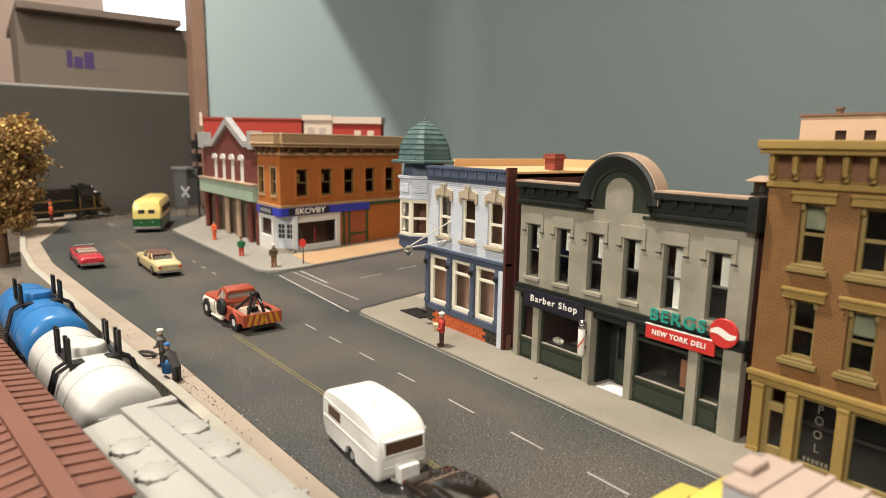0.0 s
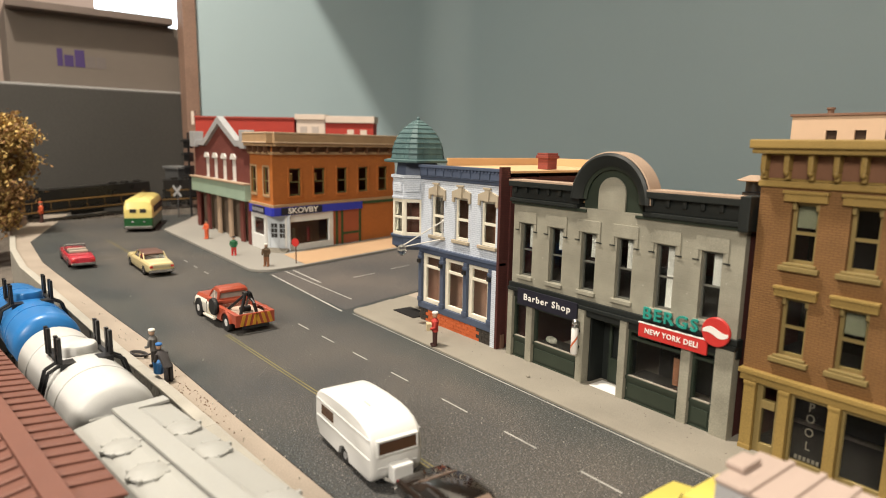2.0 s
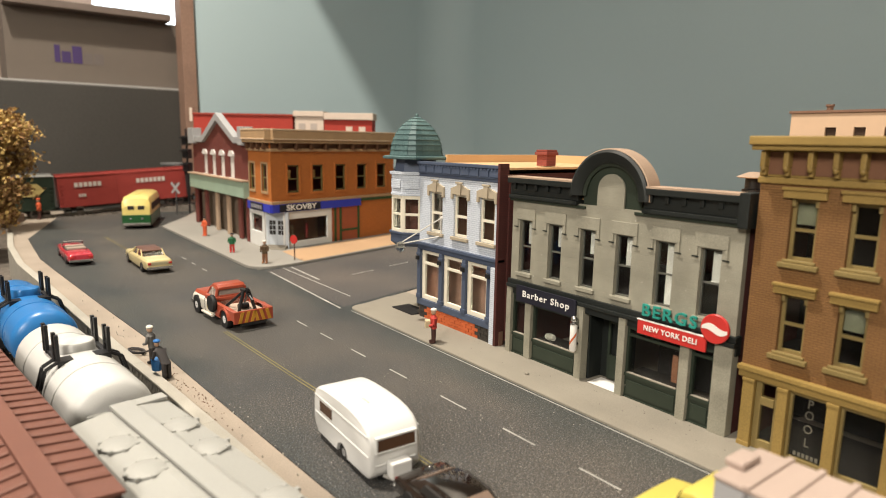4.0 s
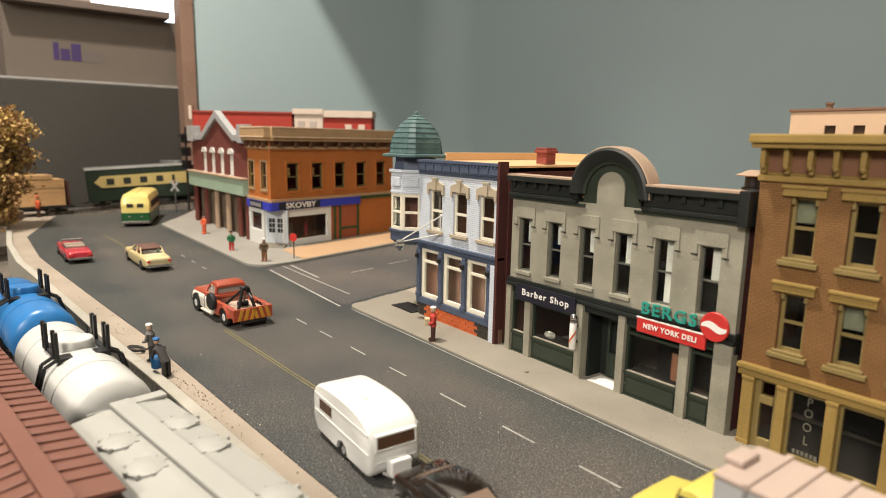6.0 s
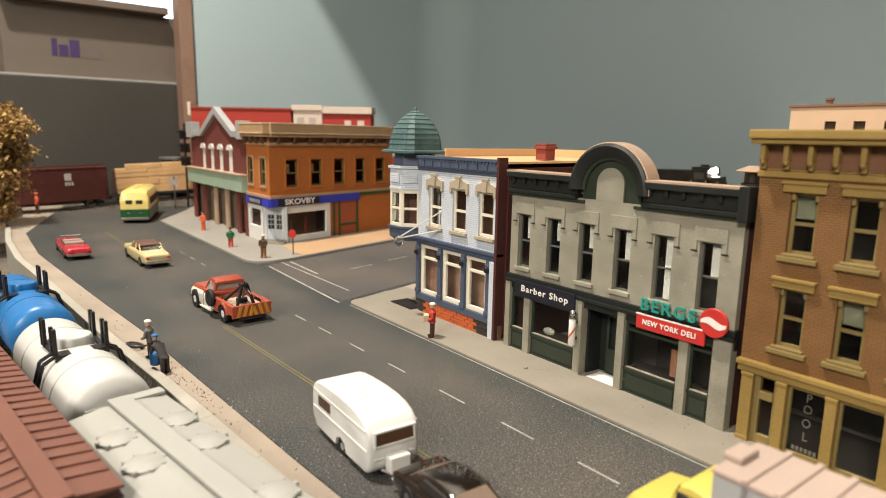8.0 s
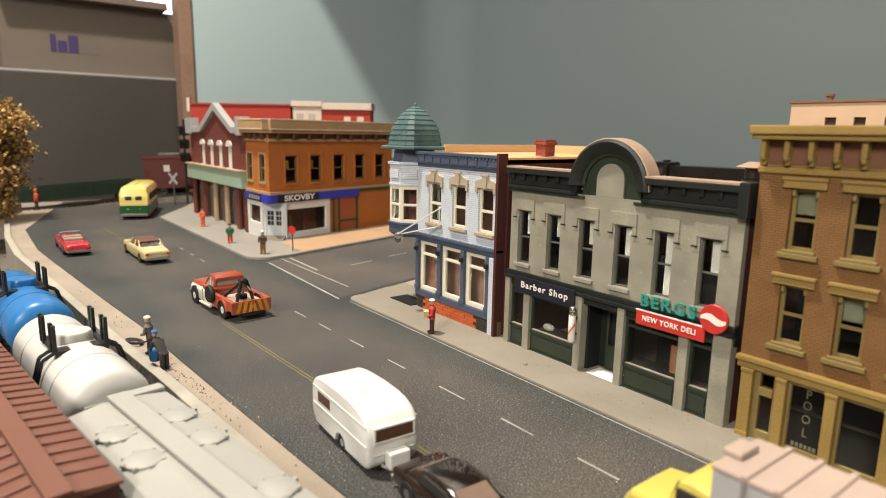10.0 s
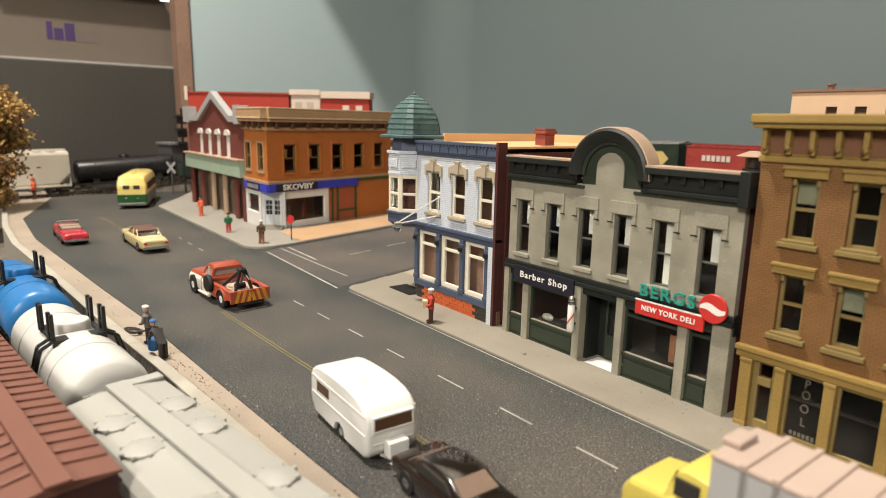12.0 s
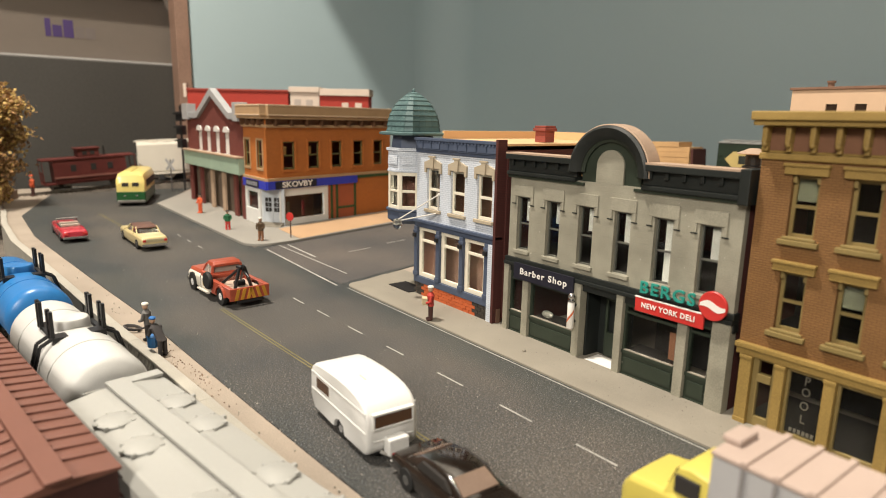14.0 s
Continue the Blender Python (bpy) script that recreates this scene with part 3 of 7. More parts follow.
        part("window_frame", boxes((x0, x1, -0.5, 2.6, 10.4, 12.0), (x0, x0 + 1.2, 0.2, 2.4, 12, 34), (x1 - 1.2, x1, 0.2, 2.4, 12, 34), (x0 + 1.2, x1 - 1.2, 0.2, 2.4, 29.4, 30.8), (x0 + 1.2, x1 - 1.2, 0.2, 2.4, 32.8, 34)), MID_GREEN, w, bevel=0.15)
        part("sill_dust", boxes((x0 + 1.3, x1 - 1.3, -0.4, 1.1, 12.02, 12.4)), mat("sill_dust", (0.24, 0.215, 0.175), 0.95, var=0.5, scale=900), w)
        for v0, v1 in ((12.4, 29.4), (30.8, 32.8)):
            p = part("pane", boxes((x0 + 1.2, x1 - 1.2, 1.2, 1.5, v0, v1)), GLASS, w)
            p.visible_shadow = False
    # flecks where paint has chipped
    rng = random.Random(8)
    bm = bmesh.new()
    for k in range(90):
        x, z, q = rng.uniform(1, 127), rng.choice((rng.uniform(2, 8), rng.uniform(43, 85))), rng.uniform(0.1, 0.32)
        if any(u0 - 0.5 < x < u1 + 0.5 and v0 - 0.5 < z < v1 + 0.5 for u0, u1, v0, v1 in wins) or 53 < x < 75:
            continue
        y = -0.03 if z > 42 else 0.17
        box(bm, x - q, x + q * rng.uniform(0.4, 1.5), y - 0.03, y + 0.1, z - q * rng.uniform(0.4, 1.6), z + q)
    tagged(part("paint_chips", bm, mat("chipped_paint", (0.42, 0.40, 0.34), 0.8, var=0.6, scale=1500), b), kind="stuff")
    # recessed entrance; near-black green on its walls paints in the recess shade
    e = thing("entrance", 0, 0, 0, 0, "", "")
    e.parent = b
    part("recess_wall", boxes((53.4, 54.4, 3.3, 13, -0.6, 37.4), (73.2, 74.2, 3.3, 13, -0.6, 37.4), (54.4, 73.2, 13, 14, -0.6, 37.4)), DARK_GREEN, e)
    part("door", boxes((59.5, 60.8, 10.8, 12.2, 0.6, 31), (69.8, 71.2, 10.8, 12.2, 0.6, 31), (60.8, 69.8, 10.8, 12.2, 0.6, 13), (60.8, 69.8, 10.8, 12.2, 29, 31), (64.7, 65.9, 10.8, 12.2, 13, 29)), MID_GREEN, e, "dark green glazed shop door", bevel=0.2)
    part("doorstep", boxes((57.5, 73.9, -0.6, 10, -0.6, 0.4)), SIGN_WHITE, e, "white painted doorstep")
    # window goods seen through the glass
    part("display", quick(blob, (25, 7, 13.2), 4.0, 2.2, 2.0), mat("pale_goods", (0.42, 0.40, 0.34), 0.8), b, "pale goods in the window", smooth=True)
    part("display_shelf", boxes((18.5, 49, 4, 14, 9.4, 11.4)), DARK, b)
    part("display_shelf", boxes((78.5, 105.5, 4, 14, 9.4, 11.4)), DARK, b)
    # back wall blackened to stand in for the unlit shop interior
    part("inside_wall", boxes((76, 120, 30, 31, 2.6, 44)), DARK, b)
    part("display_card", boxes((97, 104, 8, 8.5, 11.4, 24)), BROWN_IN, b)
    # signs
    s = part("sign_board", boxes((8.2, 49.8, -3.4, -2.5, 31.4, 40.2)), NAVY, b, "dark navy shop sign", bevel=0.2)
    words("lettering", "Barber Shop", 4.7, SIGN_WHITE, s, wall_text(29.4, -3.5, 36.0), 0.12, 0.07, "white lettering", 1.14, 1.22)
    s = part("red_sign", boxes((85.6, 118.0, -3.6, -2.6, 33.3, 39.5)), SIGN_RED, b, "red deli sign with a white top edge", bevel=0.15)
    part("sign_edge", boxes((85.2, 118.0, -3.65, -2.55, 39.52, 39.95)), SIGN_WHITE, s)
    words("lettering", "NEW YORK DELI", 3.15, SIGN_WHITE, s, wall_text(101.6, -3.75, 36.5), 0.1, 0.08, "white lettering", 0.98, 1.12)
    words("shop_name", "BERGS", 7.4, TEAL, b, wall_text(100.4, -3.4, 44.2), 0.5, 0.1, "raised teal letters", 1.1, 1.2)
    part("letter_rail", boxes((86, 115, -3.0, -2.4, 41.2, 41.8)), DARK_GREEN, b)
    d = part("round_sign", quick(lathe, [(6.2, -4.6), (6.5, -4.3), (6.5, -3.4), (6.2, -3.2)], (120.3, 0, 43.6), 32, "y"), SIGN_RED, b, "round red drinks sign with a white wavy band", smooth=True)
    bm = bmesh.new()
    rings = []
    for i in range(21):
        u = i / 20
        half = 0.7 + 1.0 * math.sin(math.pi * u)
        rings.append([(114.5 + 11.6 * u, y, 43.5 + 0.9 * math.sin(u * 6.0) + dz) for y, dz in ((-4.72, -half), (-4.72, half), (-4.4, half), (-4.4, -half))])
    loft(bm, rings)
    part("white_band", bm, SIGN_WHITE, d)
    d.matrix_basis = Matrix.Translation((121.6 * MM, -0.4 * MM, 44.2 * MM)) @ Matrix.Scale(0.92, 4) @ Matrix.Translation((-120.3 * MM, 0, -43.6 * MM))
    # barber pole on a bracket
    p = thing("barber_pole", 0, 0, 0, 0, "", "")
    p.parent = b
    part("cylinder", quick(lathe, [(1.5, 15.4), (1.75, 15.8), (1.75, 28.2), (1.5, 28.6)], (51.0, -5.2, 0), 16), SIGN_WHITE, p, smooth=True)
    bm = bmesh.new()
    for turn in range(2):
        rings = []
        for i in range(13):
            a = radians(-150 + 150 * i / 12 + turn * 200)
            z = 17.5 + turn * 5 + 7 * i / 12
            rings.append([(51 + 1.82 * math.cos(a), -5.2 + 1.82 * math.sin(a), z + dz) for dz in (-0.8, 0.8)])
        loft(bm, rings, caps=False, closed=False)
    part("red_stripe", bm, mat("faded_orange", (0.55, 0.13, 0.05), 0.5), p)
    bm = bmesh.new()
    lathe(bm, [(1.0, 28.6), (1.9, 29.0), (1.9, 29.5), (1.0, 29.8)], (51, -5.2, 0), 14)
    blob(bm, (51, -5.2, 31.4), 1.8, 1.8, 1.8, seg=14, rings=8)
    part("ball_cap", bm, CHROME, p, smooth=True)
    part("pole_bracket", boxes((50.6, 51.4, -3.6, -1.7, 18, 19), (50.6, 51.4, -3.6, -1.7, 26, 27)), DARK_GREEN, p)


def blue_building():
    LB = brick_mat("pale_blue_brick", (0.62, 0.67, 0.745), (0.44, 0.49, 0.57), 3.2, 1.2, 0.65, 0.8, 0.15, 0.10, 0.95)
    BLUE = mat("slate_blue_paint", (0.062, 0.082, 0.130), 0.55, var=0.15)
    CREAM = mat("cream_paint", (0.72, 0.67, 0.55), 0.6, var=0.06)
    TANST = mat("tan_stone", (0.40, 0.34, 0.25), 0.7, var=0.12)
    COPPER = mat("verdigris", (0.080, 0.135, 0.135), 0.6, var=0.3, scale=260, dark=(0.028, 0.065, 0.070))
    b = thing("corner_shop", 0, 0, 0, 0, "pale blue two-storey corner shop with a green domed turret", "building", "shops along the street")
    wins = [(-76.5 + i * 24.4, -63.5 + i * 24.4, 58.4, 84.5) for i in range(3)]
    bm = bmesh.new()
    wall_grid(bm, -88, -10.5, 50.5, 98, wins, 0, 3.0)
    part("facade", bm, LB, b)
    part("side_wall", boxes((-10, -7.4, 4.2, 108, 2.6, 98.5)), MAROON_SIDE, b, "maroon brick end wall")
    part("end_pilaster", boxes((-10.4, -8.5, -2.6, 4.1, -0.6, 104.2)), MAROON_SIDE, b)
    part("side_wall", boxes((-88, -86, 22, 108, 2.6, 100.6)), LB, b)
    part("roof_edge", boxes((-88, -86, 20, 108, 100.7, 107.2)), TAN_ROOF, b, "tan card edge of the roof", bevel=0.2)
    part("back_wall", boxes((-85.9, -10, 106, 108, 2.6, 107.4)), TAN_ROOF, b)
    part("roof", boxes((-85.8, -7.6, 4.3, 105.8, 100.8, 102.0)), TAN_ROOF, b)
    part("upper_floor", boxes((-85.8, -10.2, 3.2, 105.8, 47, 48)), BROWN_IN, b)
    # lower wall lightened to pinkish tan in place of reflections in the glass
    part("inside_wall", boxes((-85.8, -10.2, 13, 14, 2.6, 46.9), (-86.4, -85.9, 3.2, 14, 2.6, 46.9)), mat("pinkish_reflection_tan", (0.42, 0.25, 0.18), 0.8, var=0.3, scale=200), b)
    part("inside_wall", boxes((-85.8, -10.2, 16, 17, 48.1, 95)), BROWN_IN, b)
    part("cornice", boxes((-88.5, -10.5, -0.6, 3, 93.5, 95.3), (-88.2, -10.5, -1.2, 3, 95.3, 101.2), (-88.8, -10.5, -2.2, 3.2, 101.2, 103.0)), BLUE, b, bevel=0.3)
    for k in range(9):
        xc = -83.5 + k * 8.6
        part("cornice_panel", boxes((xc - 3.6, xc + 3.6, -1.7, -1.2, 96.3, 100.2)), BLUE, b, bevel=0.2)
    bm = bmesh.new()
    for k in range(25):
        box(bm, -87.2 + k * 3.05, -85.7 + k * 3.05, -2.0, -1.2, 100.0, 101.1)
    part("dentils", bm, BLUE, b)
    for u0, u1, v0, v1 in wins:
        w = sash_window(b, u0, u1, v0, v1, 1.2, CREAM, 1.6, False, None, mid=0.48)
        part("window_sill", boxes((u0 - 1.6, u1 + 1.6, -1.6, 1.2, v0 - 2.0, v0)), TANST, w, bevel=0.25)
        um = (u0 + u1) / 2
        bm = bmesh.new()
        prism(bm, [(u0 - 2.2, v1 - 3), (u0 - 0.2, v1 - 3), (u0 - 0.2, v1 - 0.2), (u1 + 0.2, v1 - 0.2), (u1 + 0.2, v1 - 3), (u1 + 2.2, v1 - 3), (u1 + 2.2, v1 + 3.4), (um, v1 + 6.2), (u0 - 2.2, v1 + 3.4)], "y", -1.2, 0.6)
        prism(bm, [(um - 1.4, v1 - 0.4), (um + 1.4, v1 - 0.4), (um + 2.0, v1 + 7.4), (um - 2.0, v1 + 7.4)], "y", -2.0, -1.0)
        box(bm, um - 3.2, um + 3.2, -2.2, -1.0, v1 + 6.4, v1 + 7.6)
        part("window_hood", bm, TANST, w, "tan moulded hood with a keystone", bevel=0.2)
    # shop front
    part("belt_course", boxes((-89, -8.5, -2.4, 3, 48.6, 50.6), (-88.5, -9, -1.2, 3, 45.6, 48.6)), BLUE, b, bevel=0.3)
    part("base_course", boxes((-88.5, -9, -1.6, 3, 8.4, 12.6)), BLUE, b, bevel=0.3)
    cols = (-88.2, -64.4, -41.0, -18.2)
    for x in cols:
        bm = boxes((x, x + 3.4, -1.8, 2.6, 12.6, 45.6), (x - 0.5, x + 3.9, -2.2, 2.6, 41.4, 43.2), (x - 0.5, x + 3.9, -2.2, 2.6, 12.6, 15.4))
        c = part("column", bm, BLUE, b, bevel=0.3)
        part("capital", boxes((x + 0.2, x + 3.2, -3.4, -1.9, 38.6, 41.2)), BLACK, c, bevel=0.4)
    for x0, x1 in zip(cols, cols[1:]):
        w = thing("shop_window", 0, 0, 0, 0, "", "")
        w.parent = b
        u0, u1 = x0 + 3.5, x1 - 0.1
        part("window_frame", boxes((u0, u0 + 3.2, 0, 2, 12.6, 45.4), (u1 - 2.2, u1, 0, 2, 12.6, 45.4), (u0 + 3.2, u1 - 2.2, 0, 2, 12.6, 15.4), (u0 + 3.2, u1 - 2.2, 0, 2, 43.2, 45.4), (u0 + 3.2, u1 - 2.2, 0.1, 1.9, 36.0, 37.8)), CREAM, w, bevel=0.3)
        for v0, v1 in ((15.4, 36.0), (37.8, 43.2)):
            p = part("pane", boxes((u0 + 3.2, u1 - 2.2, 1.0, 1.3, v0, v1)), GLASS, w)
            p.visible_shadow = False
    part("end_pier", boxes((-14.6, -10.5, -2.2, 2.6, -0.6, 45.5)), LB, b, bevel=0.2)
    # brick footing: orange with a dark worn end
    f = part("footing", boxes((-88, -8, 0.2, 3, -1.9, 8.4)), mat("footing_mortar", (0.16, 0.09, 0.06), 0.9), b)
    OR = mat("orange_brick", (0.46, 0.10, 0.03), 0.7, var=0.2)
    BK = mat("sooty_brick", (0.035, 0.030, 0.025), 0.8, var=0.3)
    for row in range(5):
        for k in range(15):
            x = -88 + k * 5.45 + (2.7 if row % 2 else 0)
            if x + 5.0 > -8:
                continue
            dark = x > -30 + 3 * (row % 2) or x < -82
            key = "brick_dark" if dark else "brick_orange"
            me = bpy.data.meshes.get(key)
            if me is None:
                bm = boxes((0, 5.1, -1.2, 0.4, 0, 1.85))
                o = part("brick", bm, BK if dark else OR, f)
                o.data.name = key
                o.location = (x * MM, 0, (-1.9 + row * 2.06) * MM)
            else:
                share("brick", me, f, x, random.uniform(-0.15, 0.1), -1.9 + row * 2.06)
    # corner turret
    t = thing("turret", -105.0, 8.5, 0, 0, "", "")
    t.parent = b
    ph = radians(22.5)
    R8 = 16.8

    def ring8(r, z):
        return [(r * math.cos(ph + k * math.pi / 4), r * math.sin(ph + k * math.pi / 4), z) for k in range(8)]
    bm = bmesh.new()
    loft(bm, [ring8(R8 - 3, 45.5), ring8(R8 + 0.5, 48), ring8(R8 + 0.5, 53.5), ring8(R8 + 1.6, 54.3), ring8(R8 + 1.6, 55.4)])
    part("turret_base", bm, BLUE, t)
    bm = bmesh.new()
    loft(bm, [ring8(R8 + 0.6, 80), ring8(R8 + 0.6, 81.4), ring8(R8, 81.4), ring8(R8, 93.2), ring8(R8 + 1.4, 94), ring8(R8 + 1.4, 95.6)])
    part("turret_frieze", bm, LB, t)
    bm = bmesh.new()
    loft(bm, [ring8(R8 - 2, 95.6), ring8(R8 - 3.2, 104.4)])
    part("turret_neck", bm, BLUE, t)
    part("turret_core", quick(loft, [ring8(7, 55.4), ring8(7, 80)]), mat("red_brown_inside", (0.12, 0.042, 0.026), 0.8, var=0.25), t)
    for k in range(8):
        a = ph + (k + 0.5) * math.pi / 4
        face = thing("turret_window", 0, 0, 0, math.degrees(a) + 90, "", "")
        face.parent = t
        hw = R8 * math.sin(math.pi / 8)
        yo = -R8 * math.cos(math.pi / 8)
        part("window_frame", boxes((-hw, -hw + 2.1, yo, yo + 1.6, 55.4, 80), (hw - 2.1, hw, yo, yo + 1.6, 55.4, 80), (-hw + 2.1, hw - 2.1, yo, yo + 1.6, 55.4, 57.6), (-hw + 2.1, hw - 2.1, yo, yo + 1.6, 77.6, 80), (-hw + 2.1, hw - 2.1, yo + 0.1, yo + 1.5, 66.6, 68.2)), CREAM, face, bevel=0.25)
        part("frieze_panel", boxes((-hw + 1.6, hw - 1.6, yo - 0.7, yo - 0.1, 84.5, 90.5)), LB, face, bevel=0.3)
        p = part("pane", boxes((-hw + 2.1, hw - 2.1, yo + 0.7, yo + 0.9, 57.6, 77.6)), GLASS, face)
        p.visible_shadow = False
    # square-based dome in shingle courses, with softened corners
    d = thing("dome", 0, 0, 0, 0, "", "")
    d.parent = t

    def sq(r, z, k=0.28):
        pts = []
        for cx, cy in ((1, 1), (-1, 1), (-1, -1), (1, -1)):
            e = r * (1 - k)
            if cx * cy > 0:
                pts += [(cx * r, cy * e, z), (cx * e, cy * r, z)]
            else:
                pts += [(cx * e, cy * r, z), (cx * r, cy * e, z)]
        return pts
    part("dome_eave", quick(loft, [sq(16.6, 103.6), sq(18.4, 104.2), sq(18.4, 105.4), sq(16.8, 106.0)]), COPPER, d)
    prof = [(13.9, 106.0), (13.6, 109.4), (13.2, 112.8), (12.4, 116.2), (11.2, 119.6), (9.6, 122.8), (7.5, 125.8), (5.2, 128.2), (2.9, 130.2), (1.1, 131.4)]
    for (r0, z0), (r1, z1) in zip(prof, prof[1:]):
        part("shingle_course", quick(loft, [sq(r0 + 0.5, z0), sq(r0 + 0.6, z0 + 0.5), sq(r1 + 0.1, z1 + 0.3)]), COPPER, d)
    bm = bmesh.new()
    for (r0, z0), (r1, z1) in zip(prof[:-1], prof[1:]):
        n = max(2, int(2 * r0 * 0.64 / 3.6))
        for s in range(4):
            q = Matrix.Rotation(s * math.pi / 2, 3, "Z")
            for j in range(n + 1):
                u = (-0.72 + 1.44 * j / n)
                a = q @ Vector((u * (r0 + 0.7), -(r0 + 0.72), z0 + 0.2))
                c = q @ Vector((u * (r1 + 0.3), -(r1 + 0.32), z1))
                rod(bm, a, c, 0.16, 4)
    tagged(part("shingle_joints", bm, COPPER, d), kind="stuff")
    bm = bmesh.new()
    blob(bm, (0, 0, 132.4), 1.2, 1.2, 1.6)
    part("finial", bm, COPPER, d)
    # black slab beside the pavement under the turret, its dark hole only painted
    part("cellar_hole_patch", boxes((-113, -88.5, -5.5, 9, -0.3, 0.95)), mat("painted_hole_black", (0.006, 0.005, 0.005), 0.9), b, "flat black patch painted as a dark cellar hole")


def chimney(x, y, z0, z1, label):
    c = thing("chimney", x, y, z0, 0, label, "chimney")
    RB = brick_mat("red_brick_chimney", (0.30, 0.065, 0.045), (0.2, 0.05, 0.04), 2.7, 0.95)
    h = z1 - z0
    part("stack", boxes((-4, 4, -4, 4, 0, h - 2)), RB, c, bevel=0.2)
    part("cap", boxes((-5, 5, -5, 5, h - 3.2, h - 1.4), (-4.4, 4.4, -4.4, 4.4, h - 1.4, h)), RB, c, bevel=0.3)


def brown_building():
    BR = brick_mat("ochre_brick", (0.228, 0.115, 0.039), (0.160, 0.078, 0.027), 2.6, 0.92, 0.6, 1.0, 0.16, 0.2, 0.93)
    OC = mat("ochre_trim", (0.285, 0.190, 0.056), 0.5, var=0.28, scale=160, bump=0.4)
    OL = mat("olive_sash", (0.215, 0.158, 0.058), 0.55, var=0.2, scale=160)
    X0, X1 = 131.6, 232.0
    b = thing("brick_shop", 0, 0, 0, 0, "ochre brick three-storey shop building with bracketed cornice", "building", "shops along the street")
    wins = []
    for k in range(5):
        u = 143.3 + k * 19.2
        wins += [(u, u + 9.3, 75.4, 97.6), (u, u + 9.3, 40.6, 62.6)]
    bm = bmesh.new()
    wall_grid(bm, X0, X1, 32, 106, wins, 0, 3)
    part("facade", bm, BR, b)
    part("side_wall", boxes((X0, X0 + 2.4, 3.1, 90, -0.6, 110)), MAROON_SIDE, b)
    part("side_wall", boxes((X1 - 2.4, X1, 3.1, 90, 2.6, 110)), BR, b)
    part("back_wall", boxes((X0 + 2.5, X1 - 2.5, 88, 90, 2.6, 110)), BR, b)
    part("roof", boxes((X0 + 2.5, X1 - 2.5, 3.2, 88, 106.5, 107.5)), DUSTY, b)
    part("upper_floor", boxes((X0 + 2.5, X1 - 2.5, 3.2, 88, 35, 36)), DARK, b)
    BL = mat("green_blind", (0.15, 0.155, 0.10), 0.7, var=0.15)
    for i, (u0, u1, v0, v1) in enumerate(wins):
        w = sash_window(b, u0, u1, v0, v1, 1.9, OL, 1.25, False, BL if i % 3 == 0 else None, 0.42, 0.5)
        part("window_sill", boxes((u0 - 2.2, u1 + 2.2, -1.8, 1.4, v0 - 2.8, v0 - 0.9), (u0 - 1, u1 + 1, -1.0, 1.4, v0 - 0.9, v0 + 0.2)), OL, w, bevel=0.35)
        part("lintel", boxes((u0 - 2.6, u1 + 2.6, -1.5, 1.2, v1 + 0.2, v1 + 3.8), (u0 - 3.0, u1 + 3.0, -2.2, 1.0, v1 + 3.0, v1 + 4.2)), OC, w, bevel=0.3)
        part("shade_corner", boxes((u0, u0 + 1.4, 0.2, 1.5, v1 - 2.8, v1), (u1 - 1.4, u1, 0.2, 1.5, v1 - 2.8, v1)), OL, w, bevel=0.4)
    c = part("cornice", boxes((X0 - 0.8, X1, -1.0, 3, 102.6, 105.0), (X0 - 0.6, X1, -0.5, 3, 105.0, 114.6), (X0 - 1.6, X1, -6.4, 3, 114.6, 116.4), (X0 - 2.2, X1, -7.6, 3.4, 116.4, 119.6)), OC, b, "ochre bracketed cornice", bevel=0.5)
    part("cornice_frieze", boxes((X0 + 1, X1 - 1, -0.9, -0.45, 106, 114)), mat("brown_frieze", (0.16, 0.075, 0.04), 0.7), c)
    for k in range(13):
        xc = 133.6 + k * 8.05
        bm = boxes((xc - 0.9, xc + 0.9, -4.6, -0.6, 108.6, 114.5), (xc - 0.8, xc + 0.8, -2.8, -0.6, 105.6, 108.6))
        br = part("bracket", bm, OC, c, bevel=0.4)
        part("bracket_drop", quick(blob, (xc, -3.6, 108.2), 1.1, 1.1, 1.3), OC, br, smooth=True)
    # shop front
    part("storefront_cornice", boxes((X0 - 0.6, X1, -2.6, 3, 30.6, 32.6), (X0 - 0.2, X1, -1.6, 3, 27.8, 30.6)), OC, b, bevel=0.35)
    for x0, x1 in ((133.4, 137.9), (146.6, 150.2), (163.4, 167.2), (181.4, 185.4), (205, 209), (227, 231)):
        part("pilaster", boxes((x0, x1, -1.8, 3, -0.6, 27.8), (x0 - 0.2, x1 + 0.2, -2.1, 3, -0.6, 2.0), (x0 - 0.2, x1 + 0.2, -2.1, 3, 26.4, 27.8)), OC, b, bevel=0.3)
    d = part("door", boxes((138.0, 140.2, 0, 2, -0.5, 27.6), (145.2, 146.5, 0, 2, -0.5, 27.6), (140.2, 145.2, -0.6, 2, 18.4, 21.6), (140.2, 145.2, 0, 2, -0.5, 4.0), (140.2, 145.2, 0, 2, 26.8, 27.6)), OL, b, "olive glazed shop door", bevel=0.2)
    p = part("pane", boxes((140.2, 145.2, 1, 1.3, 4, 18.4)), GLASS, d)
    p.visible_shadow = False
    for x0, x1 in ((150.3, 163.3), (167.3, 181.3), (185.5, 204.9), (209.1, 226.9)):
        w = part("shop_window", boxes((x0, x1, 0.4, 2.2, -0.5, 2.2), (x0, x0 + 1.0, 0.4, 2.2, 2.2, 26.2)), OL, b, bevel=0.2)
        part("head_rail", boxes((x0, x1, 0.4, 2.2, 26.2, 27.8)), OL, w, bevel=0.2)
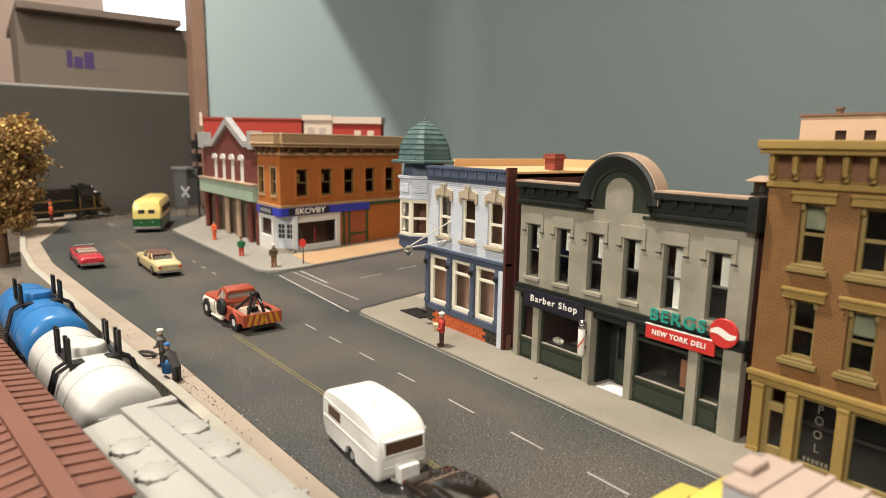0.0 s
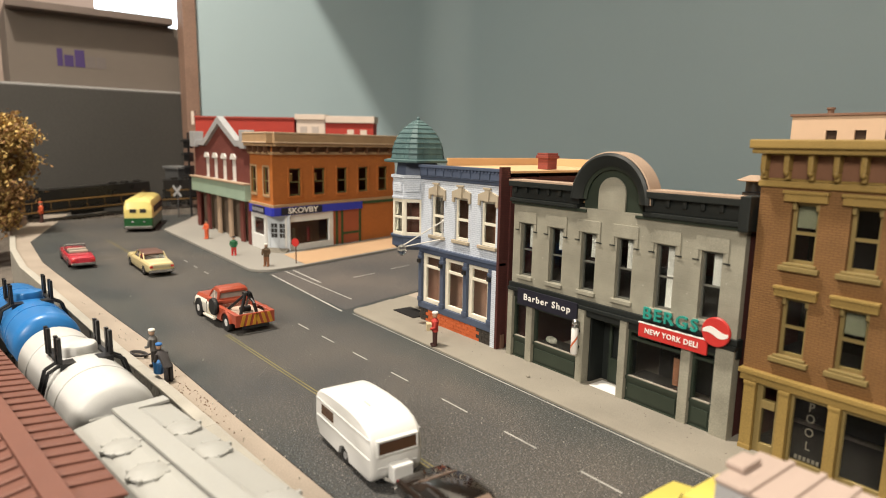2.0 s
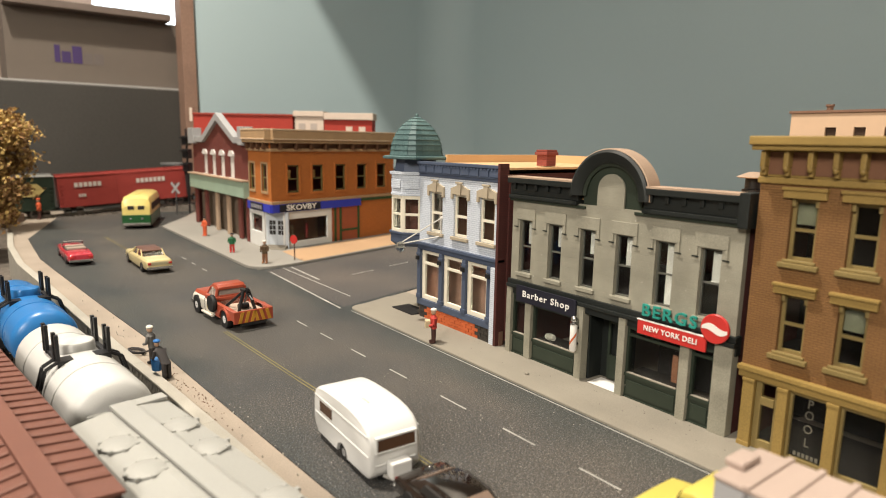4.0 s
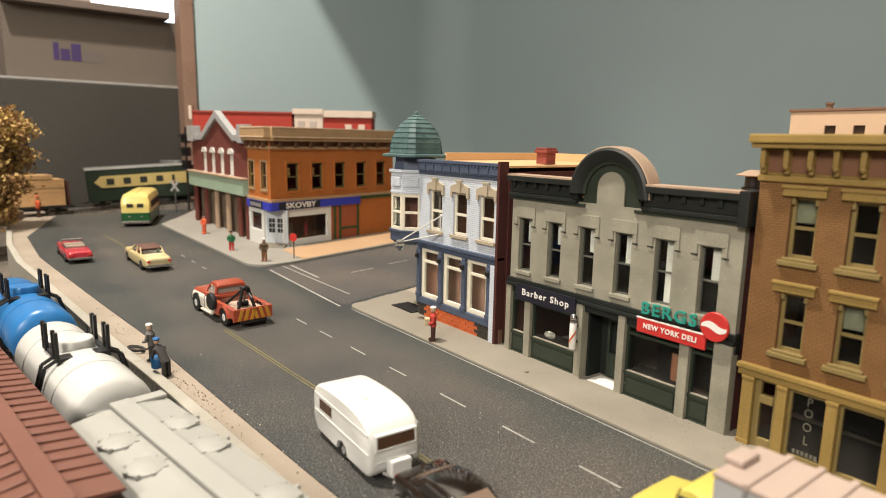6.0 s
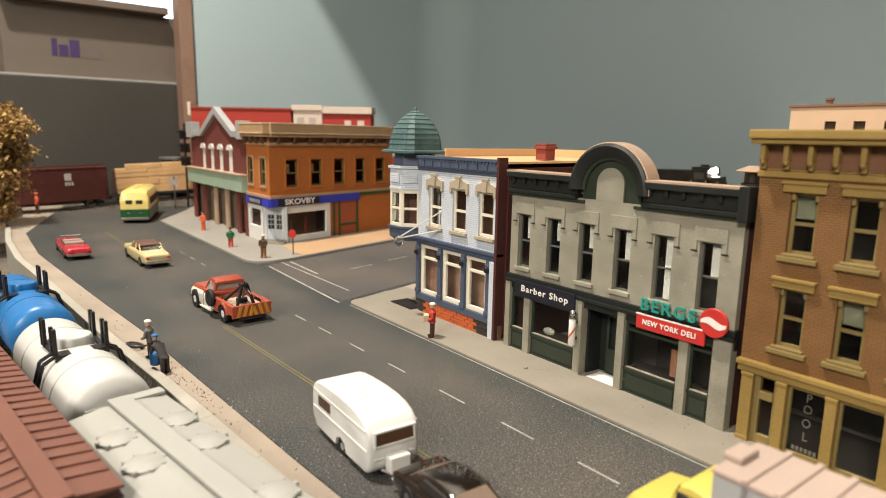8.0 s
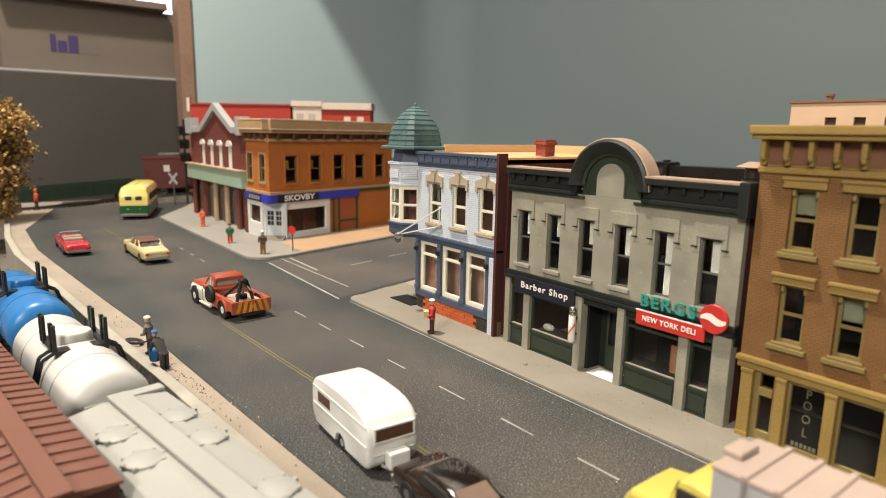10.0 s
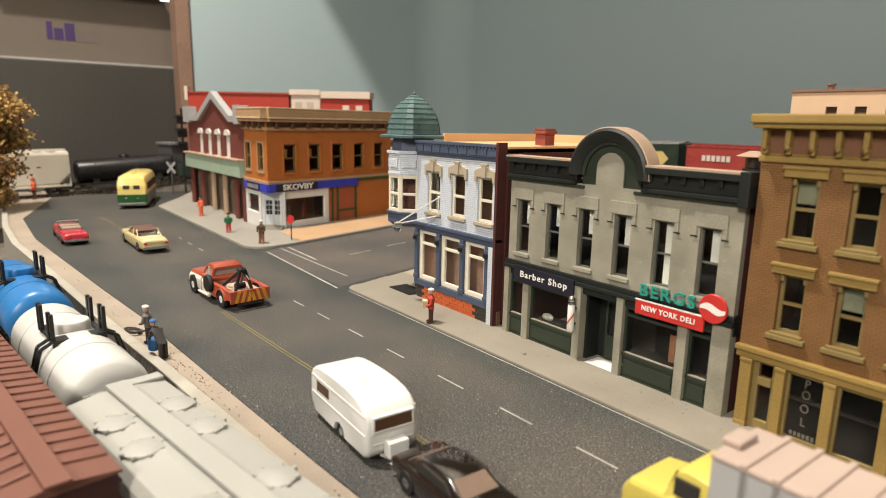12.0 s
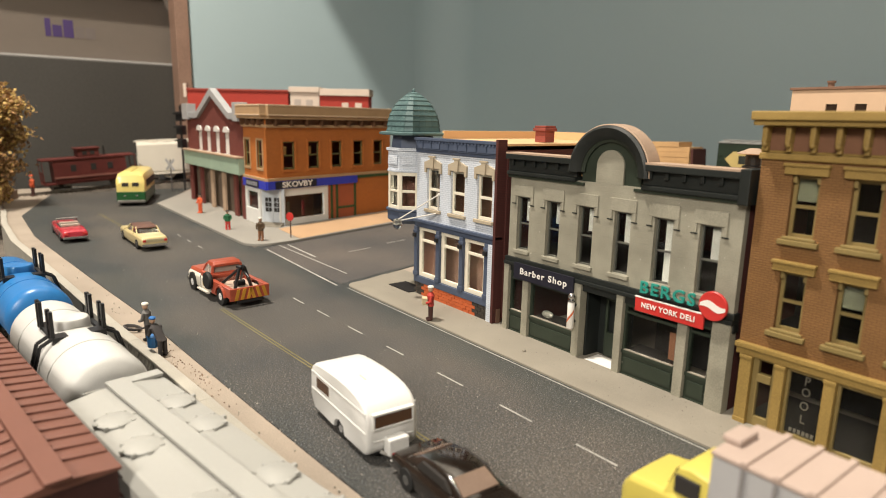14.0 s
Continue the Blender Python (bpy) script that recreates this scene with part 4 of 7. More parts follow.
        p = part("pane", boxes((x0 + 0.1, x1 - 0.1, 1.2, 1.5, 2.2, 26.2)), GLASS, w)
        p.visible_shadow = False
    # faded gilt window lettering, one letter above another
    GILT = mat("gilt_marks", (0.125, 0.115, 0.09), 0.6)
    for ch, zc in zip("POOL", (23.8, 19.5, 14.2, 9.0)):
        words("window_letter", ch, 4.7, GILT, b, wall_text(157.3, 1.0, zc), 0.1, 0.0, "faded gilt letter", 0.85)
    for k in range(6):
        part("window_mark", boxes((153.2 + k * 1.5, 154.2 + k * 1.5, 0.95, 1.15, 3.0, 4.6)), GILT, b)
    # wall and floor near-black, so the shop's inner shade is painted in
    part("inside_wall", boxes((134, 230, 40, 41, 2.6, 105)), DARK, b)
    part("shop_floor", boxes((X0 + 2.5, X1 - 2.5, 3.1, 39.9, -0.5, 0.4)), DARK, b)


def far_corner_building():
    OB = brick_mat("orange_brick_far", (0.47, 0.150, 0.030), (0.38, 0.12, 0.026), 2.8, 1.0, 0.75, 0.3, 0.12, 0.08)
    TR = mat("tan_trim_far", (0.40, 0.26, 0.14), 0.7, var=0.12)
    OL = mat("olive_far", (0.13, 0.11, 0.04), 0.6)
    BLUE = mat("royal_blue_sign", (0.030, 0.042, 0.42), 0.5, var=0.08)
    WH = mat("white_shopfront", (0.66, 0.66, 0.64), 0.6, var=0.05)
    GREEN = mat("green_trim_far", (0.03, 0.07, 0.02), 0.6)
    RUST = mat("rust_panel", (0.33, 0.085, 0.035), 0.7)
    b = thing("corner_store", -360, 8, 0, 0, "orange brick corner store with blue fascia and white shopfront", "building", "shops along the street")
    side = thing("side_front", 0, 0, 0, 104.8, "", "")
    side.parent = b
    front = thing("street_front", -90, 0, 0, 0, "", "")
    front.parent = b
    wins = [(20.6 + k * 33.0, 36.0 + k * 33.0, 60.5, 89.0) for k in range(5)]
    bm = bmesh.new()
    wall_grid(bm, 0, 182, 50, 112, wins, 0, 3)
    part("facade", bm, OB, side)
    fw = [(31.0, 45.5, 62, 90), (66.0, 80.0, 62, 90)]
    bm = bmesh.new()
    wall_grid(bm, 28, 87.2, 50, 112, fw, 0, 3)
    part("facade", bm, OB, front)
    for p, ws in ((side, wins), (front, fw)):
        for u0, u1, v0, v1 in ws:
            part("window_surround", boxes((u0 - 2, u0, -0.7, 1, v0 - 2.5, v1 + 2), (u1, u1 + 2, -0.7, 1, v0 - 2.5, v1 + 2), (u0, u1, -0.7, 1, v1, v1 + 2), (u0, u1, -1.2, 1, v0 - 2.5, v0)), TR if p is front else OB, p, bevel=0.25)
            part("window_sash", boxes((u0, u0 + 1.4, 1.4, 2.6, v0, v1), (u1 - 1.4, u1, 1.4, 2.6, v0, v1), (u0 + 1.4, u1 - 1.4, 1.4, 2.6, v0, v0 + 1.8), (u0 + 1.4, u1 - 1.4, 1.4, 2.6, v1 - 1.4, v1), (u0 + 1.4, u1 - 1.4, 1.4, 2.6, (v0 + v1) / 2 - 0.7, (v0 + v1) / 2 + 0.7)), OL, p)
    part("cornice", boxes((-0.5, 182, -2.0, 3, 103, 106), (-0.5, 182, -6.5, 3, 111.5, 114.5), (-2, 182, -7.5, 3, 114.5, 124)), TR, side, bevel=0.4)
    part("cornice", boxes((27, 89, -2.0, 3, 103, 106), (27, 93, -6.5, 3, 111.5, 114.5), (27, 94.5, -7.5, 3, 114.5, 124)), TR, front, bevel=0.4)
    CO = mat("pale_coping_far", (0.58, 0.43, 0.29), 0.75, var=0.12)
    part("coping", boxes((-2.2, 182, -7.9, 5.5, 124.1, 125.6), (-2.2, 182, -8.3, -7.6, 114.6, 116.0)), CO, side, "pale dusty coping", bevel=0.3)
    part("coping", boxes((27, 94.7, -7.9, 5.5, 124.1, 125.6), (27, 94.7, -8.3, -7.6, 114.6, 116.0)), CO, front, "pale dusty coping", bevel=0.3)
    DKF = mat("dark_frieze_far", (0.10, 0.045, 0.02), 0.7)
    part("frieze", boxes((0.3, 181, -0.8, -0.1, 106, 111.5)), DKF, side)
    part("frieze", boxes((28.3, 88, -0.8, -0.1, 106, 111.5)), DKF, front)
    for k in range(9):
        part("bracket", boxes((8 + k * 20, 11 + k * 20, -5.5, -0.9, 105, 111.4)), DKF, side, bevel=0.4)
    for k in range(4):
        part("bracket", boxes((33 + k * 16, 36 + k * 16, -5.5, -0.9, 105, 111.4)), DKF, front, bevel=0.4)
    part("belt_course", boxes((-1, 182, -2.0, 3, 49.5, 52.5)), TR, side, bevel=0.3)
    part("belt_course", boxes((27, 89, -2.0, 3, 49.5, 52.5)), TR, front, bevel=0.3)
    # roof sheet and back walls
    part("back_wall", boxes((34, 182, 84, 86, 2.6, 116)), OB, side)
    part("end_wall", boxes((180, 182, 3.1, 84, 2.6, 116)), OB, side)
    part("roof", boxes((30, 180, 3.1, 84, 113, 114)), DUSTY, side)
    part("floor_slab", boxes((30, 180, 3.1, 84, 50, 51)), DARK, side)
    for k, (x, y, w, h) in enumerate(((30, 30, 14, 8), (75, 46, 10, 10), (110, 30, 16, 7), (150, 40, 9, 9))):
        part("roof_box", boxes((x, x + w, y, y + 10, 114, 114 + h)), TR, side, bevel=0.4)
    # ground floor
    part("fascia", boxes((-1, 124, -2.2, 1, 41, 49.4)), BLUE, side, "royal blue sign fascia", bevel=0.25)
    part("fascia", boxes((27, 91, -2.2, 1, 41, 49.4)), BLUE, front, "royal blue sign fascia", bevel=0.25)
    n = part("name_board", boxes((8, 62, -2.9, -2.3, 41.5, 49)), NAVY, side, "dark board with white lettering")
    words("lettering", "SKOVBY", 8.0, SIGN_WHITE, n, wall_text(36, -3.1, 45.2), 0.15, 0.2, "", 1.35)
    n = part("name_board", boxes((38, 72, -2.9, -2.3, 41.5, 49)), NAVY, front)
    for k in range(5):
        part("sign_bar", boxes((40 + k * 6.4, 44.4 + k * 6.4, -3.2, -2.9, 43.2, 47.2)), mat("dim_letter", (0.25, 0.25, 0.28), 0.6), n)
    part("shopfront", boxes((15, 21, -0.5, 2.5, 2.6, 41), (74, 80, -0.5, 2.5, 2.6, 41), (21, 74, -0.5, 2.5, 2.6, 9), (21, 74, -0.5, 2.5, 33, 41)), WH, side, "white shop front", bevel=0.3)
    p = part("shop_pane", boxes((21, 74, 1, 1.3, 9, 33)), GLASS, side)
    p.visible_shadow = False
    part("inside_wall", boxes((22, 80, 24, 25, 2.6, 48)), BROWN_IN, side)
    DISP = mat("red_display", (0.3, 0.03, 0.03), 0.7)
    for x in (32, 52):
        part("window_goods", boxes((x, x + 3, 10, 12, 9, 25)), DISP if x > 40 else mat("tan_display", (0.35, 0.25, 0.15), 0.7), side, bevel=0.5)
    # amber blocks added for yellowish interior shapes; the lit look is only colour
    for u0, u1, v0, v1 in wins[:2]:
        part("amber_block", boxes((u0 + 4, u0 + 9, 6, 7, v0 + 14, v0 + 23)), mat("amber_block_paint", (0.50, 0.32, 0.12), 0.7), side, bevel=0.6)
    part("panel_wall", boxes((80, 124, 0, 2.5, 2.6, 41)), RUST, side)
    for u in (84, 92, 120):
        part("panel_stile", boxes((u, u + 3, -0.6, 0.1, 2.6, 41)), GREEN, side)
    part("panel_rail", boxes((95, 120, -0.6, 0.1, 13, 15.5)), GREEN, side)
    part("plain_wall", boxes((124.1, 182, 0, 2.5, 2.6, 49.4)), OB, side)
    part("green_cap", boxes((124.2, 182, -1.4, 1, 49.5 - 3.5, 49.3)), GREEN, side)
    part("shopfront", boxes((28, 33, -0.5, 2.5, 2.6, 41), (33, 64, -0.5, 2.5, 2.6, 18), (33, 64, -0.5, 2.5, 36, 41), (64, 70, -0.5, 2.5, 2.6, 41)), WH, front, "white shop front", bevel=0.3)
    p = part("shop_pane", boxes((33, 64, 1, 1.3, 18, 36)), GLASS, front)
    p.visible_shadow = False
    # cut-off corner with a double door and steps
    ent = thing("corner_entrance", -20, 0, 0, 41, "", "")
    ent.parent = b
    L = 26.0
    PALE = mat("pale_blue_door", (0.50, 0.54, 0.58), 0.6, var=0.06)
    part("entrance_wall", boxes((0, 3.4, 1, 3, 2.6, 41), (L - 3.4, L, 1, 3, 2.6, 41), (3.4, L - 3.4, 1, 3, 34, 41)), PALE, ent)
    for k in range(2):
        x0 = 3.5 + k * 9.6
        d = part("door", boxes((x0, x0 + 9.4, 1.4, 2.6, 5, 34)), PALE, ent, bevel=0.2)
        for i in range(2):
            for j in range(3):
                part("pane", boxes((x0 + 1.2 + i * 3.7, x0 + 4.3 + i * 3.7, 1.1, 1.38, 17 + j * 5.2, 21.4 + j * 5.2)), DARK, d)
    for k in range(3):
        part("step", boxes((1, L - 1, -8 + k * 3, 1, 2.6 + k * 1.2 - 0.1 * k, 3.8 + k * 1.2)), CONCRETE, ent, bevel=0.2)


def brick_hall():
    RB = brick_mat("dark_red_brick", (0.165, 0.040, 0.030), (0.12, 0.035, 0.03), 2.8, 1.0, 0.75, 0.4)
    PALE = mat("grey_stone_trim", (0.33, 0.33, 0.335), 0.7, var=0.1)
    MINT = mat("mint_fascia", (0.30, 0.40, 0.31), 0.6, var=0.1)
    TAN = mat("tan_pier", (0.42, 0.30, 0.21), 0.7)
    b = thing("brick_hall", -626, 8, 0, 0, "dark red brick hall with gabled grey parapet and mint fascia", "building", "shops along the street")
    W = 203.0
    wins = [(46 + k * 33, 60 + k * 33, 71, 97) for k in range(4)]
    bm = bmesh.new()
    wall_grid(bm, 0, W, 69, 112, wins, 0, 3)
    part("facade", bm, RB, b)
    bm = bmesh.new()
    prism(bm, [(52, 112), (168, 112), (110, 139)], "y", 0, 3)
    part("gable", bm, RB, b)
    part("side_wall", boxes((0, 2.5, 3.1, 90, 2.6, 116)), RB, b)
    part("side_wall", boxes((W - 2.5, W, 3.1, 90, 2.6, 116)), RB, b)
    part("back_wall", boxes((2.6, W - 2.6, 88, 90, 2.6, 116)), RB, b)
    part("roof", boxes((2.6, W - 2.6, 3.1, 88, 110, 111)), DUSTY, b)
    part("floor_slab", boxes((2.6, W - 2.6, 3.1, 88, 66, 67)), DARK, b)
    bm = bmesh.new()
    prism(bm, [(-2, 110), (52, 110), (110, 136), (168, 110), (W, 110), (W, 117), (170, 117), (110, 145), (50, 117), (-2, 117)], "y", -4, 4)
    part("parapet_coping", bm, PALE, b, "pale grey stepped coping", bevel=0.5)
    part("corner_pier", boxes((W - 16, W + 1, -5.5, 6, 108, 128)), PALE, b, bevel=0.6)
    part("corner_pier", boxes((-2.5, 20, -5.5, 6, 108, 128)), PALE, b, bevel=0.6)
    for u0, u1, v0, v1 in wins:
        um = (u0 + u1) / 2
        bm = bmesh.new()
        box(bm, u0, u1, 0.8, 2, v0, v1)
        prism(bm, [(u0 - 2, v1 - 2), (u1 + 2, v1 - 2), (u1 + 2, v1 + 1), (um + 4, v1 + 4.5), (um - 4, v1 + 4.5), (u0 - 2, v1 + 1)], "y", -1.6, 1)
        box(bm, u0 - 1.5, u1 + 1.5, -1.2, 1, v0 - 2.4, v0)
        part("arched_window", bm, mat("white_boarded", (0.66, 0.63, 0.60), 0.6), b, "white boarded arched window", bevel=0.3)
    part("fascia", boxes((-1, W - 1, -6, 3, 51, 68.6)), MINT, b, "mint green fascia board", bevel=0.4)
    part("fascia_cap", boxes((-2, W, -8, 3, 68.7, 70.6)), TAN, b, bevel=0.3)
    for x in (0, 44, 86, 128, 168, 193):
        part("pier", boxes((x, x + 9, -0.5, 2.5, 2.6, 51)), TAN if x in (86, 128) else RB, b, bevel=0.4)
    part("shop_back", boxes((2.6, W - 2.6, 8, 9, 2.6, 51)), mat("drab_front", (0.20, 0.15, 0.11), 0.8, var=0.25), b)
    for x in (14, 58, 100, 142):
        part("shop_door", boxes((x, x + 22, 6.4, 7.9, 2.6, 40)), mat("drab_door", (0.13, 0.10, 0.075), 0.7), b, bevel=0.3)


def backdrop_houses():
    RED = mat("barn_red", (0.36, 0.035, 0.022), 0.7, var=0.1)
    CR = mat("cream_far", (0.60, 0.50, 0.42), 0.7, var=0.06)
    ang = math.degrees(math.atan2(122, 97))
    b = thing("red_warehouse", -754, 46, 0, ang, "plain red warehouse behind the brick hall", "building")
    part("wall", boxes((0, 152, 0, 18, 0, 150)), RED, b, bevel=0.5)
    part("roof", boxes((-2, 154, -2, 20, 150, 153)), mat("red_roof_far", (0.30, 0.045, 0.03), 0.8), b, bevel=0.4)
    part("corner_trim", boxes((-4.5, 0, -2.5, 6, 140, 160)), CR, b)
    h = thing("cream_house", -658, 168, 0, ang - 3, "cream and red house with white window trim", "building")
    part("wall", boxes((0, 44, 0, 30, 0, 150)), CR, h, bevel=0.4)
    part("wall", boxes((44.1, 118, 2, 30, 0, 146)), RED, h, "red wall", bevel=0.4)
    part("parapet", boxes((-2, 45, -3, 31, 150, 158)), CR, h, bevel=0.6)
    part("parapet", boxes((45.1, 120, -2, 31, 146, 156)), CR, h, bevel=0.6)
    for x in (6, 24):
        part("window", boxes((x, x + 10, -1, 0.2, 112, 140)), mat("cream_shade", (0.42, 0.36, 0.32), 0.7), h, bevel=0.3)
    for x in (78, 98):
        part("window", boxes((x, x + 10, 0.8, 2.2, 112, 136)), CR, h, bevel=0.3)
    t = thing("beige_block", 6, 300, 0, 0, "beige flat-roofed block with small square windows", "building")
    BG = mat("beige_card", (0.60, 0.42, 0.28), 0.8, var=0.06)
    holes = [(26 + k * 20, 34 + k * 20, 124, 132) for k in range(9)] + [(26 + k * 20, 34 + k * 20, 90, 98) for k in range(9)]
    bm = bmesh.new()
    wall_grid(bm, 0, 260, 0, 143, holes, 0, 3)
    part("wall", bm, BG, t)
    part("side_wall", boxes((0, 3, 3.1, 70, 0, 143)), BG, t)
    part("side_wall", boxes((257, 260, 3.1, 70, 0, 143)), BG, t)
    part("roof", boxes((3.1, 256.9, 3.1, 70, 138, 140)), BG, t)
    part("coping", boxes((-1.5, 261, -1.5, 5, 143, 145)), mat("brown_coping", (0.20, 0.11, 0.07), 0.7), t, bevel=0.3)
    part("roof_vent", quick(lathe, [(2.4, 145), (2.4, 148), (3.2, 148.5), (3.2, 150)], (24, 10, 0), 10), mat("brown_coping", (0.2, 0.11, 0.07)), t)
    for u0, u1, v0, v1 in holes[:9]:
        part("window", boxes((u0, u1, 2.0, 2.6, v0, v1)), mat("brown_glass", (0.05, 0.03, 0.02), 0.4), t)


grey_building()
blue_building()
brown_building()
chimney(-17, 42, 102.4, 112, "red brick chimney on the tan roof")
far_corner_building()
brick_hall()
backdrop_houses()


def smokestack():
    s = thing("roof_stack", 100, 58, 90, 0, "black roof stack with a flat cap", "stack")
    part("stack", quick(lathe, [(4.6, 0), (4.6, 6), (3.4, 6.4), (3.4, 11.4)], (0, 0, 0), 14), BLACK, s, smooth=True)
    part("cap", quick(lathe, [(6.5, 11.4), (7.5, 11.8), (2, 14.2)], (0, 0, 0), 14), DUSTY, s)


smokestack()

# ---- road vehicles; each is built with its nose along +x ----


def section(x, hw, z0, z1, ch=1.2, top=None):
    """A car-body cross-section with rounded shoulders."""
    t = hw if top is None else top
    return [(x, -hw + ch * 0.4, z0), (x, -hw, z0 + ch), (x, -hw, z1 - ch * 1.6), (x, -t + ch, z1 - ch * 0.2), (x, 0, z1), (x, t - ch, z1 - ch * 0.2), (x, hw, z1 - ch * 1.6), (x, hw, z0 + ch), (x, hw - ch * 0.4, z0)]


def body(rows, ch=1.2):
    bm = bmesh.new()
    loft(bm, [section(x, hw, z0, z1, ch) for x, hw, z0, z1 in rows])
    return bm


def wheels(t, spots, r, w, tyre=RUBBER, rim=CHROME):
    for x, y in spots:
        s = 1 if y > 0 else -1
        wh = part("wheel", quick(lathe, [(r * 0.62, -w / 2), (r * 0.95, -w / 2), (r, -w / 4), (r, w / 4), (r * 0.95, w / 2), (r * 0.62, w / 2)], (x, y, r), 20, "y"), tyre, t, smooth=True)
        part("hub", quick(lathe, [(r * 0.60, -w * 0.3), (r * 0.60, s * w * 0.42), (r * 0.3, s * w * 0.55), (r * 0.1, s * w * 0.5)], (x, y, r), 16, "y"), rim, wh, smooth=True)


def cabin(rows, ch=1.0):
    bm = bmesh.new()
    loft(bm, [[(x, -hb, zb), (x, -ht, zt - 0.5), (x, -ht + 0.9, zt), (x, ht - 0.9, zt), (x, ht, zt - 0.5), (x, hb, zb)] for x, hb, ht, zb, zt in rows])
    return bm


def sedan():
    Y = mat("cream_yellow_paint", (0.60, 0.50, 0.26), 0.3, var=0.05, coat=0.3)
    RF = mat("brown_vinyl_roof", (0.12, 0.06, 0.045), 0.6)
    t = thing("sedan", -356.8, -111.4, 0, 181, "cream-yellow sixties sedan with a brown vinyl roof", "car", "vehicles on the street")
    part("body", body([(-36, 8.2, 5.2, 10.6), (-35, 9.6, 4.0, 11.4), (-20, 10.2, 2.8, 11.8), (0, 10.3, 2.6, 11.6), (18, 10.2, 2.8, 11.2), (33, 9.6, 3.6, 10.4), (36, 8.4, 5.0, 9.6)]), Y, t, bevel=0.3, smooth=True)
    g = part("greenhouse", cabin([(-19, 8.6, 7.4, 11.2, 11.5), (-13, 8.7, 7.6, 11.2, 16.2), (4, 8.7, 7.6, 11.2, 16.4), (12, 8.6, 7.6, 11.0, 11.3)]), SMOKE, t)
    part("roof", cabin([(-15.4, 7.9, 7.6, 15.0, 15.6), (-12, 7.9, 7.4, 16.0, 17.0), (3, 7.9, 7.4, 16.2, 17.2), (5.5, 7.9, 7.6, 15.6, 16.2)]), RF, t, "brown vinyl roof", smooth=True)
    bm = bmesh.new()
    for s in (-1, 1):
        for x0, x1 in ((-19, -13), (-4, -4), (11.5, 4.5)):
            rod(bm, (x0, s * 8.7, 11.3), (x1, s * 7.8, 16.2), 0.45, 6)
    part("pillars", bm, Y, t)
    part("bumper", boxes((-37, -35.4, -9.4, 9.4, 3.8, 6.0)), CHROME, t, bevel=0.4)
    part("bumper", boxes((35.4, 37, -9.4, 9.4, 3.8, 6.0)), CHROME, t, bevel=0.4)
    part("tail_panel", boxes((-36.6, -35.6, -8.4, 8.4, 7.4, 9.8)), mat("pale_tail", (0.45, 0.40, 0.25), 0.3), t, bevel=0.2)
    for s in (-1, 1):
        part("tail_light", boxes((-36.9, -36.3, s * 7.8 - 1.2, s * 7.8 + 1.2, 7.6, 9.4)), SIGN_RED, t, bevel=0.2)
    wheels(t, [(-22, -9.2), (-22, 9.2), (23, -9.2), (23, 9.2)], 4.0, 2.6)
    t.scale = (1.15, 1.08, 1.08)
    return t


def convertible():
    Rd = mat("cherry_red_paint", (0.46, 0.035, 0.055), 0.25, var=0.05, coat=0.4)
    INT = mat("tan_seats", (0.40, 0.33, 0.27), 0.7)
    t = thing("convertible", -427, -160.4, 0, 180.5, "cherry red open convertible with pale seats", "car", "vehicles on the street")
    part("body", body([(-35, 7.8, 5.0, 9.6), (-34, 9.4, 3.8, 10.4), (-19, 10.0, 2.8, 10.8), (0, 10.1, 2.6, 10.4), (16, 10.0, 2.8, 10.4), (32, 9.4, 3.6, 9.6), (35, 8.2, 5.0, 8.8)]), Rd, t, bevel=0.3, smooth=True)
    part("cockpit", boxes((-14, 9, -8.2, 8.2, 9.6, 10.75)), DARK, t)
    part("rear_seat", boxes((-13, -9.5, -7.4, 7.4, 10.2, 12.6)), INT, t, bevel=0.7)
    part("front_seat", boxes((-3.5, -0.5, -7.4, 7.4, 10.2, 13.2)), INT, t, bevel=0.7)
    bm = bmesh.new()
    rod(bm, (10.4, -8.4, 10.4), (7.2, -7.6, 15.0), 0.5, 6)
    rod(bm, (10.4, 8.4, 10.4), (7.2, 7.6, 15.0), 0.5, 6)
    rod(bm, (7.2, -7.6, 15.0), (7.2, 7.6, 15.0), 0.55, 6)
    part("windscreen_frame", bm, CHROME, t)
    part("bumper", boxes((-36, -34.6, -9.2, 9.2, 3.6, 5.6)), CHROME, t, bevel=0.4)
    part("bumper", boxes((34.6, 36, -9.2, 9.2, 3.6, 5.6)), CHROME, t, bevel=0.4)
    for s in (-1, 1):
        part("tail_light", boxes((-35.8, -34.8, s * 7.0 - 1.6, s * 7.0 + 1.6, 6.6, 8.4)), SIGN_RED, t, bevel=0.3)
    wheels(t, [(-21, -9.0), (-21, 9.0), (22, -9.0), (22, 9.0)], 3.9, 2.5)
    t.scale = (1.15, 1.05, 1.06)
    return t


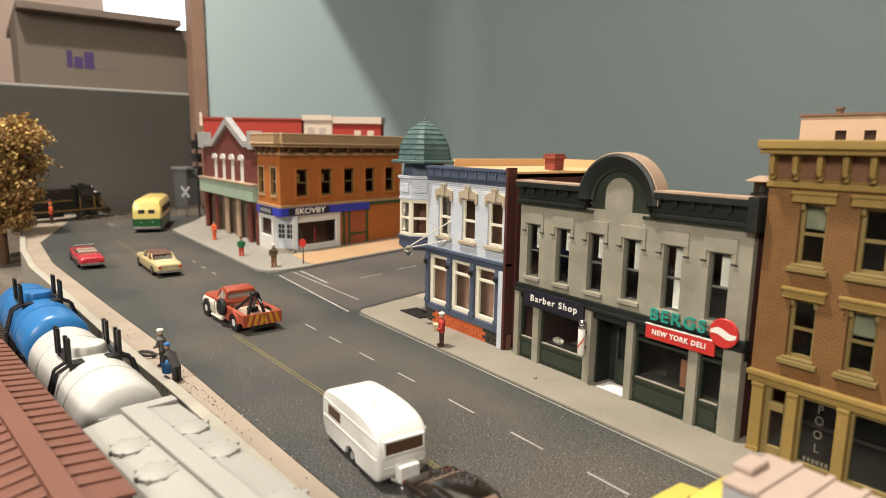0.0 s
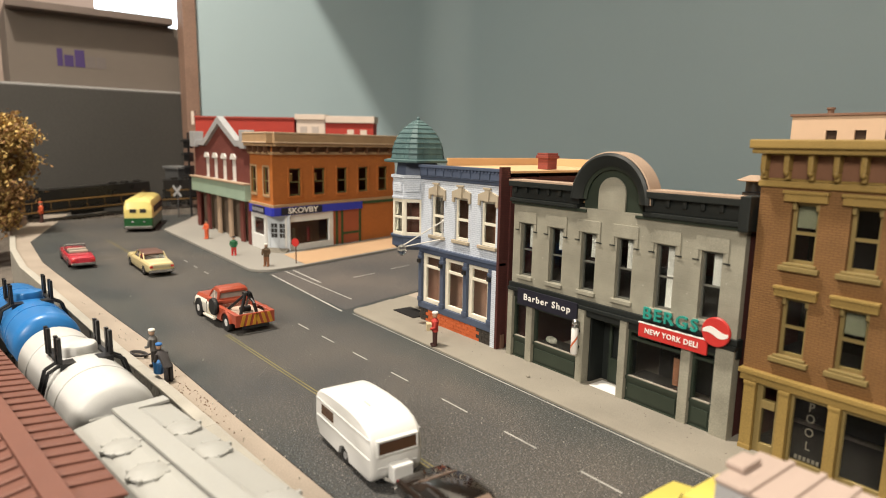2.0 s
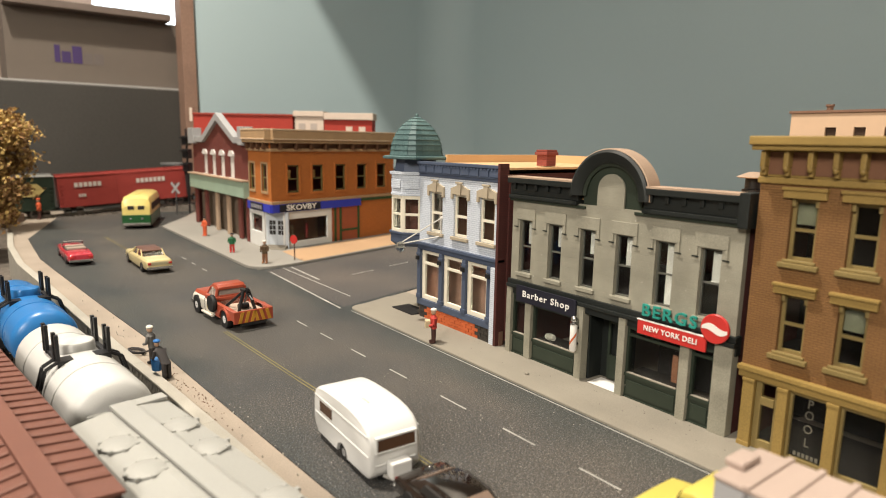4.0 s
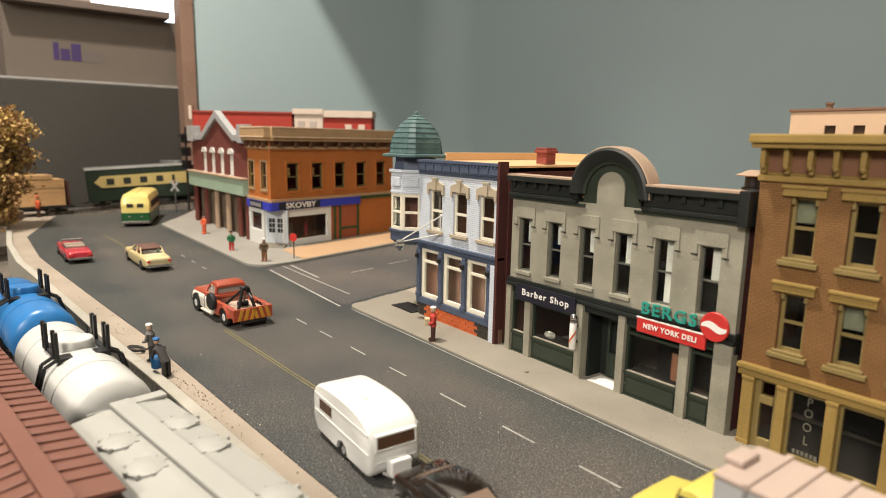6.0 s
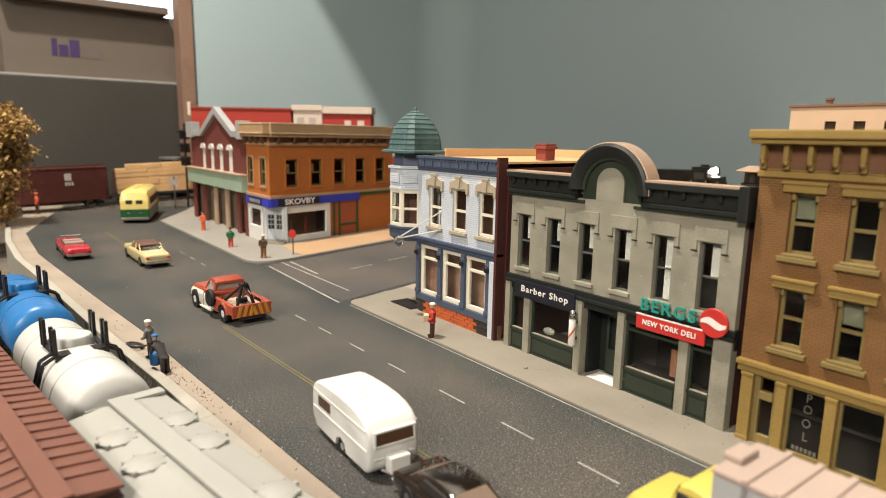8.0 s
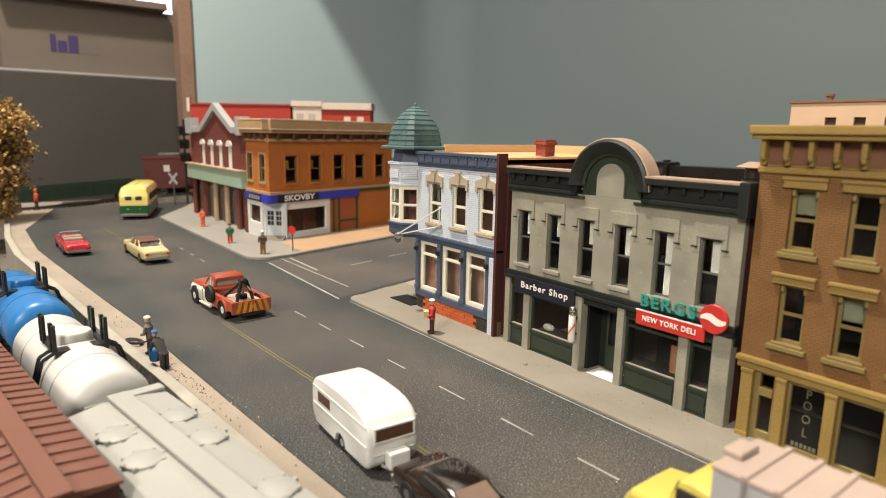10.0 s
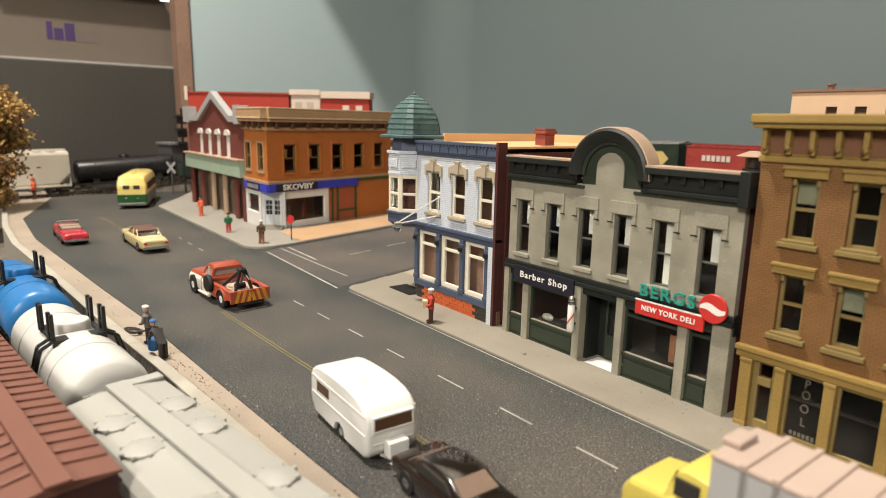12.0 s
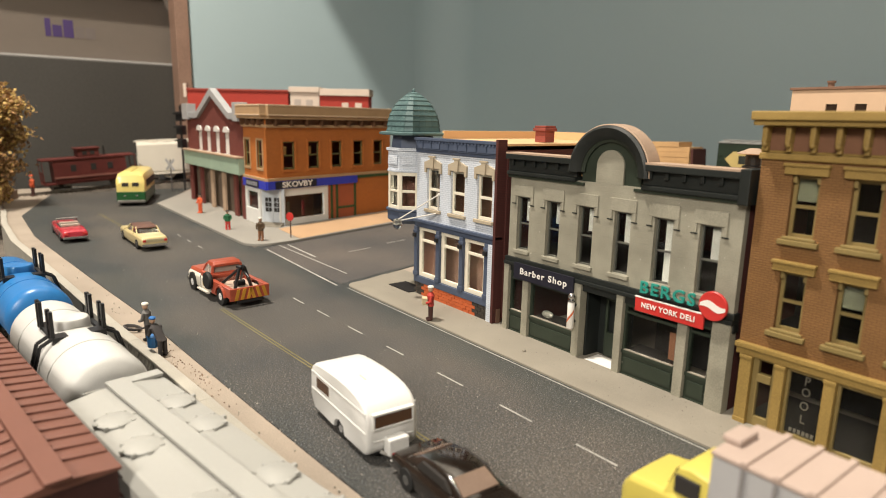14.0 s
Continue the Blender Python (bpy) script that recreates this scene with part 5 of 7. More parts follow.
def bus():
    YE = mat("bus_yellow", (0.70, 0.57, 0.19), 0.35, var=0.05, coat=0.2)
    GR = mat("bus_green", (0.010, 0.075, 0.020), 0.35, var=0.1, coat=0.2)
    t = thing("bus", -608, -70, 0, 161.5, "yellow and green old-style city bus", "bus", "vehicles on the street")

    def ring(x, hw, z0, z1, r):
        return [(x, -hw, z0), (x, -hw, z1 - r), (x, -hw + r * 0.3, z1 - r * 0.3), (x, -hw + r, z1), (x, hw - r, z1), (x, hw - r * 0.3, z1 - r * 0.3), (x, hw, z1 - r), (x, hw, z0)]
    bm = bmesh.new()
    loft(bm, [ring(0.6, 13.2, 16.2, 32, 6), ring(0, 14.0, 16.2, 26, 5), ring(0, 14.0, 16.2, 26, 5), ring(2.4, 14.6, 16.2, 34.5, 6), ring(8, 15, 16.2, 37.6, 7), ring(96, 15, 16.2, 37.6, 7), ring(104, 14.4, 16.2, 33, 6)][1:])
    part("upper_body", bm, YE, t, "yellow upper body", smooth=True)
    bm = bmesh.new()
    loft(bm, [[(x, -hw, 4), (x, -hw, 16.1), (x, hw, 16.1), (x, hw, 4)] for x, hw in ((-0.4, 14.0), (2.0, 15.1), (98, 15.1), (104.5, 14.2))])
    part("lower_body", bm, GR, t, "dark green lower body", bevel=0.5)
    for s in (-1, 1):
        part("rear_window", boxes((-0.3, 1.2, s * 5.2 - 3.4, s * 5.2 + 3.4, 22.0, 26.4)), DARK, t, bevel=0.4)
        part("tail_light", boxes((-0.8, 0.2, s * 6 - 1.4, s * 6 + 1.4, 11.2, 12.6)), CHROME, t, bevel=0.3)
        for k in range(9):
            part("side_window", boxes((12 + k * 9.4, 20 + k * 9.4, s * 15.15 - 0.25, s * 15.15 + 0.1, 20.5, 28.5)), DARK, t, bevel=0.2)
    part("bumper", boxes((-1.6, 0.6, -14.2, 14.2, 4.0, 7.0)), STEEL, t, bevel=0.5)
    part("roof_rib", boxes((10, 92, -0.5, 0.5, 37.4, 38.2)), YE, t)
    wheels(t, [(20, -13), (20, 13), (82, -13), (82, 13)], 5.4, 3.4)
    t.scale = (1.12, 1.12, 1.12)
    return t


def tow_truck():
    OR = mat("orange_red_paint", (0.36, 0.070, 0.036), 0.4, var=0.22, scale=500, coat=0.2)
    WH = mat("truck_white", (0.66, 0.62, 0.54), 0.45, var=0.1, scale=500)
    YS = mat("hazard_yellow", (0.52, 0.25, 0.03), 0.5, var=0.2)
    t = thing("tow_truck", -152.3, -105.8, 0, 184.4, "orange and white pickup tow truck with a black crane", "tow truck", "vehicles on the street")
    # bonnet, wings and lower doors
    part("bonnet", body([(10, 10.4, 9.0, 14.8), (14, 10.6, 9.0, 14.7), (30, 10.2, 9.0, 13.8), (32.8, 9.0, 9.4, 12.4)]), OR, t, bevel=0.3, smooth=True)
    part("lower_body", body([(-5, 11.8, 4.0, 12.4), (9, 12.0, 3.8, 12.6), (30, 11.4, 4.2, 12.2), (33.0, 10.4, 5.0, 10.6)]), WH, t, "white lower wings and doors", bevel=0.3, smooth=True)
    for s in (-1, 1):
        part("wheel_arch", quick(lathe, [(5.9, -0.5), (5.9, 0.5)], (22, s * 11.75, 5.6), 22, "y"), BLACK, t)
        part("running_step", boxes((-4, 13, s * 12.2 - 0.8, s * 12.2 + 0.8, 3.0, 4.0)), WH, t, bevel=0.2)
        part("door_seam", boxes((8.6, 9.0, s * 11.95 - 0.15, s * 11.95 + 0.15, 4.4, 12.0)), BLACK, t)
    part("door_top", boxes((-5, 10.2, -11.4, 11.4, 11.6, 14.6)), OR, t, bevel=0.6)
    # opaque grey stands in for the light seen through clear cab glass
    part("glasshouse", cabin([(-3.6, 9.6, 8.0, 14.4, 14.6), (-2.8, 9.6, 8.2, 14.4, 19.8), (5.6, 9.6, 8.2, 14.4, 19.8), (10.4, 9.6, 8.4, 14.4, 14.6)]), mat("opaque_grey_glass", (0.30, 0.25, 0.22), 0.2, var=0.15), t)
    part("cab_roof", cabin([(-4.0, 8.8, 8.4, 18.8, 20.2), (-2.6, 8.9, 8.4, 19.2, 21.6), (4.6, 8.9, 8.4, 19.2, 21.8), (7.0, 8.8, 8.4, 18.8, 20.0)]), OR, t, smooth=True)
    bm = bmesh.new()
    for s in (-1, 1):
        rod(bm, (10.2, s * 9.5, 14.4), (6.2, s * 8.4, 19.8), 0.6, 6)
        rod(bm, (-3.2, s * 9.5, 14.4), (-3.0, s * 8.4, 19.8), 0.9, 6)
    rod(bm, (-3.6, -9.0, 14.8), (-3.6, 9.0, 14.8), 0.7, 6)
    part("cab_pillars", bm, OR, t)
    part("quarter_pillars", boxes((2.0, 2.8, -9.4, -8.3, 14.4, 19.8), (2.0, 2.8, 8.3, 9.4, 14.4, 19.8)), WH, t)
    # low load bed with a dusty floor
    part("bed_floor", boxes((-31, -3.8, -9.4, 9.4, 6.8, 9.6)), mat("dusty_bed", (0.46, 0.35, 0.28), 0.85, var=0.3, scale=500), t)
    part("bed_front", boxes((-5.0, -3.7, -11.4, 11.4, 5.0, 13.4)), OR, t, bevel=0.3)
    for s in (-1, 1):
        bm = bmesh.new()
        prism(bm, [(-33, 6.4), (-28.2, 6.4), (-26.6, 10.0), (-24, 11.4), (-21, 11.8), (-18, 11.4), (-15.4, 10.0), (-14.0, 4.4), (-6.8, 4.2), (-6.8, 12.4), (-33, 12.0)], "y", s * 9.3, s * 12.0)
        part("bed_side", bm, OR, t, bevel=0.35)
        bm = bmesh.new()
        rings = []
        for i in range(11):
            a = radians(8 + 164 * i / 10)
            rings.append([(-21 + r * math.cos(a), y, 5.0 + r * math.sin(a)) for r, y in ((5.9, s * 11.6), (7.0, s * 11.6), (7.0, s * 13.0), (5.9, s * 13.0))])
        loft(bm, rings)
        part("rear_wing", bm, OR, t, smooth=True)
    tg = part("tailgate", boxes((-34.0, -32.6, -12.0, 12.0, 4.8, 12.0)), OR, t, "orange tailgate with yellow hazard chevrons", bevel=0.4)
    for k in range(6):
        bm = bmesh.new()
        y = -10.8 + k * 3.7
        d = 1.9 if k < 3 else -1.9
        prism(bm, [(y, 5.2), (y + 1.9, 5.2), (y + 1.9 + d, 11.4), (y + d, 11.4)], "x", -34.3, -33.9)
        part("hazard_stripe", bm, YS, tg)
    part("rear_bumper", boxes((-34.6, -33.0, -8, 8, 3.2, 4.7)), BLACK, t, bevel=0.3)
    part("front_bumper", boxes((33.0, 34.8, -11.2, 11.2, 4.4, 6.8)), CHROME, t, bevel=0.5)
    for s in (-1, 1):
        part("headlight", quick(lathe, [(1.5, 0), (1.5, 0.7), (0.6, 1.0)], (32.8, s * 8.2, 9.6), 12, "x"), CHROME, t, smooth=True)
    part("door_emblem", quick(lathe, [(2.2, 0), (2.2, 0.3)], (3.4, 11.85, 8.4), 14, "y"), mat("gold_emblem", (0.40, 0.28, 0.05), 0.5), t)
    sp = part("spare_wheel", quick(lathe, [(2.2, -1.3), (4.8, -1.3), (5.4, 0), (4.8, 1.3), (2.2, 1.3)], (-6.2, 13.4, 12.0), 20, "y"), RUBBER, t, smooth=True)
    part("hub", quick(lathe, [(2.1, -0.9), (2.1, 0.8), (0.8, 1.2)], (-6.2, 13.4, 12.0), 14, "y"), BLACK, sp)
    # crane: a tall tripod of thin black struts over the bed
    cr = thing("crane", 0, 0, 0, 0, "", "")
    cr.parent = t
    for p, q, r in (((-9, 5.5, 9.6), (-24, 1.2, 21.2), 0.75), ((-15, 8.4, 11.5), (-24, 1.2, 21.2), 0.75), ((-9, -5.5, 9.6), (-24, -1.2, 21.2), 0.75), ((-25, 5.0, 9.6), (-24.4, 1.6, 21.2), 1.0), ((-25, -5.0, 9.6), (-24.4, -1.6, 21.2), 1.0), ((-24, 0, 21), (-31, -1, 16.5), 0.8)):
        part("crane_leg", quick(rod, p, q, r, 8), BLACK, cr)
    part("crane_head", boxes((-26, -20.5, -2.0, 2.0, 20.6, 22.2)), BLACK, cr, bevel=0.4)
    part("pulley", quick(lathe, [(1.6, -0.6), (1.6, 0.6)], (-26.2, 0, 22.0), 12, "y"), BLACK, cr)
    part("winch", quick(lathe, [(1.7, -3.0), (1.7, 3.0)], (-20, 0, 11.4), 14, "y"), BLACK, cr)
    wheels(t, [(-21, -10.9), (-21, 10.9), (22, -10.9), (22, 10.9)], 5.3, 3.0, rim=WHITE)
    t.scale = (1.06, 1.05, 1.06)
    return t


def caravan():
    t = thing("caravan", 31.0, -124.0, 0, -3.1, "white plastic touring caravan with a rounded roof", "caravan", "vehicles on the street")
    hw = 9.9
    prof = [(0.8, 6.0), (0.0, 9), (0.1, 15.4), (0.5, 17.6), (1.6, 19.6), (3.8, 21.2), (7.5, 22.0), (14, 22.6), (24, 23.0), (32, 22.8), (38, 22.0), (42, 20.6), (44.6, 18.6), (46.0, 16.0), (46.5, 12), (46.4, 6.0), (45.8, 4.0), (44.4, 2.6), (29.6, 2.4), (28.4, 5.6), (25.0, 7.0), (21.6, 5.6), (20.4, 2.4), (3.5, 2.8)]
    bm = bmesh.new()
    cx, cz = 23.0, 12.5
    rings = []
    for y, k in ((-hw, 0.95), (-hw + 0.35, 0.978), (-hw + 1.0, 0.993), (-hw + 2.0, 1.0), (hw - 2.0, 1.0), (hw - 1.0, 0.993), (hw - 0.35, 0.978), (hw, 0.95)):
        rings.append([(cx + (x - cx) * k, y, cz + (z - cz) * k) for x, z in prof])
    loft(bm, rings)
    part("shell", bm, WHITE, t, smooth=True)
    PANE = mat("brown_window", (0.085, 0.045, 0.026), 0.2)
    for s in (-1, 1):
        part("waist_moulding", boxes((1.6, 45.0, s * hw - 0.25, s * hw + 0.3, 10.5, 11.0), (1.6, 44.6, s * hw - 0.25, s * hw + 0.22, 17.6, 17.9)), WHITE, t, bevel=0.1)
        w = part("side_window_frame", boxes((5.6, 6.4, s * hw - 0.1, s * hw + 0.45, 11.8, 17.2), (17.0, 17.8, s * hw - 0.1, s * hw + 0.45, 11.8, 17.2), (6.4, 17.0, s * hw - 0.1, s * hw + 0.45, 11.8, 12.5), (6.4, 17.0, s * hw - 0.1, s * hw + 0.45, 16.5, 17.2)), WHITE, t, bevel=0.12)
        part("pane", boxes((6.4, 17.0, s * hw - 0.15, s * hw + 0.12, 12.5, 16.5)), PANE, w)
        # black sheet fills the arch with painted shade behind the wheel
        part("arch_shade_sheet", boxes((21.4, 28.6, s * (hw - 2.2) - 0.3, s * (hw - 2.2) + 0.3, 2.6, 6.4)), BLACK, t)
    f = part("front_window_frame", boxes((45.4, 47.0, -8.0, 8.0, 12.0, 12.7), (44.4, 46.9, -8.0, 8.0, 17.0, 17.7), (44.6, 46.9, -8.0, -7.3, 12.7, 17.0), (44.6, 46.9, 7.3, 8.0, 12.7, 17.0)), WHITE, t, bevel=0.15)
    bm = bmesh.new()
    prism(bm, [(45.0, 12.7), (46.75, 12.7), (46.4, 17.0), (44.6, 17.0)], "y", -7.3, 7.3)
    part("front_pane", bm, PANE, f)
    part("front_rib", boxes((46.2, 46.75, -7.8, 7.8, 7.6, 8.0)), WHITE, t, bevel=0.1)
    part("roof_mark", boxes((26, 30.5, -2.2, -1.6, 22.7, 23.12)), mat("mark_grey", (0.5, 0.48, 0.42), 0.6), t)
    part("gas_box", boxes((46.6, 50.6, -3.9, 3.9, 3.4, 9.2)), WHITE, t, bevel=0.6)
    bm = bmesh.new()
    rod(bm, (46, -4.6, 3.4), (56, -0.4, 3.4), 0.6, 6)
    rod(bm, (46, 4.6, 3.4), (56, 0.4, 3.4), 0.6, 6)
    rod(bm, (47, 0, 3.6), (57, 0, 3.4), 0.7, 6)
    part("drawbar", bm, mat("grey_plastic", (0.30, 0.29, 0.27), 0.5), t)
    part("chassis", boxes((3, 45, -6.4, 6.4, 1.8, 3.6)), BLACK, t, bevel=0.3)
    wheels(t, [(25, -8.2), (25, 8.2)], 3.4, 2.0, rim=mat("grey_rim", (0.35, 0.35, 0.35), 0.4))
    t.scale = (1.04, 1.0, 1.0)
    return t


def black_car():
    BK = mat("gloss_black_paint", (0.012, 0.008, 0.006), 0.14, var=0.2, coat=0.8)
    # opaque beige stands in for the pale interior showing through the glass
    TINT = mat("beige_tinted_window", (0.19, 0.135, 0.105), 0.18, var=0.2)
    t = thing("coupe", 114.5, -124.5, 0, -2, "gloss black coupe towing the caravan", "car", "vehicles on the street")
    part("body", body([(-27, 8.0, 4.2, 7.8), (-25.5, 9.6, 3.0, 8.6), (-16, 10.2, 2.2, 9.0), (4, 10.2, 2.0, 9.0), (18, 10.0, 2.2, 8.4), (26, 9.2, 3.2, 7.4), (27.4, 8.0, 4.2, 6.8)]), BK, t, bevel=0.3, smooth=True)
    part("cabin_shell", cabin([(-20, 8.4, 7.4, 8.6, 9.0), (-12.5, 8.4, 6.9, 8.6, 12.9), (-2, 8.4, 6.9, 8.6, 13.2), (1.5, 8.4, 6.9, 8.6, 12.8), (9.5, 8.4, 7.6, 8.4, 8.8)]), BK, t, smooth=True)
    # windscreen, rear window and side windows lie a little proud of the shell
    def slope(x0, z0, x1, z1, w0, w1):
        bm = bmesh.new()
        loft(bm, [[(x0, -w0, z0), (x0, w0, z0), (x0, w0, z0 - 0.6), (x0, -w0, z0 - 0.6)], [(x1, -w1, z1), (x1, w1, z1), (x1, w1, z1 - 0.6), (x1, -w1, z1 - 0.6)]])
        return bm
    part("windscreen", slope(2.6, 12.75, 8.4, 9.75, 5.8, 6.6), TINT, t, "opaque beige windscreen")
    part("rear_window", slope(-18.2, 10.35, -13.6, 12.75, 6.2, 5.7), TINT, t, "opaque beige rear window")
    for s in (-1, 1):
        bm = bmesh.new()
        prism(bm, [(-13.5, 9.2), (4.6, 9.2), (1.0, 12.0), (-10.5, 12.2)], "y", s * 7.2, s * 8.25)
        part("side_window", bm, DARK, t)
        part("wing_line", quick(rod, (-25, s * 9.9, 7.6), (25, s * 9.7, 6.9), 0.35, 6), BK, t)
        part("tail_light", boxes((-27.6, -26.6, s * 7 - 1.6, s * 7 + 1.6, 5.6, 7.0)), mat("dark_lens", (0.10, 0.01, 0.01), 0.2), t, bevel=0.3)
    part("bumper", boxes((-28.2, -26.6, -9.2, 9.2, 3.0, 4.6)), CHROME, t, bevel=0.4)
    part("bumper", boxes((26.8, 28.2, -9.2, 9.2, 3.0, 4.6)), CHROME, t, bevel=0.4)
    part("tow_bar", quick(rod, (-27, 0, 3.2), (-30.5, 0, 3.4), 0.6, 6), STEEL, t)
    wheels(t, [(-16, -9.3), (-16, 9.3), (17, -9.3), (17, 9.3)], 3.9, 2.4)
    return t


def delivery_truck():
    YE = mat("cab_yellow", (0.56, 0.47, 0.10), 0.4, var=0.06)
    PK = mat("pink_beige_roof", (0.41, 0.32, 0.275), 0.75, var=0.08, scale=150)
    GY = mat("pale_grey_side", (0.38, 0.38, 0.39), 0.5, var=0.06)
    t = thing("delivery_truck", 177, -91, 0, 180, "yellow-cab lorry with a pinkish ribbed box body", "lorry", "vehicles on the street")
    part("box_body", boxes((-66, 0, -10.8, 10.8, 9, 38.6)), GY, t, "pale grey box sides", bevel=0.5)
    part("box_roof", boxes((-66.3, 0.3, -11.0, 11.0, 38.7, 40.0)), PK, t, "pinkish beige roof", bevel=0.5)
    for k in range(8):
        x = -7.6 - k * 7.2
        part("roof_rib", boxes((x - 0.8, x + 0.8, -11.3, 11.3, 39.2, 40.7)), PK, t, bevel=0.3)
        for s in (-1, 1):
            # side ribs take a darker grey that paints their shade lines
            part("side_rib", boxes((x - 0.45, x + 0.45, s * 10.9 - 0.5, s * 10.9 + 0.5, 9, 38.8)), mat("rib_shade", (0.22, 0.21, 0.21), 0.6), t)
    bm = boxes((-3.6, 1.2, -4.0, 4.6, 40.0, 41.8))
    part("refrigeration_unit", bm, PK, t, bevel=0.7)
    part("cab_lower", body([(0.8, 10.4, 4, 24), (9, 10.6, 4, 24), (11, 10.4, 4, 23.8), (22, 9.8, 4.4, 22.4), (24.6, 8.8, 6, 19.0)], 1.0), YE, t, bevel=0.3, smooth=True)
    part("cab_roof", cabin([(0.6, 10.2, 9.2, 22, 31.0), (6.0, 10.2, 9.0, 22, 31.6), (9.0, 10.0, 8.8, 22, 30.6), (11.8, 10.2, 9.6, 22, 23.6)]), YE, t, smooth=True)
    for s in (-1, 1):
        part("side_window", boxes((2.4, 9.0, s * 9.75 - 0.5, s * 9.75 + 0.5, 24.4, 29.2)), DARK, t, bevel=0.3)
    part("windscreen", quick(prism, [(9.5, 29.8), (11.5, 24.4), (11.8, 24.4), (9.8, 29.8)], "y", -8, 8), DARK, t)
    part("chassis", boxes((-64, 18, -6, 6, 4, 8.8)), BLACK, t)
    wheels(t, [(17, -9), (17, 9), (-48, -8.6), (-48, 8.6), (-57, -8.6), (-57, 8.6)], 5.2, 3.4)
    return t


sedan()
convertible()
bus()
tow_truck()
caravan()
black_car()
delivery_truck()

# ---- railway stock; each is built with its nose along +x, rail tops at z = 0 ----
BOGIE = mat("bogie_black", (0.02, 0.018, 0.016), 0.6, var=0.3)


def bogies(t, xs, z=0.0):
    for x in xs:
        b = part("bogie", boxes((x - 11, x + 11, -11, -9.2, 3.4, 6.6), (x - 11, x + 11, 9.2, 11, 3.4, 6.6), (x - 2.4, x + 2.4, -9.2, 9.2, 3.6, 8.4)), BOGIE, t, bevel=0.3)
        for dx in (-8, 8):
            bm = bmesh.new()
            rod(bm, (x + dx, -9.0, 5), (x + dx, -7.2, 5), 5.0, 18)
            rod(bm, (x + dx, 7.2, 5), (x + dx, 9.0, 5), 5.0, 18)
            rod(bm, (x + dx, -7.2, 5), (x + dx, 7.2, 5), 1.0, 8)
            part("wheelset", bm, STEEL, b)


def couplers(t, L):
    for s in (-1, 1):
        part("coupler", boxes((s * L / 2 - 4, s * L / 2 + 4, -1.4, 1.4, 7.4, 10.0)), BOGIE, t, bevel=0.3)


def boxcar(L, W, H, paint, label, name="boxcar", marks=(), ribs=0, roof=None, panel=None, group="freight train", step=12.0, rib=1.2):
    t = thing(name, 0, 0, 0, 0, label, "freight car", group)
    h = L / 2 - 4
    hw = W / 2
    part("body", boxes((-h, h, -hw, hw, 10, H - 3.2)), paint, t, bevel=0.5)
    bm = bmesh.new()
    prism(bm, [(-hw - 0.8, H - 3.4), (hw + 0.8, H - 3.4), (hw + 0.8, H - 2.6), (0, H - 0.6), (-hw - 0.8, H - 2.6)], "x", -h - 0.6, h + 0.6)
    part("roof", bm, roof or paint, t)
    for k in range(1, int(2 * h / step)):
        x = -h + k * step
        for s in (-1, 1):
            bm = bmesh.new()
            prism(bm, [(s * 3.5, H - 1.1), (s * (hw + 0.5), H - 2.8), (s * (hw + 0.5), H - 1.9), (s * 3.5, H - 0.2)], "x", x - rib, x + rib)
            part("roof_rib", bm, roof or paint, t, bevel=0.6 if rib > 2 else 0, smooth=rib > 2)
    part("running_board", boxes((-h - 2, h + 2, -3.2, 3.2, H - 0.5, H + 0.5)), roof or paint, t, bevel=0.2)
    for s in (-1, 1):
        d = part("door", boxes((-11, 11, s * hw - 0.6, s * hw + 0.9, 11, H - 5)), paint, t, bevel=0.3)
        part("door_track", boxes((-22, 14, s * hw - 0.2, s * hw + 1.1, H - 5, H - 4)), paint, t)
        for k in range(ribs):
            x = -h + (k + 0.5) * 2 * h / ribs
            if abs(x) > 12:
                part("side_rib", boxes((x - 0.5, x + 0.5, s * hw - 0.2, s * hw + 0.7, 11, H - 4)), paint, t)
        for x0, x1, z0, z1, m in marks:
            n = max(1, round((x1 - x0) / ((z1 - z0) * 0.95)))
            for j in range(n):
                a = x0 + (x1 - x0) * j / n
                b = a + (x1 - x0) / n * 0.74
                a, b = (a, b) if s < 0 else (-b, -a)
                part("mark_bar", boxes((a, b, s * (hw + 0.95) - 0.15, s * (hw + 0.95) + 0.15, z0, z1)), m, t)
        if panel:
            panel(t, s, hw)
        bm = bmesh.new()
        for e in (-1, 1):
            for k in range(6):
                rod(bm, (e * (h - 1.5), s * (hw + 0.9), 13 + k * 6), (e * (h - 6), s * (hw + 0.9), 13 + k * 6), 0.35, 5)
        part("ladder", bm, paint, t)
    part("underframe", boxes((-h + 14, h - 14, -5, 5, 6, 10)), BOGIE, t)
    bogies(t, (-h + 17, h - 17))
    couplers(t, L)
    return t


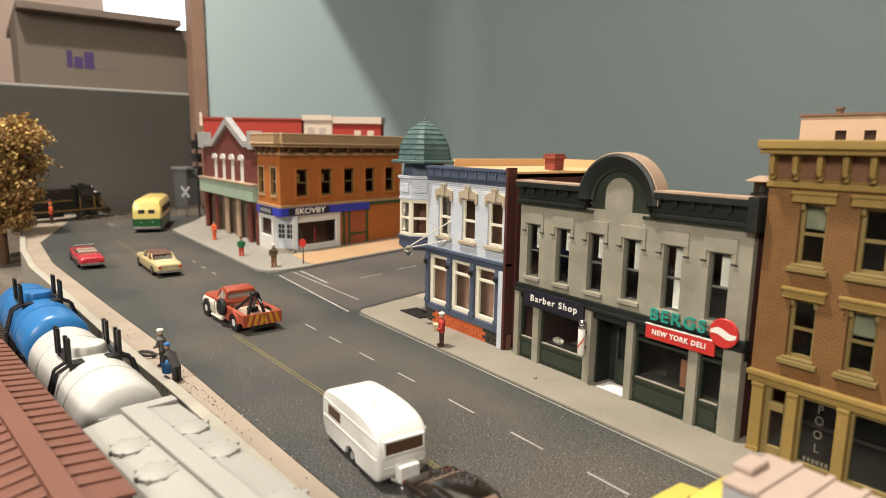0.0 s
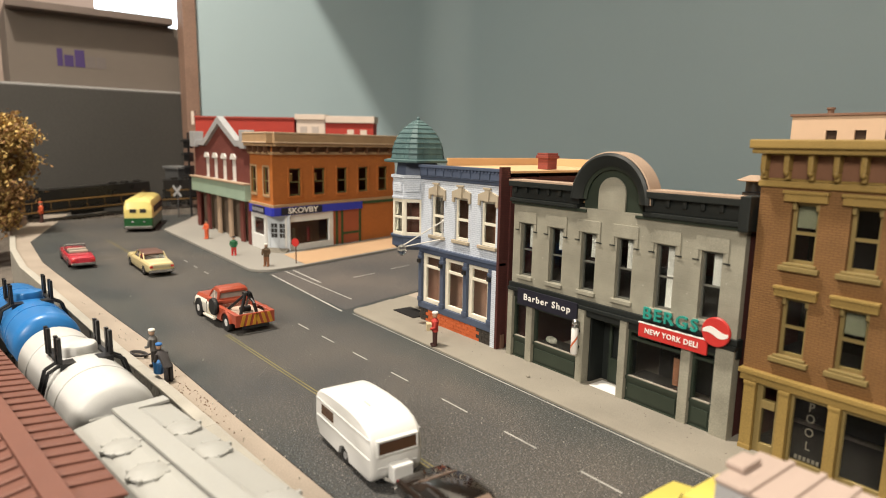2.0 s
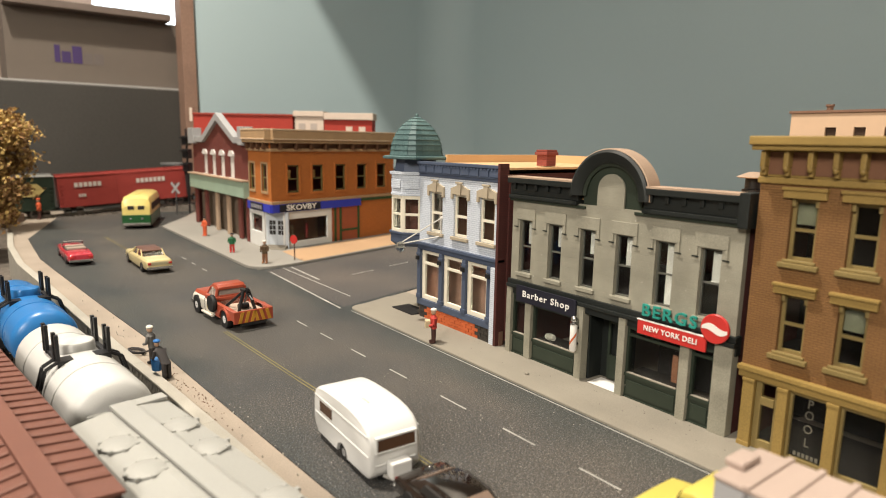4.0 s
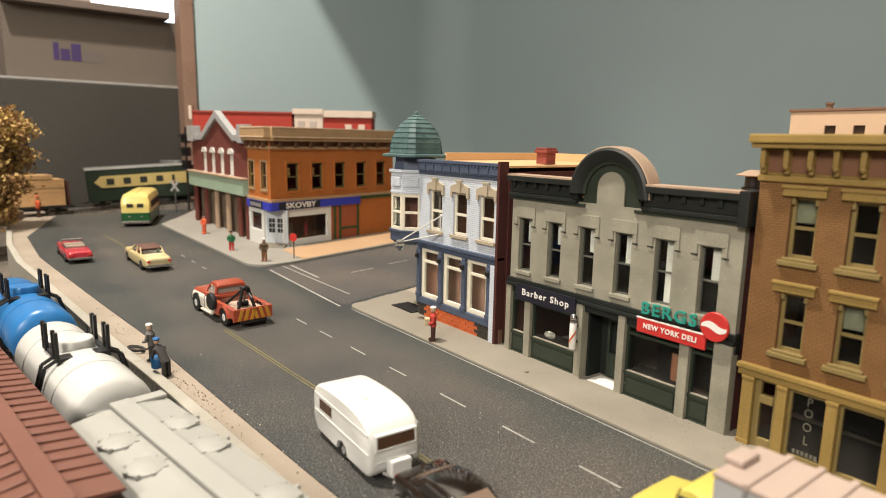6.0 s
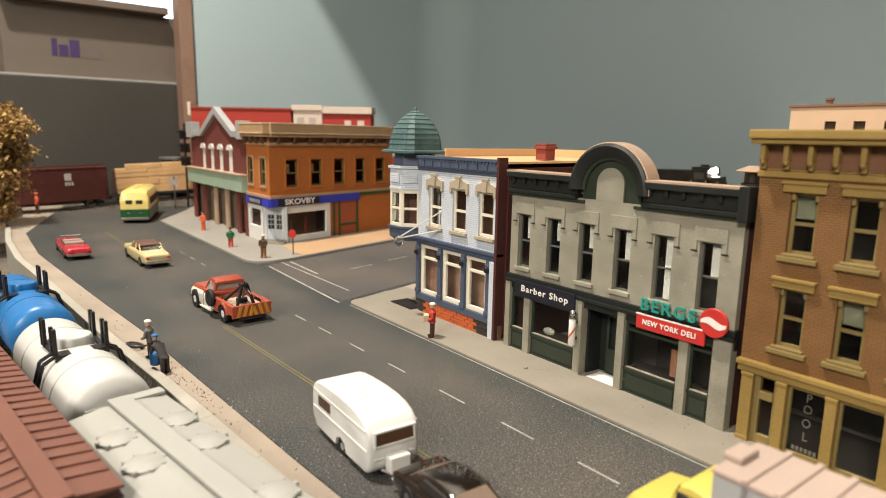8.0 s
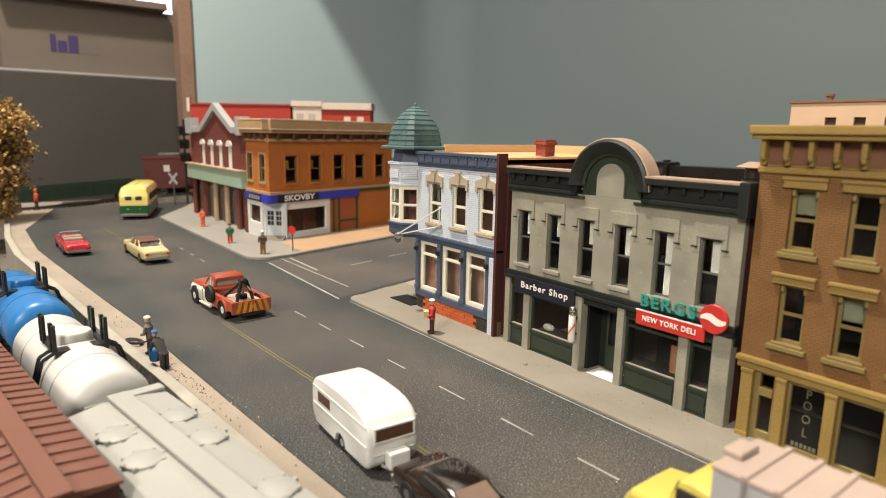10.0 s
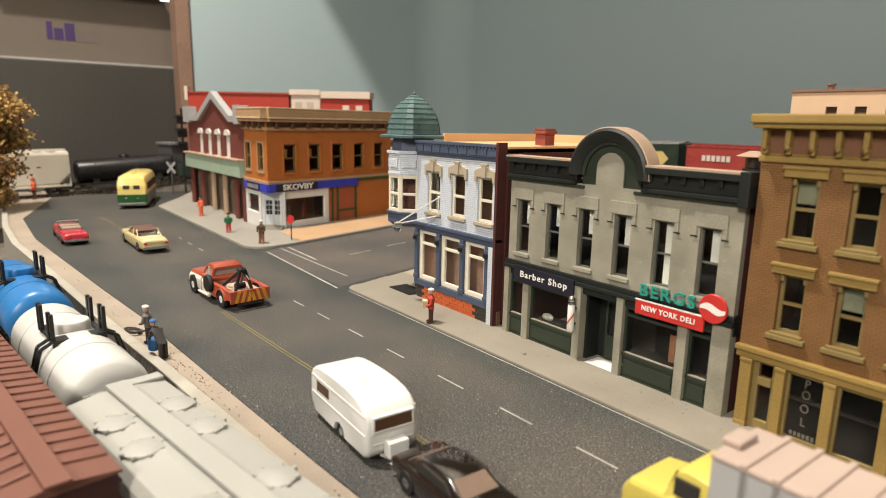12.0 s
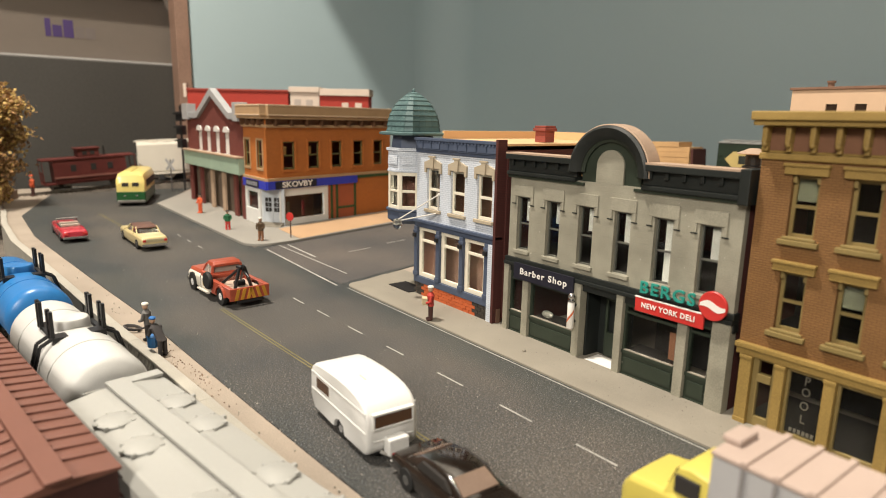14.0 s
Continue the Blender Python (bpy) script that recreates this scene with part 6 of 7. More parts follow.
def diesel(L, rear):
    BODY = mat("loco_black", (0.012, 0.011, 0.010), 0.3, var=0.3)
    GOLD = mat("loco_gold", (0.20, 0.11, 0.03), 0.5, var=0.12)
    t = thing("diesel_locomotive", 0, 0, 0, 0, "black diesel locomotive with gold stripes" + (", nose rearward" if rear else " and a lit headlamp"), "locomotive", "freight train")
    h = L / 2 - 4
    sg = -1 if rear else 1
    part("frame", boxes((-h, h, -16, 16, 9, 14)), BODY, t, bevel=0.5)
    part("frame_stripe", boxes((-h + 3, h - 3, -16.3, 16.3, 12.0, 13.4)), GOLD, t)
    x0, x1 = (-h + 6, h - 40)
    def X(a, b):
        return (min(sg * a, sg * b), max(sg * a, sg * b))
    part("hood", boxes((*X(x0, x1), -9.5, 9.5, 14, 43)), BODY, t, bevel=1.2)
    part("cab", boxes((*X(x1 + 0.2, x1 + 22), -15, 15, 14, 44), (*X(x1 - 1, x1 + 23), -12, 12, 44, 47)), BODY, t, bevel=1.2)
    part("nose", boxes((*X(x1 + 22.2, h - 7), -9.5, 9.5, 14, 36)), BODY, t, bevel=2.0)
    for s in (-1, 1):
        part("cab_window", boxes((*X(x1 + 5, x1 + 18), s * 15 - 0.3, s * 15 + 0.3, 32, 40)), DARK, t, bevel=0.3)
        part("hood_stripe", boxes((*X(x0 + 4, x1 - 6), s * 9.6 - 0.3, s * 9.6 + 0.3, 25, 27)), GOLD, t)
        for a in (x1 + 1.0, x1 + 20.0):
            part("cab_stripe", boxes((*X(a, a + 1.6), s * 15.1 - 0.3, s * 15.1 + 0.3, 15, 31)), GOLD, t)
        for a in (x1 + 30, x0 + 10):
            part("number_bars", boxes((*X(a, a + 1.2), s * 9.7 - 0.2, s * 9.7 + 0.2, 16, 30), (*X(a + 2.4, a + 3.6), s * 9.7 - 0.2, s * 9.7 + 0.2, 16, 30)), GOLD, t)
        bm = bmesh.new()
        rod(bm, (-h + 3, s * 15.6, 26), (h - 3, s * 15.6, 26), 0.4, 5)
        for k in range(9):
            x = -h + 5 + k * (2 * h - 10) / 8
            rod(bm, (x, s * 15.6, 14), (x, s * 15.6, 26), 0.35, 5)
        part("handrail", bm, GOLD if rear else BODY, t)
    for k in range(3):
        part("roof_fan", quick(lathe, [(6, 42.8), (6, 45.2), (5, 45.8)], (sg * (x0 + 16 + k * 17), 0, 0), 16), BODY, t, smooth=True)
    part("horn_cluster", boxes((*X(x1 + 6, x1 + 14), -3, 3, 47, 49.5)), BODY, t, bevel=0.5)
    if not rear:
        part("headlamp", quick(lathe, [(2.6, 0), (3.2, 0.8), (2.0, 1.6)], (sg * (x1 + 23.2), 0, 42.5), 14, "x"), glow_mat("lamp_glow", (1.0, 0.92, 0.78), 900.0), t, "lit headlamp", smooth=True)
    else:
        part("end_plate", boxes((*X(h - 7, h - 5), -8, 8, 15, 22)), GOLD, t)
    part("fuel_tank", boxes((-22, 22, -12, 12, 3.5, 9)), BODY, t, bevel=1)
    bogies(t, (-h + 26, h - 26))
    for e in (-1, 1):
        part("pilot", boxes((e * h - 1.5, e * h + 1.5, -14, 14, 3, 10)), BODY, t, bevel=0.4)
    couplers(t, L)
    return t


def reading_panel(t, s, hw):
    YL = mat("faded_yellow_panel", (0.46, 0.36, 0.14), 0.6, var=0.12)
    DK = mat("panel_letter", (0.02, 0.025, 0.02), 0.6)
    a, b, z0, z1 = -82, 80, 30, 47.5
    bm = bmesh.new()
    m = (z0 + z1) / 2
    prism(bm, [(a - 9, m), (a, z0), (b, z0), (b + 9, m), (b, z1), (a, z1)], "y", s * (hw + 1.05) - 0.15, s * (hw + 1.05) + 0.15)
    p = part("name_panel", bm, YL, t, "yellow pointed name panel")
    for j in range(7):
        x = a + 4 + j * (b - a - 4) / 7
        bm = boxes((x + 3, x + (7 if j == 4 else 13), s * (hw + 1.3) - 0.15, s * (hw + 1.3) + 0.15, z0 + 4.2, z1 - 4.2))
        part("letter_block", bm, DK, p)


def lumber_car(L):
    WD = mat("stacked_lumber", (0.52, 0.32, 0.15), 0.7, var=0.25, scale=150)
    t = thing("lumber_flatcar", 0, 0, 0, 0, "flatcar stacked high with tan sawn lumber", "freight car", "freight train")
    h = L / 2 - 4
    part("deck", boxes((-h, h, -16, 16, 9.5, 13)), BOGIE, t, bevel=0.4)
    for e in (-1, 1):
        bm = bmesh.new()
        x0 = e * (h - 3)
        prism(bm, [(x0 - 1.5, 13), (x0 + 1.5, 13), (x0 + 1.5 - e * 2, 48), (x0 - 1.5 - e * 2, 48)], "y", -15, 15)
        part("bulkhead", bm, mat("bulkhead_brown", (0.075, 0.025, 0.02), 0.7), t, bevel=0.4)
    for row in range(7):
        z0 = 13.2 + row * 6.15
        ins = 8 if row < 6 else 22
        n = 3 + row % 2
        for k in range(n):
            a = -h + ins + (2 * h - 2 * ins) * k / n
            b = -h + ins + (2 * h - 2 * ins) * (k + 1) / n - 0.4
            j = random.uniform(-0.9, 0.9)
            part("lumber_pack", boxes((a + j * 0.3, b + j * 0.3, -15 + j, 15 + j, z0, z0 + 5.95)), WD, t, bevel=0.2)
    part("underframe", boxes((-h + 14, h - 14, -6, 6, 5.5, 9.4)), BOGIE, t)
    bogies(t, (-h + 17, h - 17))
    couplers(t, L)
    return t


def gondola(L):
    G = mat("gondola_green", (0.012, 0.028, 0.016), 0.6, var=0.3)
    t = thing("gondola", 0, 0, 0, 0, "low dark green open gondola wagon", "freight car", "freight train")
    h = L / 2 - 4
    part("floor_pan", boxes((-h, h, -15, 15, 9.5, 11.5)), G, t)
    for s in (-1, 1):
        part("side", boxes((-h, h, s * 15.6 - 0.8, s * 15.6 + 0.8, 9.5, 28)), G, t, bevel=0.3)
        for k in range(13):
            x = -h + 4 + k * (2 * h - 8) / 12
            part("side_rib", boxes((x - 0.8, x + 0.8, s * 16.6 - 0.6, s * 16.6 + 0.6, 10, 27.6)), G, t)
        part("end", boxes((s * h - 0.8, s * h + 0.8, -14.7, 14.7, 11.6, 28)), G, t, bevel=0.3)
    bogies(t, (-h + 17, h - 17))
    couplers(t, L)
    return t


def tank_car(L, paint, r, name, label, platform=True, group="freight train", band=None, zc=None):
    t = thing(name, 0, 0, 0, 0, label, "tank car", group)
    h = L / 2 - 7
    zc = zc or 12 + r
    bm = bmesh.new()
    prof = [(0.3, -h), (r * 0.55, -h + 0.8), (r * 0.85, -h + 2.6), (r * 0.97, -h + 5), (r, -h + 8), (r, h - 8), (r * 0.97, h - 5), (r * 0.85, h - 2.6), (r * 0.55, h - 0.8), (0.3, h)]
    lathe(bm, prof, (0, 0, zc), 40, "x")
    part("tank", bm, paint, t, smooth=True)
    for x in ((-h * 0.5, h * 0.5) if platform else (-h * 0.6, -h * 0.28, h * 0.28, h * 0.6)):
        part("tank_band", quick(lathe, [(r + 0.05, x - 0.8), (r + 0.35, x - 0.6), (r + 0.35, x + 0.6), (r + 0.05, x + 0.8)], (0, 0, zc), 40, "x"), band or paint, t, smooth=True)
    part("sill", boxes((-h - 3, h + 3, -4, 4, 8, 12)), BOGIE, t, bevel=0.4)
    for s in (-1, 1):
        part("walkway", boxes((-h - 3, h + 3, s * (r + 1) - 2.5, s * (r + 1) + 2.5, 11, 12)), BOGIE, t)
        part("saddle", boxes((s * h * 0.62 - 4, s * h * 0.62 + 4, -r * 0.8, r * 0.8, 10, zc - r * 0.62)), BOGIE, t)
    d = part("dome", quick(lathe, [(7.5, zc + r - 3), (7.5, zc + r + 2.4), (6.9, zc + r + 3.4), (3, zc + r + 4.2), (0.3, zc + r + 4.4)], (0, 0, 0), 24), paint, t, "domed manway", smooth=True)
    if platform:
        e = r * 0.56
        zp = zc + r - 0.6
        part("dome_platform", boxes((7.8, 14.5, -e - 1, e + 1, zp - 1.4, zp), (-13, -7.8, -e - 1, e + 1, zp - 1.4, zp), (-7.8, 7.8, -e - 1, -8.2, zp - 1.4, zp), (-7.8, 7.8, 8.2, e + 1, zp - 1.4, zp), (13.6, 14.5, -e - 1, e + 1, zp - 5, zp - 1.4)), BLACK, t, "black dome platform")
        for s in (-1, 1):
            bm = bmesh.new()
            for x in (-11, -6.8, 7.4, 12.4):
                box(bm, x - 1.1, x + 1.1, s * (e + 0.6) - 0.7, s * (e + 0.6) + 0.7, zc + r - 2, zc + r + 10.5)
            box(bm, -11, -6.8, s * (e + 0.6) - 0.45, s * (e + 0.6) + 0.45, zc + r + 2.4, zc + r + 3.8)
            box(bm, 7.4, 12.4, s * (e + 0.6) - 0.45, s * (e + 0.6) + 0.45, zc + r + 2.4, zc + r + 3.8)
            part("platform_rail", bm, BLACK, t)
            bm = bmesh.new()
            for x in (7.4, 13.0):
                rod(bm, (x, s * e, zc + r - 0.6), (x, s * r * 0.9, zc + r * 0.78), 0.8, 6)
                rod(bm, (x, s * r * 0.9, zc + r * 0.78), (x, s * (r + 2.0), zc), 0.8, 6)
                rod(bm, (x, s * (r + 2.0), zc), (x, s * (r + 2.0), 12), 0.8, 6)
            for k in range(7):
                z = 14 + k * (zc - 14) / 6
                rod(bm, (7.4, s * (r + 2.4), z), (13.0, s * (r + 2.4), z), 0.7, 6)
            part("ladder", bm, BLACK, t)
    bogies(t, (-h + 9, h - 9))
    couplers(t, L)
    return t


def covered_hopper(L, W, H, paint, label, group="freight train", hatches=(-52, -34, -16, 2, 20, 38, 56)):
    t = thing("covered_hopper", 0, 0, 0, 0, label, "freight car", group)
    h = L / 2 - 4
    hw = W / 2
    bm = bmesh.new()
    rings = []
    for x, zb in ((-h, 26), (-h + 16, 12), (h - 16, 12), (h, 26)):
        rings.append([(x, -hw * 0.72, zb), (x, -hw, zb + 5), (x, -hw - 0.2, H - 7), (x, -hw * 0.92, H - 3.4), (x, -hw * 0.35, H - 1.9), (x, hw * 0.35, H - 1.9), (x, hw * 0.92, H - 3.4), (x, hw + 0.2, H - 7), (x, hw, zb + 5), (x, hw * 0.72, zb)])
    loft(bm, rings)
    part("body", bm, paint, t, bevel=0.4)
    for s in (-1, 1):
        part("side_sill", boxes((-h, h, s * hw - 1.0, s * hw + 1.0, 12, 15)), paint, t, bevel=0.3)
        for e in (-1, 1):
            part("end_post", boxes((e * h - 1, e * h + 1, s * hw * 0.8 - 1, s * hw * 0.8 + 1, 12, 40)), paint, t)
        bm = bmesh.new()
        for k in range(7):
            rod(bm, (-h - 1.2, s * 4, 14 + k * 5), (-h - 1.2, s * 11, 14 + k * 5), 0.5, 5)
        part("end_ladder", bm, paint, t)
        for x in hatches:
            hb = part("roof_hatch", quick(lathe, [(5.7, 0), (5.8, 0.7), (5.2, 1.1), (0.3, 1.3)], (x, s * 10, H - 2.7), 22), paint, t, smooth=True)
            for k in range(8):
                ca, sa = math.cos(k * math.pi / 4), math.sin(k * math.pi / 4)
                cx, cy = x + 5.8 * ca, s * 10 + 5.8 * sa
                part("hatch_clamp", boxes((cx - 0.7, cx + 0.7, cy - 0.7, cy + 0.7, H - 2.9, H - 1.5)), paint, hb, bevel=0.2)
    part("running_board", boxes((-h - 1, h + 1, -3.6, 3.6, H - 1.2, H + 0.1)), paint, t, bevel=0.25)
    for k in (-1, 1):
        part("end_walkway", boxes((k * h - 4, k * h + 1.5, 4.2, hw * 0.9, H - 2.6, H - 1.4)), paint, t, bevel=0.2)
    for k in range(3):
        bm = bmesh.new()
        x = (k - 1) * (h - 20) * 0.62
        loft(bm, [[(x - 12, -9, 13), (x + 12, -9, 13), (x + 12, 9, 13), (x - 12, 9, 13)], [(x - 5, -6, 5), (x + 5, -6, 5), (x + 5, 6, 5), (x - 5, 6, 5)]])
        part("discharge_bay", bm, paint, t)
    bogies(t, (-h + 14, h - 14))
    couplers(t, L)
    return t


def caboose(L):
    P = mat("caboose_red", (0.105, 0.020, 0.016), 0.6, var=0.2)
    t = thing("caboose", 0, 0, 0, 0, "oxide red caboose with a roof cupola", "caboose", "freight train")
    h = L / 2 - 5
    part("body", boxes((-h + 14, h - 14, -15, 15, 11, 38)), P, t, bevel=0.5)
    part("roof", boxes((-h, h, -16, 16, 38.1, 40.6)), P, t, bevel=0.8)
    part("cupola", boxes((-14, 14, -12, 12, 40.7, 50)), P, t, bevel=0.5)
    part("cupola_roof", boxes((-16, 16, -13.5, 13.5, 50.1, 52)), P, t, bevel=0.6)
    part("frame", boxes((-h, h, -14, 14, 8.5, 11)), P, t, bevel=0.3)
    part("smoke_jack", quick(rod, (24, 4, 40), (24, 4, 52), 1.3, 8), BOGIE, t)
    for s in (-1, 1):
        for x in (-26, 0, 22):
            part("window", boxes((x, x + 7, s * 15 - 0.4, s * 15 + 0.4, 24, 32)), DARK, t, bevel=0.3)
        for x in (-8, 2):
            part("cupola_window", boxes((x, x + 6, s * 12 - 0.4, s * 12 + 0.4, 43, 48)), DARK, t, bevel=0.2)
        part("side_step", boxes((-h + 14, h - 14, s * 15.6 - 0.6, s * 15.6 + 0.6, 16, 18)), mat("caboose_stripe", (0.24, 0.10, 0.08), 0.6), t)
        bm = bmesh.new()
        for y in (-12, -4, 4, 12):
            rod(bm, (s * (h - 1), y, 11), (s * (h - 1), y, 24), 0.5, 5)
        rod(bm, (s * (h - 1), -12, 24), (s * (h - 1), 12, 24), 0.5, 5)
        rod(bm, (s * (h - 1), -14, 11), (s * (h - 1), -14, 38), 0.6, 5)
        rod(bm, (s * (h - 1), 14, 11), (s * (h - 1), 14, 38), 0.6, 5)
        part("end_railing", bm, P, t)
    bogies(t, (-h + 22, h - 22))
    couplers(t, L)
    for o in t.children:
        if not o.name.startswith(("bogie", "coupler")):
            o.scale.z = 1.14
    return t


RED_BOX = mat("boxcar_red", (0.26, 0.035, 0.028), 0.55, var=0.12)
GREEN_BOX = mat("boxcar_green", (0.014, 0.026, 0.016), 0.5, var=0.25)
GREY_ROOF = mat("galvanised_roof", (0.26, 0.26, 0.25), 0.5, var=0.15)
BROWN_BOX = mat("boxcar_brown", (0.075, 0.018, 0.014), 0.6, var=0.2)
MARK = mat("faded_white_mark", (0.50, 0.46, 0.42), 0.7, var=0.1)
HOP_WHITE = mat("hopper_white", (0.62, 0.58, 0.50), 0.5, var=0.08, scale=120)
TANK_BLACK = mat("tank_black", (0.014, 0.013, 0.015), 0.3, var=0.3)

# each car with the place of its middle behind the crossing at 5.5 s
TRAIN = []
TRAIN.append((diesel(171, False), 684))
TRAIN.append((diesel(202, True), 497))
TRAIN.append((boxcar(182, 33, 57, RED_BOX, "red boxcar with faded white lettering bars", marks=[(16, 58, 38, 44.5, MARK), (-66, -30, 38, 44.5, MARK), (-62, -52, 24, 28, MARK)]), 301))
TRAIN.append((boxcar(210, 33, 60, GREEN_BOX, "long dark green boxcar with a yellow name panel", roof=GREY_ROOF, panel=reading_panel), 102))
TRAIN.append((lumber_car(201), -123))
TRAIN.append((boxcar(204, 33, 60, BROWN_BOX, "oxide brown boxcar with white lettering bars", marks=[(40, 52, 40, 50, MARK), (40, 52, 33, 38, MARK), (-70, -58, 36, 46, MARK)], ribs=8), -326))
TRAIN.append((gondola(196), -531))
TRAIN.append((tank_car(154, TANK_BLACK, 17, "tank_car", "gloss black tank car with a dome", platform=False), -701))
TRAIN.append((covered_hopper(161, 34, 64, HOP_WHITE, "off-white covered hopper with curved sides"), -858))
TRAIN.append((caboose(133), -1003))
SPEED = 126.5

# stock standing in the yard below the wall
TANK_WHITE = mat("tank_white", (0.54, 0.54, 0.525), 0.4, var=0.06, bump=0.03)
TANK_BLUE = mat("tank_blue", (0.025, 0.16, 0.42), 0.3, var=0.06, bump=0.03)
PALE_HOP = mat("pale_grey_hopper", (0.335, 0.335, 0.315), 0.5, var=0.06, scale=120)
ROOF_BROWN = mat("roof_oxide", (0.165, 0.068, 0.048), 0.6, var=0.15, scale=120)


def park(t, x, y, ang):
    t.matrix_basis = pose(x * MM, y * MM, -27 * MM, 0, 0, ang)


tw = tank_car(122, TANK_WHITE, 16.5, "tank_car", "glossy white tank car with black dome platform", group="yard train", zc=33)
park(tw, -64, -203.0, 6.2)
tb = tank_car(122, TANK_BLUE, 16.5, "tank_car", "glossy blue tank car with black dome platform", group="yard train", zc=33)
park(tb, -190, -213.5, 5.6)
hp = covered_hopper(168, 36, 46.5, PALE_HOP, "pale grey covered hopper with round roof hatches", group="yard train", hatches=(-53, -31, 10, 32, 58))
park(hp, 84, -185.2, 9.0)
# maroon taken darker to paint the shade on the body and end
bx = boxcar(190, 29, 50, mat("shaded_maroon_body", (0.045, 0.014, 0.012), 0.5, var=0.25), "maroon boxcar, body colour darkened for shade, with a dusty oxide-brown ribbed roof", group="yard train", roof=ROOF_BROWN, step=7.4, rib=2.1)
park(bx, -19, -235.8, 8.0)


def motions():
    for car, mid in TRAIN:
        rows = []
        for k in range(57):
            t = k * 0.25
            s = mid + SPEED * (t - 5.5)
            ax, ay, az, _ = track(s - 55)
            bx_, by, bz, _ = track(s + 55)
            h = math.degrees(math.atan2(by - ay, bx_ - ax))
            up = -math.degrees(math.atan2(bz - az, 110))
            m = Matrix.Translation(((ax + bx_) / 2 * MM, (ay + by) / 2 * MM, (az + bz) / 2 * MM)) @ pose(0, 0, 0, 0, 0, h) @ pose(0, 0, 0, 0, up, 0)
            rows.append((t, m))
        walk(car, rows)

# ---- figurines, signs, tree, shelf ----
FLESH = mat("painted_face", (0.50, 0.32, 0.22), 0.7)


def figurine(name, x, y, z, rz, label, coat, trousers, hat, extra=None, h=20.5, bend=0.0):
    """A small painted figure: one plain mesh."""
    bm = bmesh.new()
    k = h / 20.5
    for s in (-1, 1):
        rod(bm, (s * 1.5 * k, 0, 0.8 * k), (s * 1.2 * k, 0, 9.2 * k), 1.05 * k, 8, 1.35 * k, mi=1)
        blob(bm, (s * 1.5 * k, -0.8 * k, 0.7 * k), 1.1 * k, 1.9 * k, 0.8 * k, mi=1)
    loft(bm, [[(r * 1.25 * k * math.cos(a), dy + r * 0.85 * k * math.sin(a), zz * k) for a in [i * math.pi / 5 for i in range(10)]] for r, zz, dy in ((2.2, 8.6, 0), (2.0, 11, -bend * 0.4), (2.5, 14.6, -bend), (1.1, 16.4, -bend * 1.2))], 0)
    for s in (-1, 1):
        rod(bm, (s * 2.9 * k, -bend, 15 * k), (s * 3.5 * k, -0.6 - bend, 11.4 * k), 0.85 * k, 7, mi=0)
        rod(bm, (s * 3.5 * k, -0.6 - bend, 11.4 * k), (s * 2.2 * k, -2.8 - bend, 10.6 * k), 0.75 * k, 7, mi=0)
    blob(bm, (0, -0.2 - bend * 1.4, 18.0 * k), 1.35 * k, 1.5 * k, 1.8 * k, mi=2, seg=10, rings=6)
    blob(bm, (0, -0.1 - bend * 1.4, 19.3 * k), 1.7 * k, 1.9 * k, 1.0 * k, mi=3, seg=10, rings=5)
    if extra == "parcel":
        vs = box(bm, -2.4, 2.4, -5.0, -2.2, 9.6, 13.6, 4)
    if extra == "bucket":
        rod(bm, (0.6, -6.2, 4.0), (0.6, -5.4, 9.4), 2.3, 10, 3.0, mi=4)
    mats = [coat, trousers, FLESH, hat, mat("parcel_tan", (0.55, 0.45, 0.28), 0.8) if extra == "parcel" else mat("bucket_blue", (0.03, 0.16, 0.42), 0.5)]
    ob = part(name, bm, mats, smooth=True, at=pose(x * MM, y * MM, z * MM, 0, 0, rz))
    return tagged(ob, label, "figurine", "street figurines")


C_RED = mat("coat_red", (0.42, 0.04, 0.03), 0.7)
C_ORANGE = mat("coat_orange", (0.62, 0.11, 0.04), 0.7)
C_GREEN = mat("coat_green", (0.02, 0.12, 0.05), 0.7)
C_BROWN = mat("coat_brown", (0.075, 0.045, 0.02), 0.7)
C_DARK = mat("cloth_dark", (0.05, 0.045, 0.045), 0.8)
C_GREY = mat("cloth_grey", (0.16, 0.155, 0.15), 0.8)
C_MAROON = mat("cloth_maroon", (0.06, 0.025, 0.02), 0.8)
H_WHITE = mat("hat_white", (0.70, 0.67, 0.60), 0.7)
H_BLUE = mat("hat_blue", (0.03, 0.15, 0.42), 0.7)
H_DARK = mat("hair_dark", (0.03, 0.02, 0.02), 0.8)
figurine("figurine", -32.5, -28.5, 0.8, -30, "painted figurine in a red coat carrying a parcel", C_RED, C_MAROON, H_WHITE, "parcel", 21)
figurine("figurine", -300, -24, 2.6, 40, "painted figurine in a brown jacket and pale cap", C_BROWN, mat("cloth_tan", (0.24, 0.11, 0.055), 0.8), H_WHITE, None, 22)
figurine("figurine", -371, -30, 2.6, 70, "painted figurine in green with red trousers", C_GREEN, SIGN_RED, H_DARK, None, 20)
figurine("figurine", -494, -20, 2.6, 20, "painted figurine in an orange coat", C_ORANGE, C_ORANGE, H_DARK, None, 23)
figurine("figurine", -778, -160, -0.6, 10, "painted figurine in an orange coat at the street end", C_ORANGE, C_MAROON, C_ORANGE, None, 30)
figurine("figurine", -91.5, -166.2, -0.6, -40, "painted workman figurine in grey with pale hat", C_GREY, C_DARK, H_WHITE, None, 20.5, 0.6)
figurine("figurine", -63.5, -166.3, -0.6, -65, "stooping painted workman figurine with a blue bucket", C_DARK, C_DARK, H_BLUE, "bucket", 19.5, 4.2)


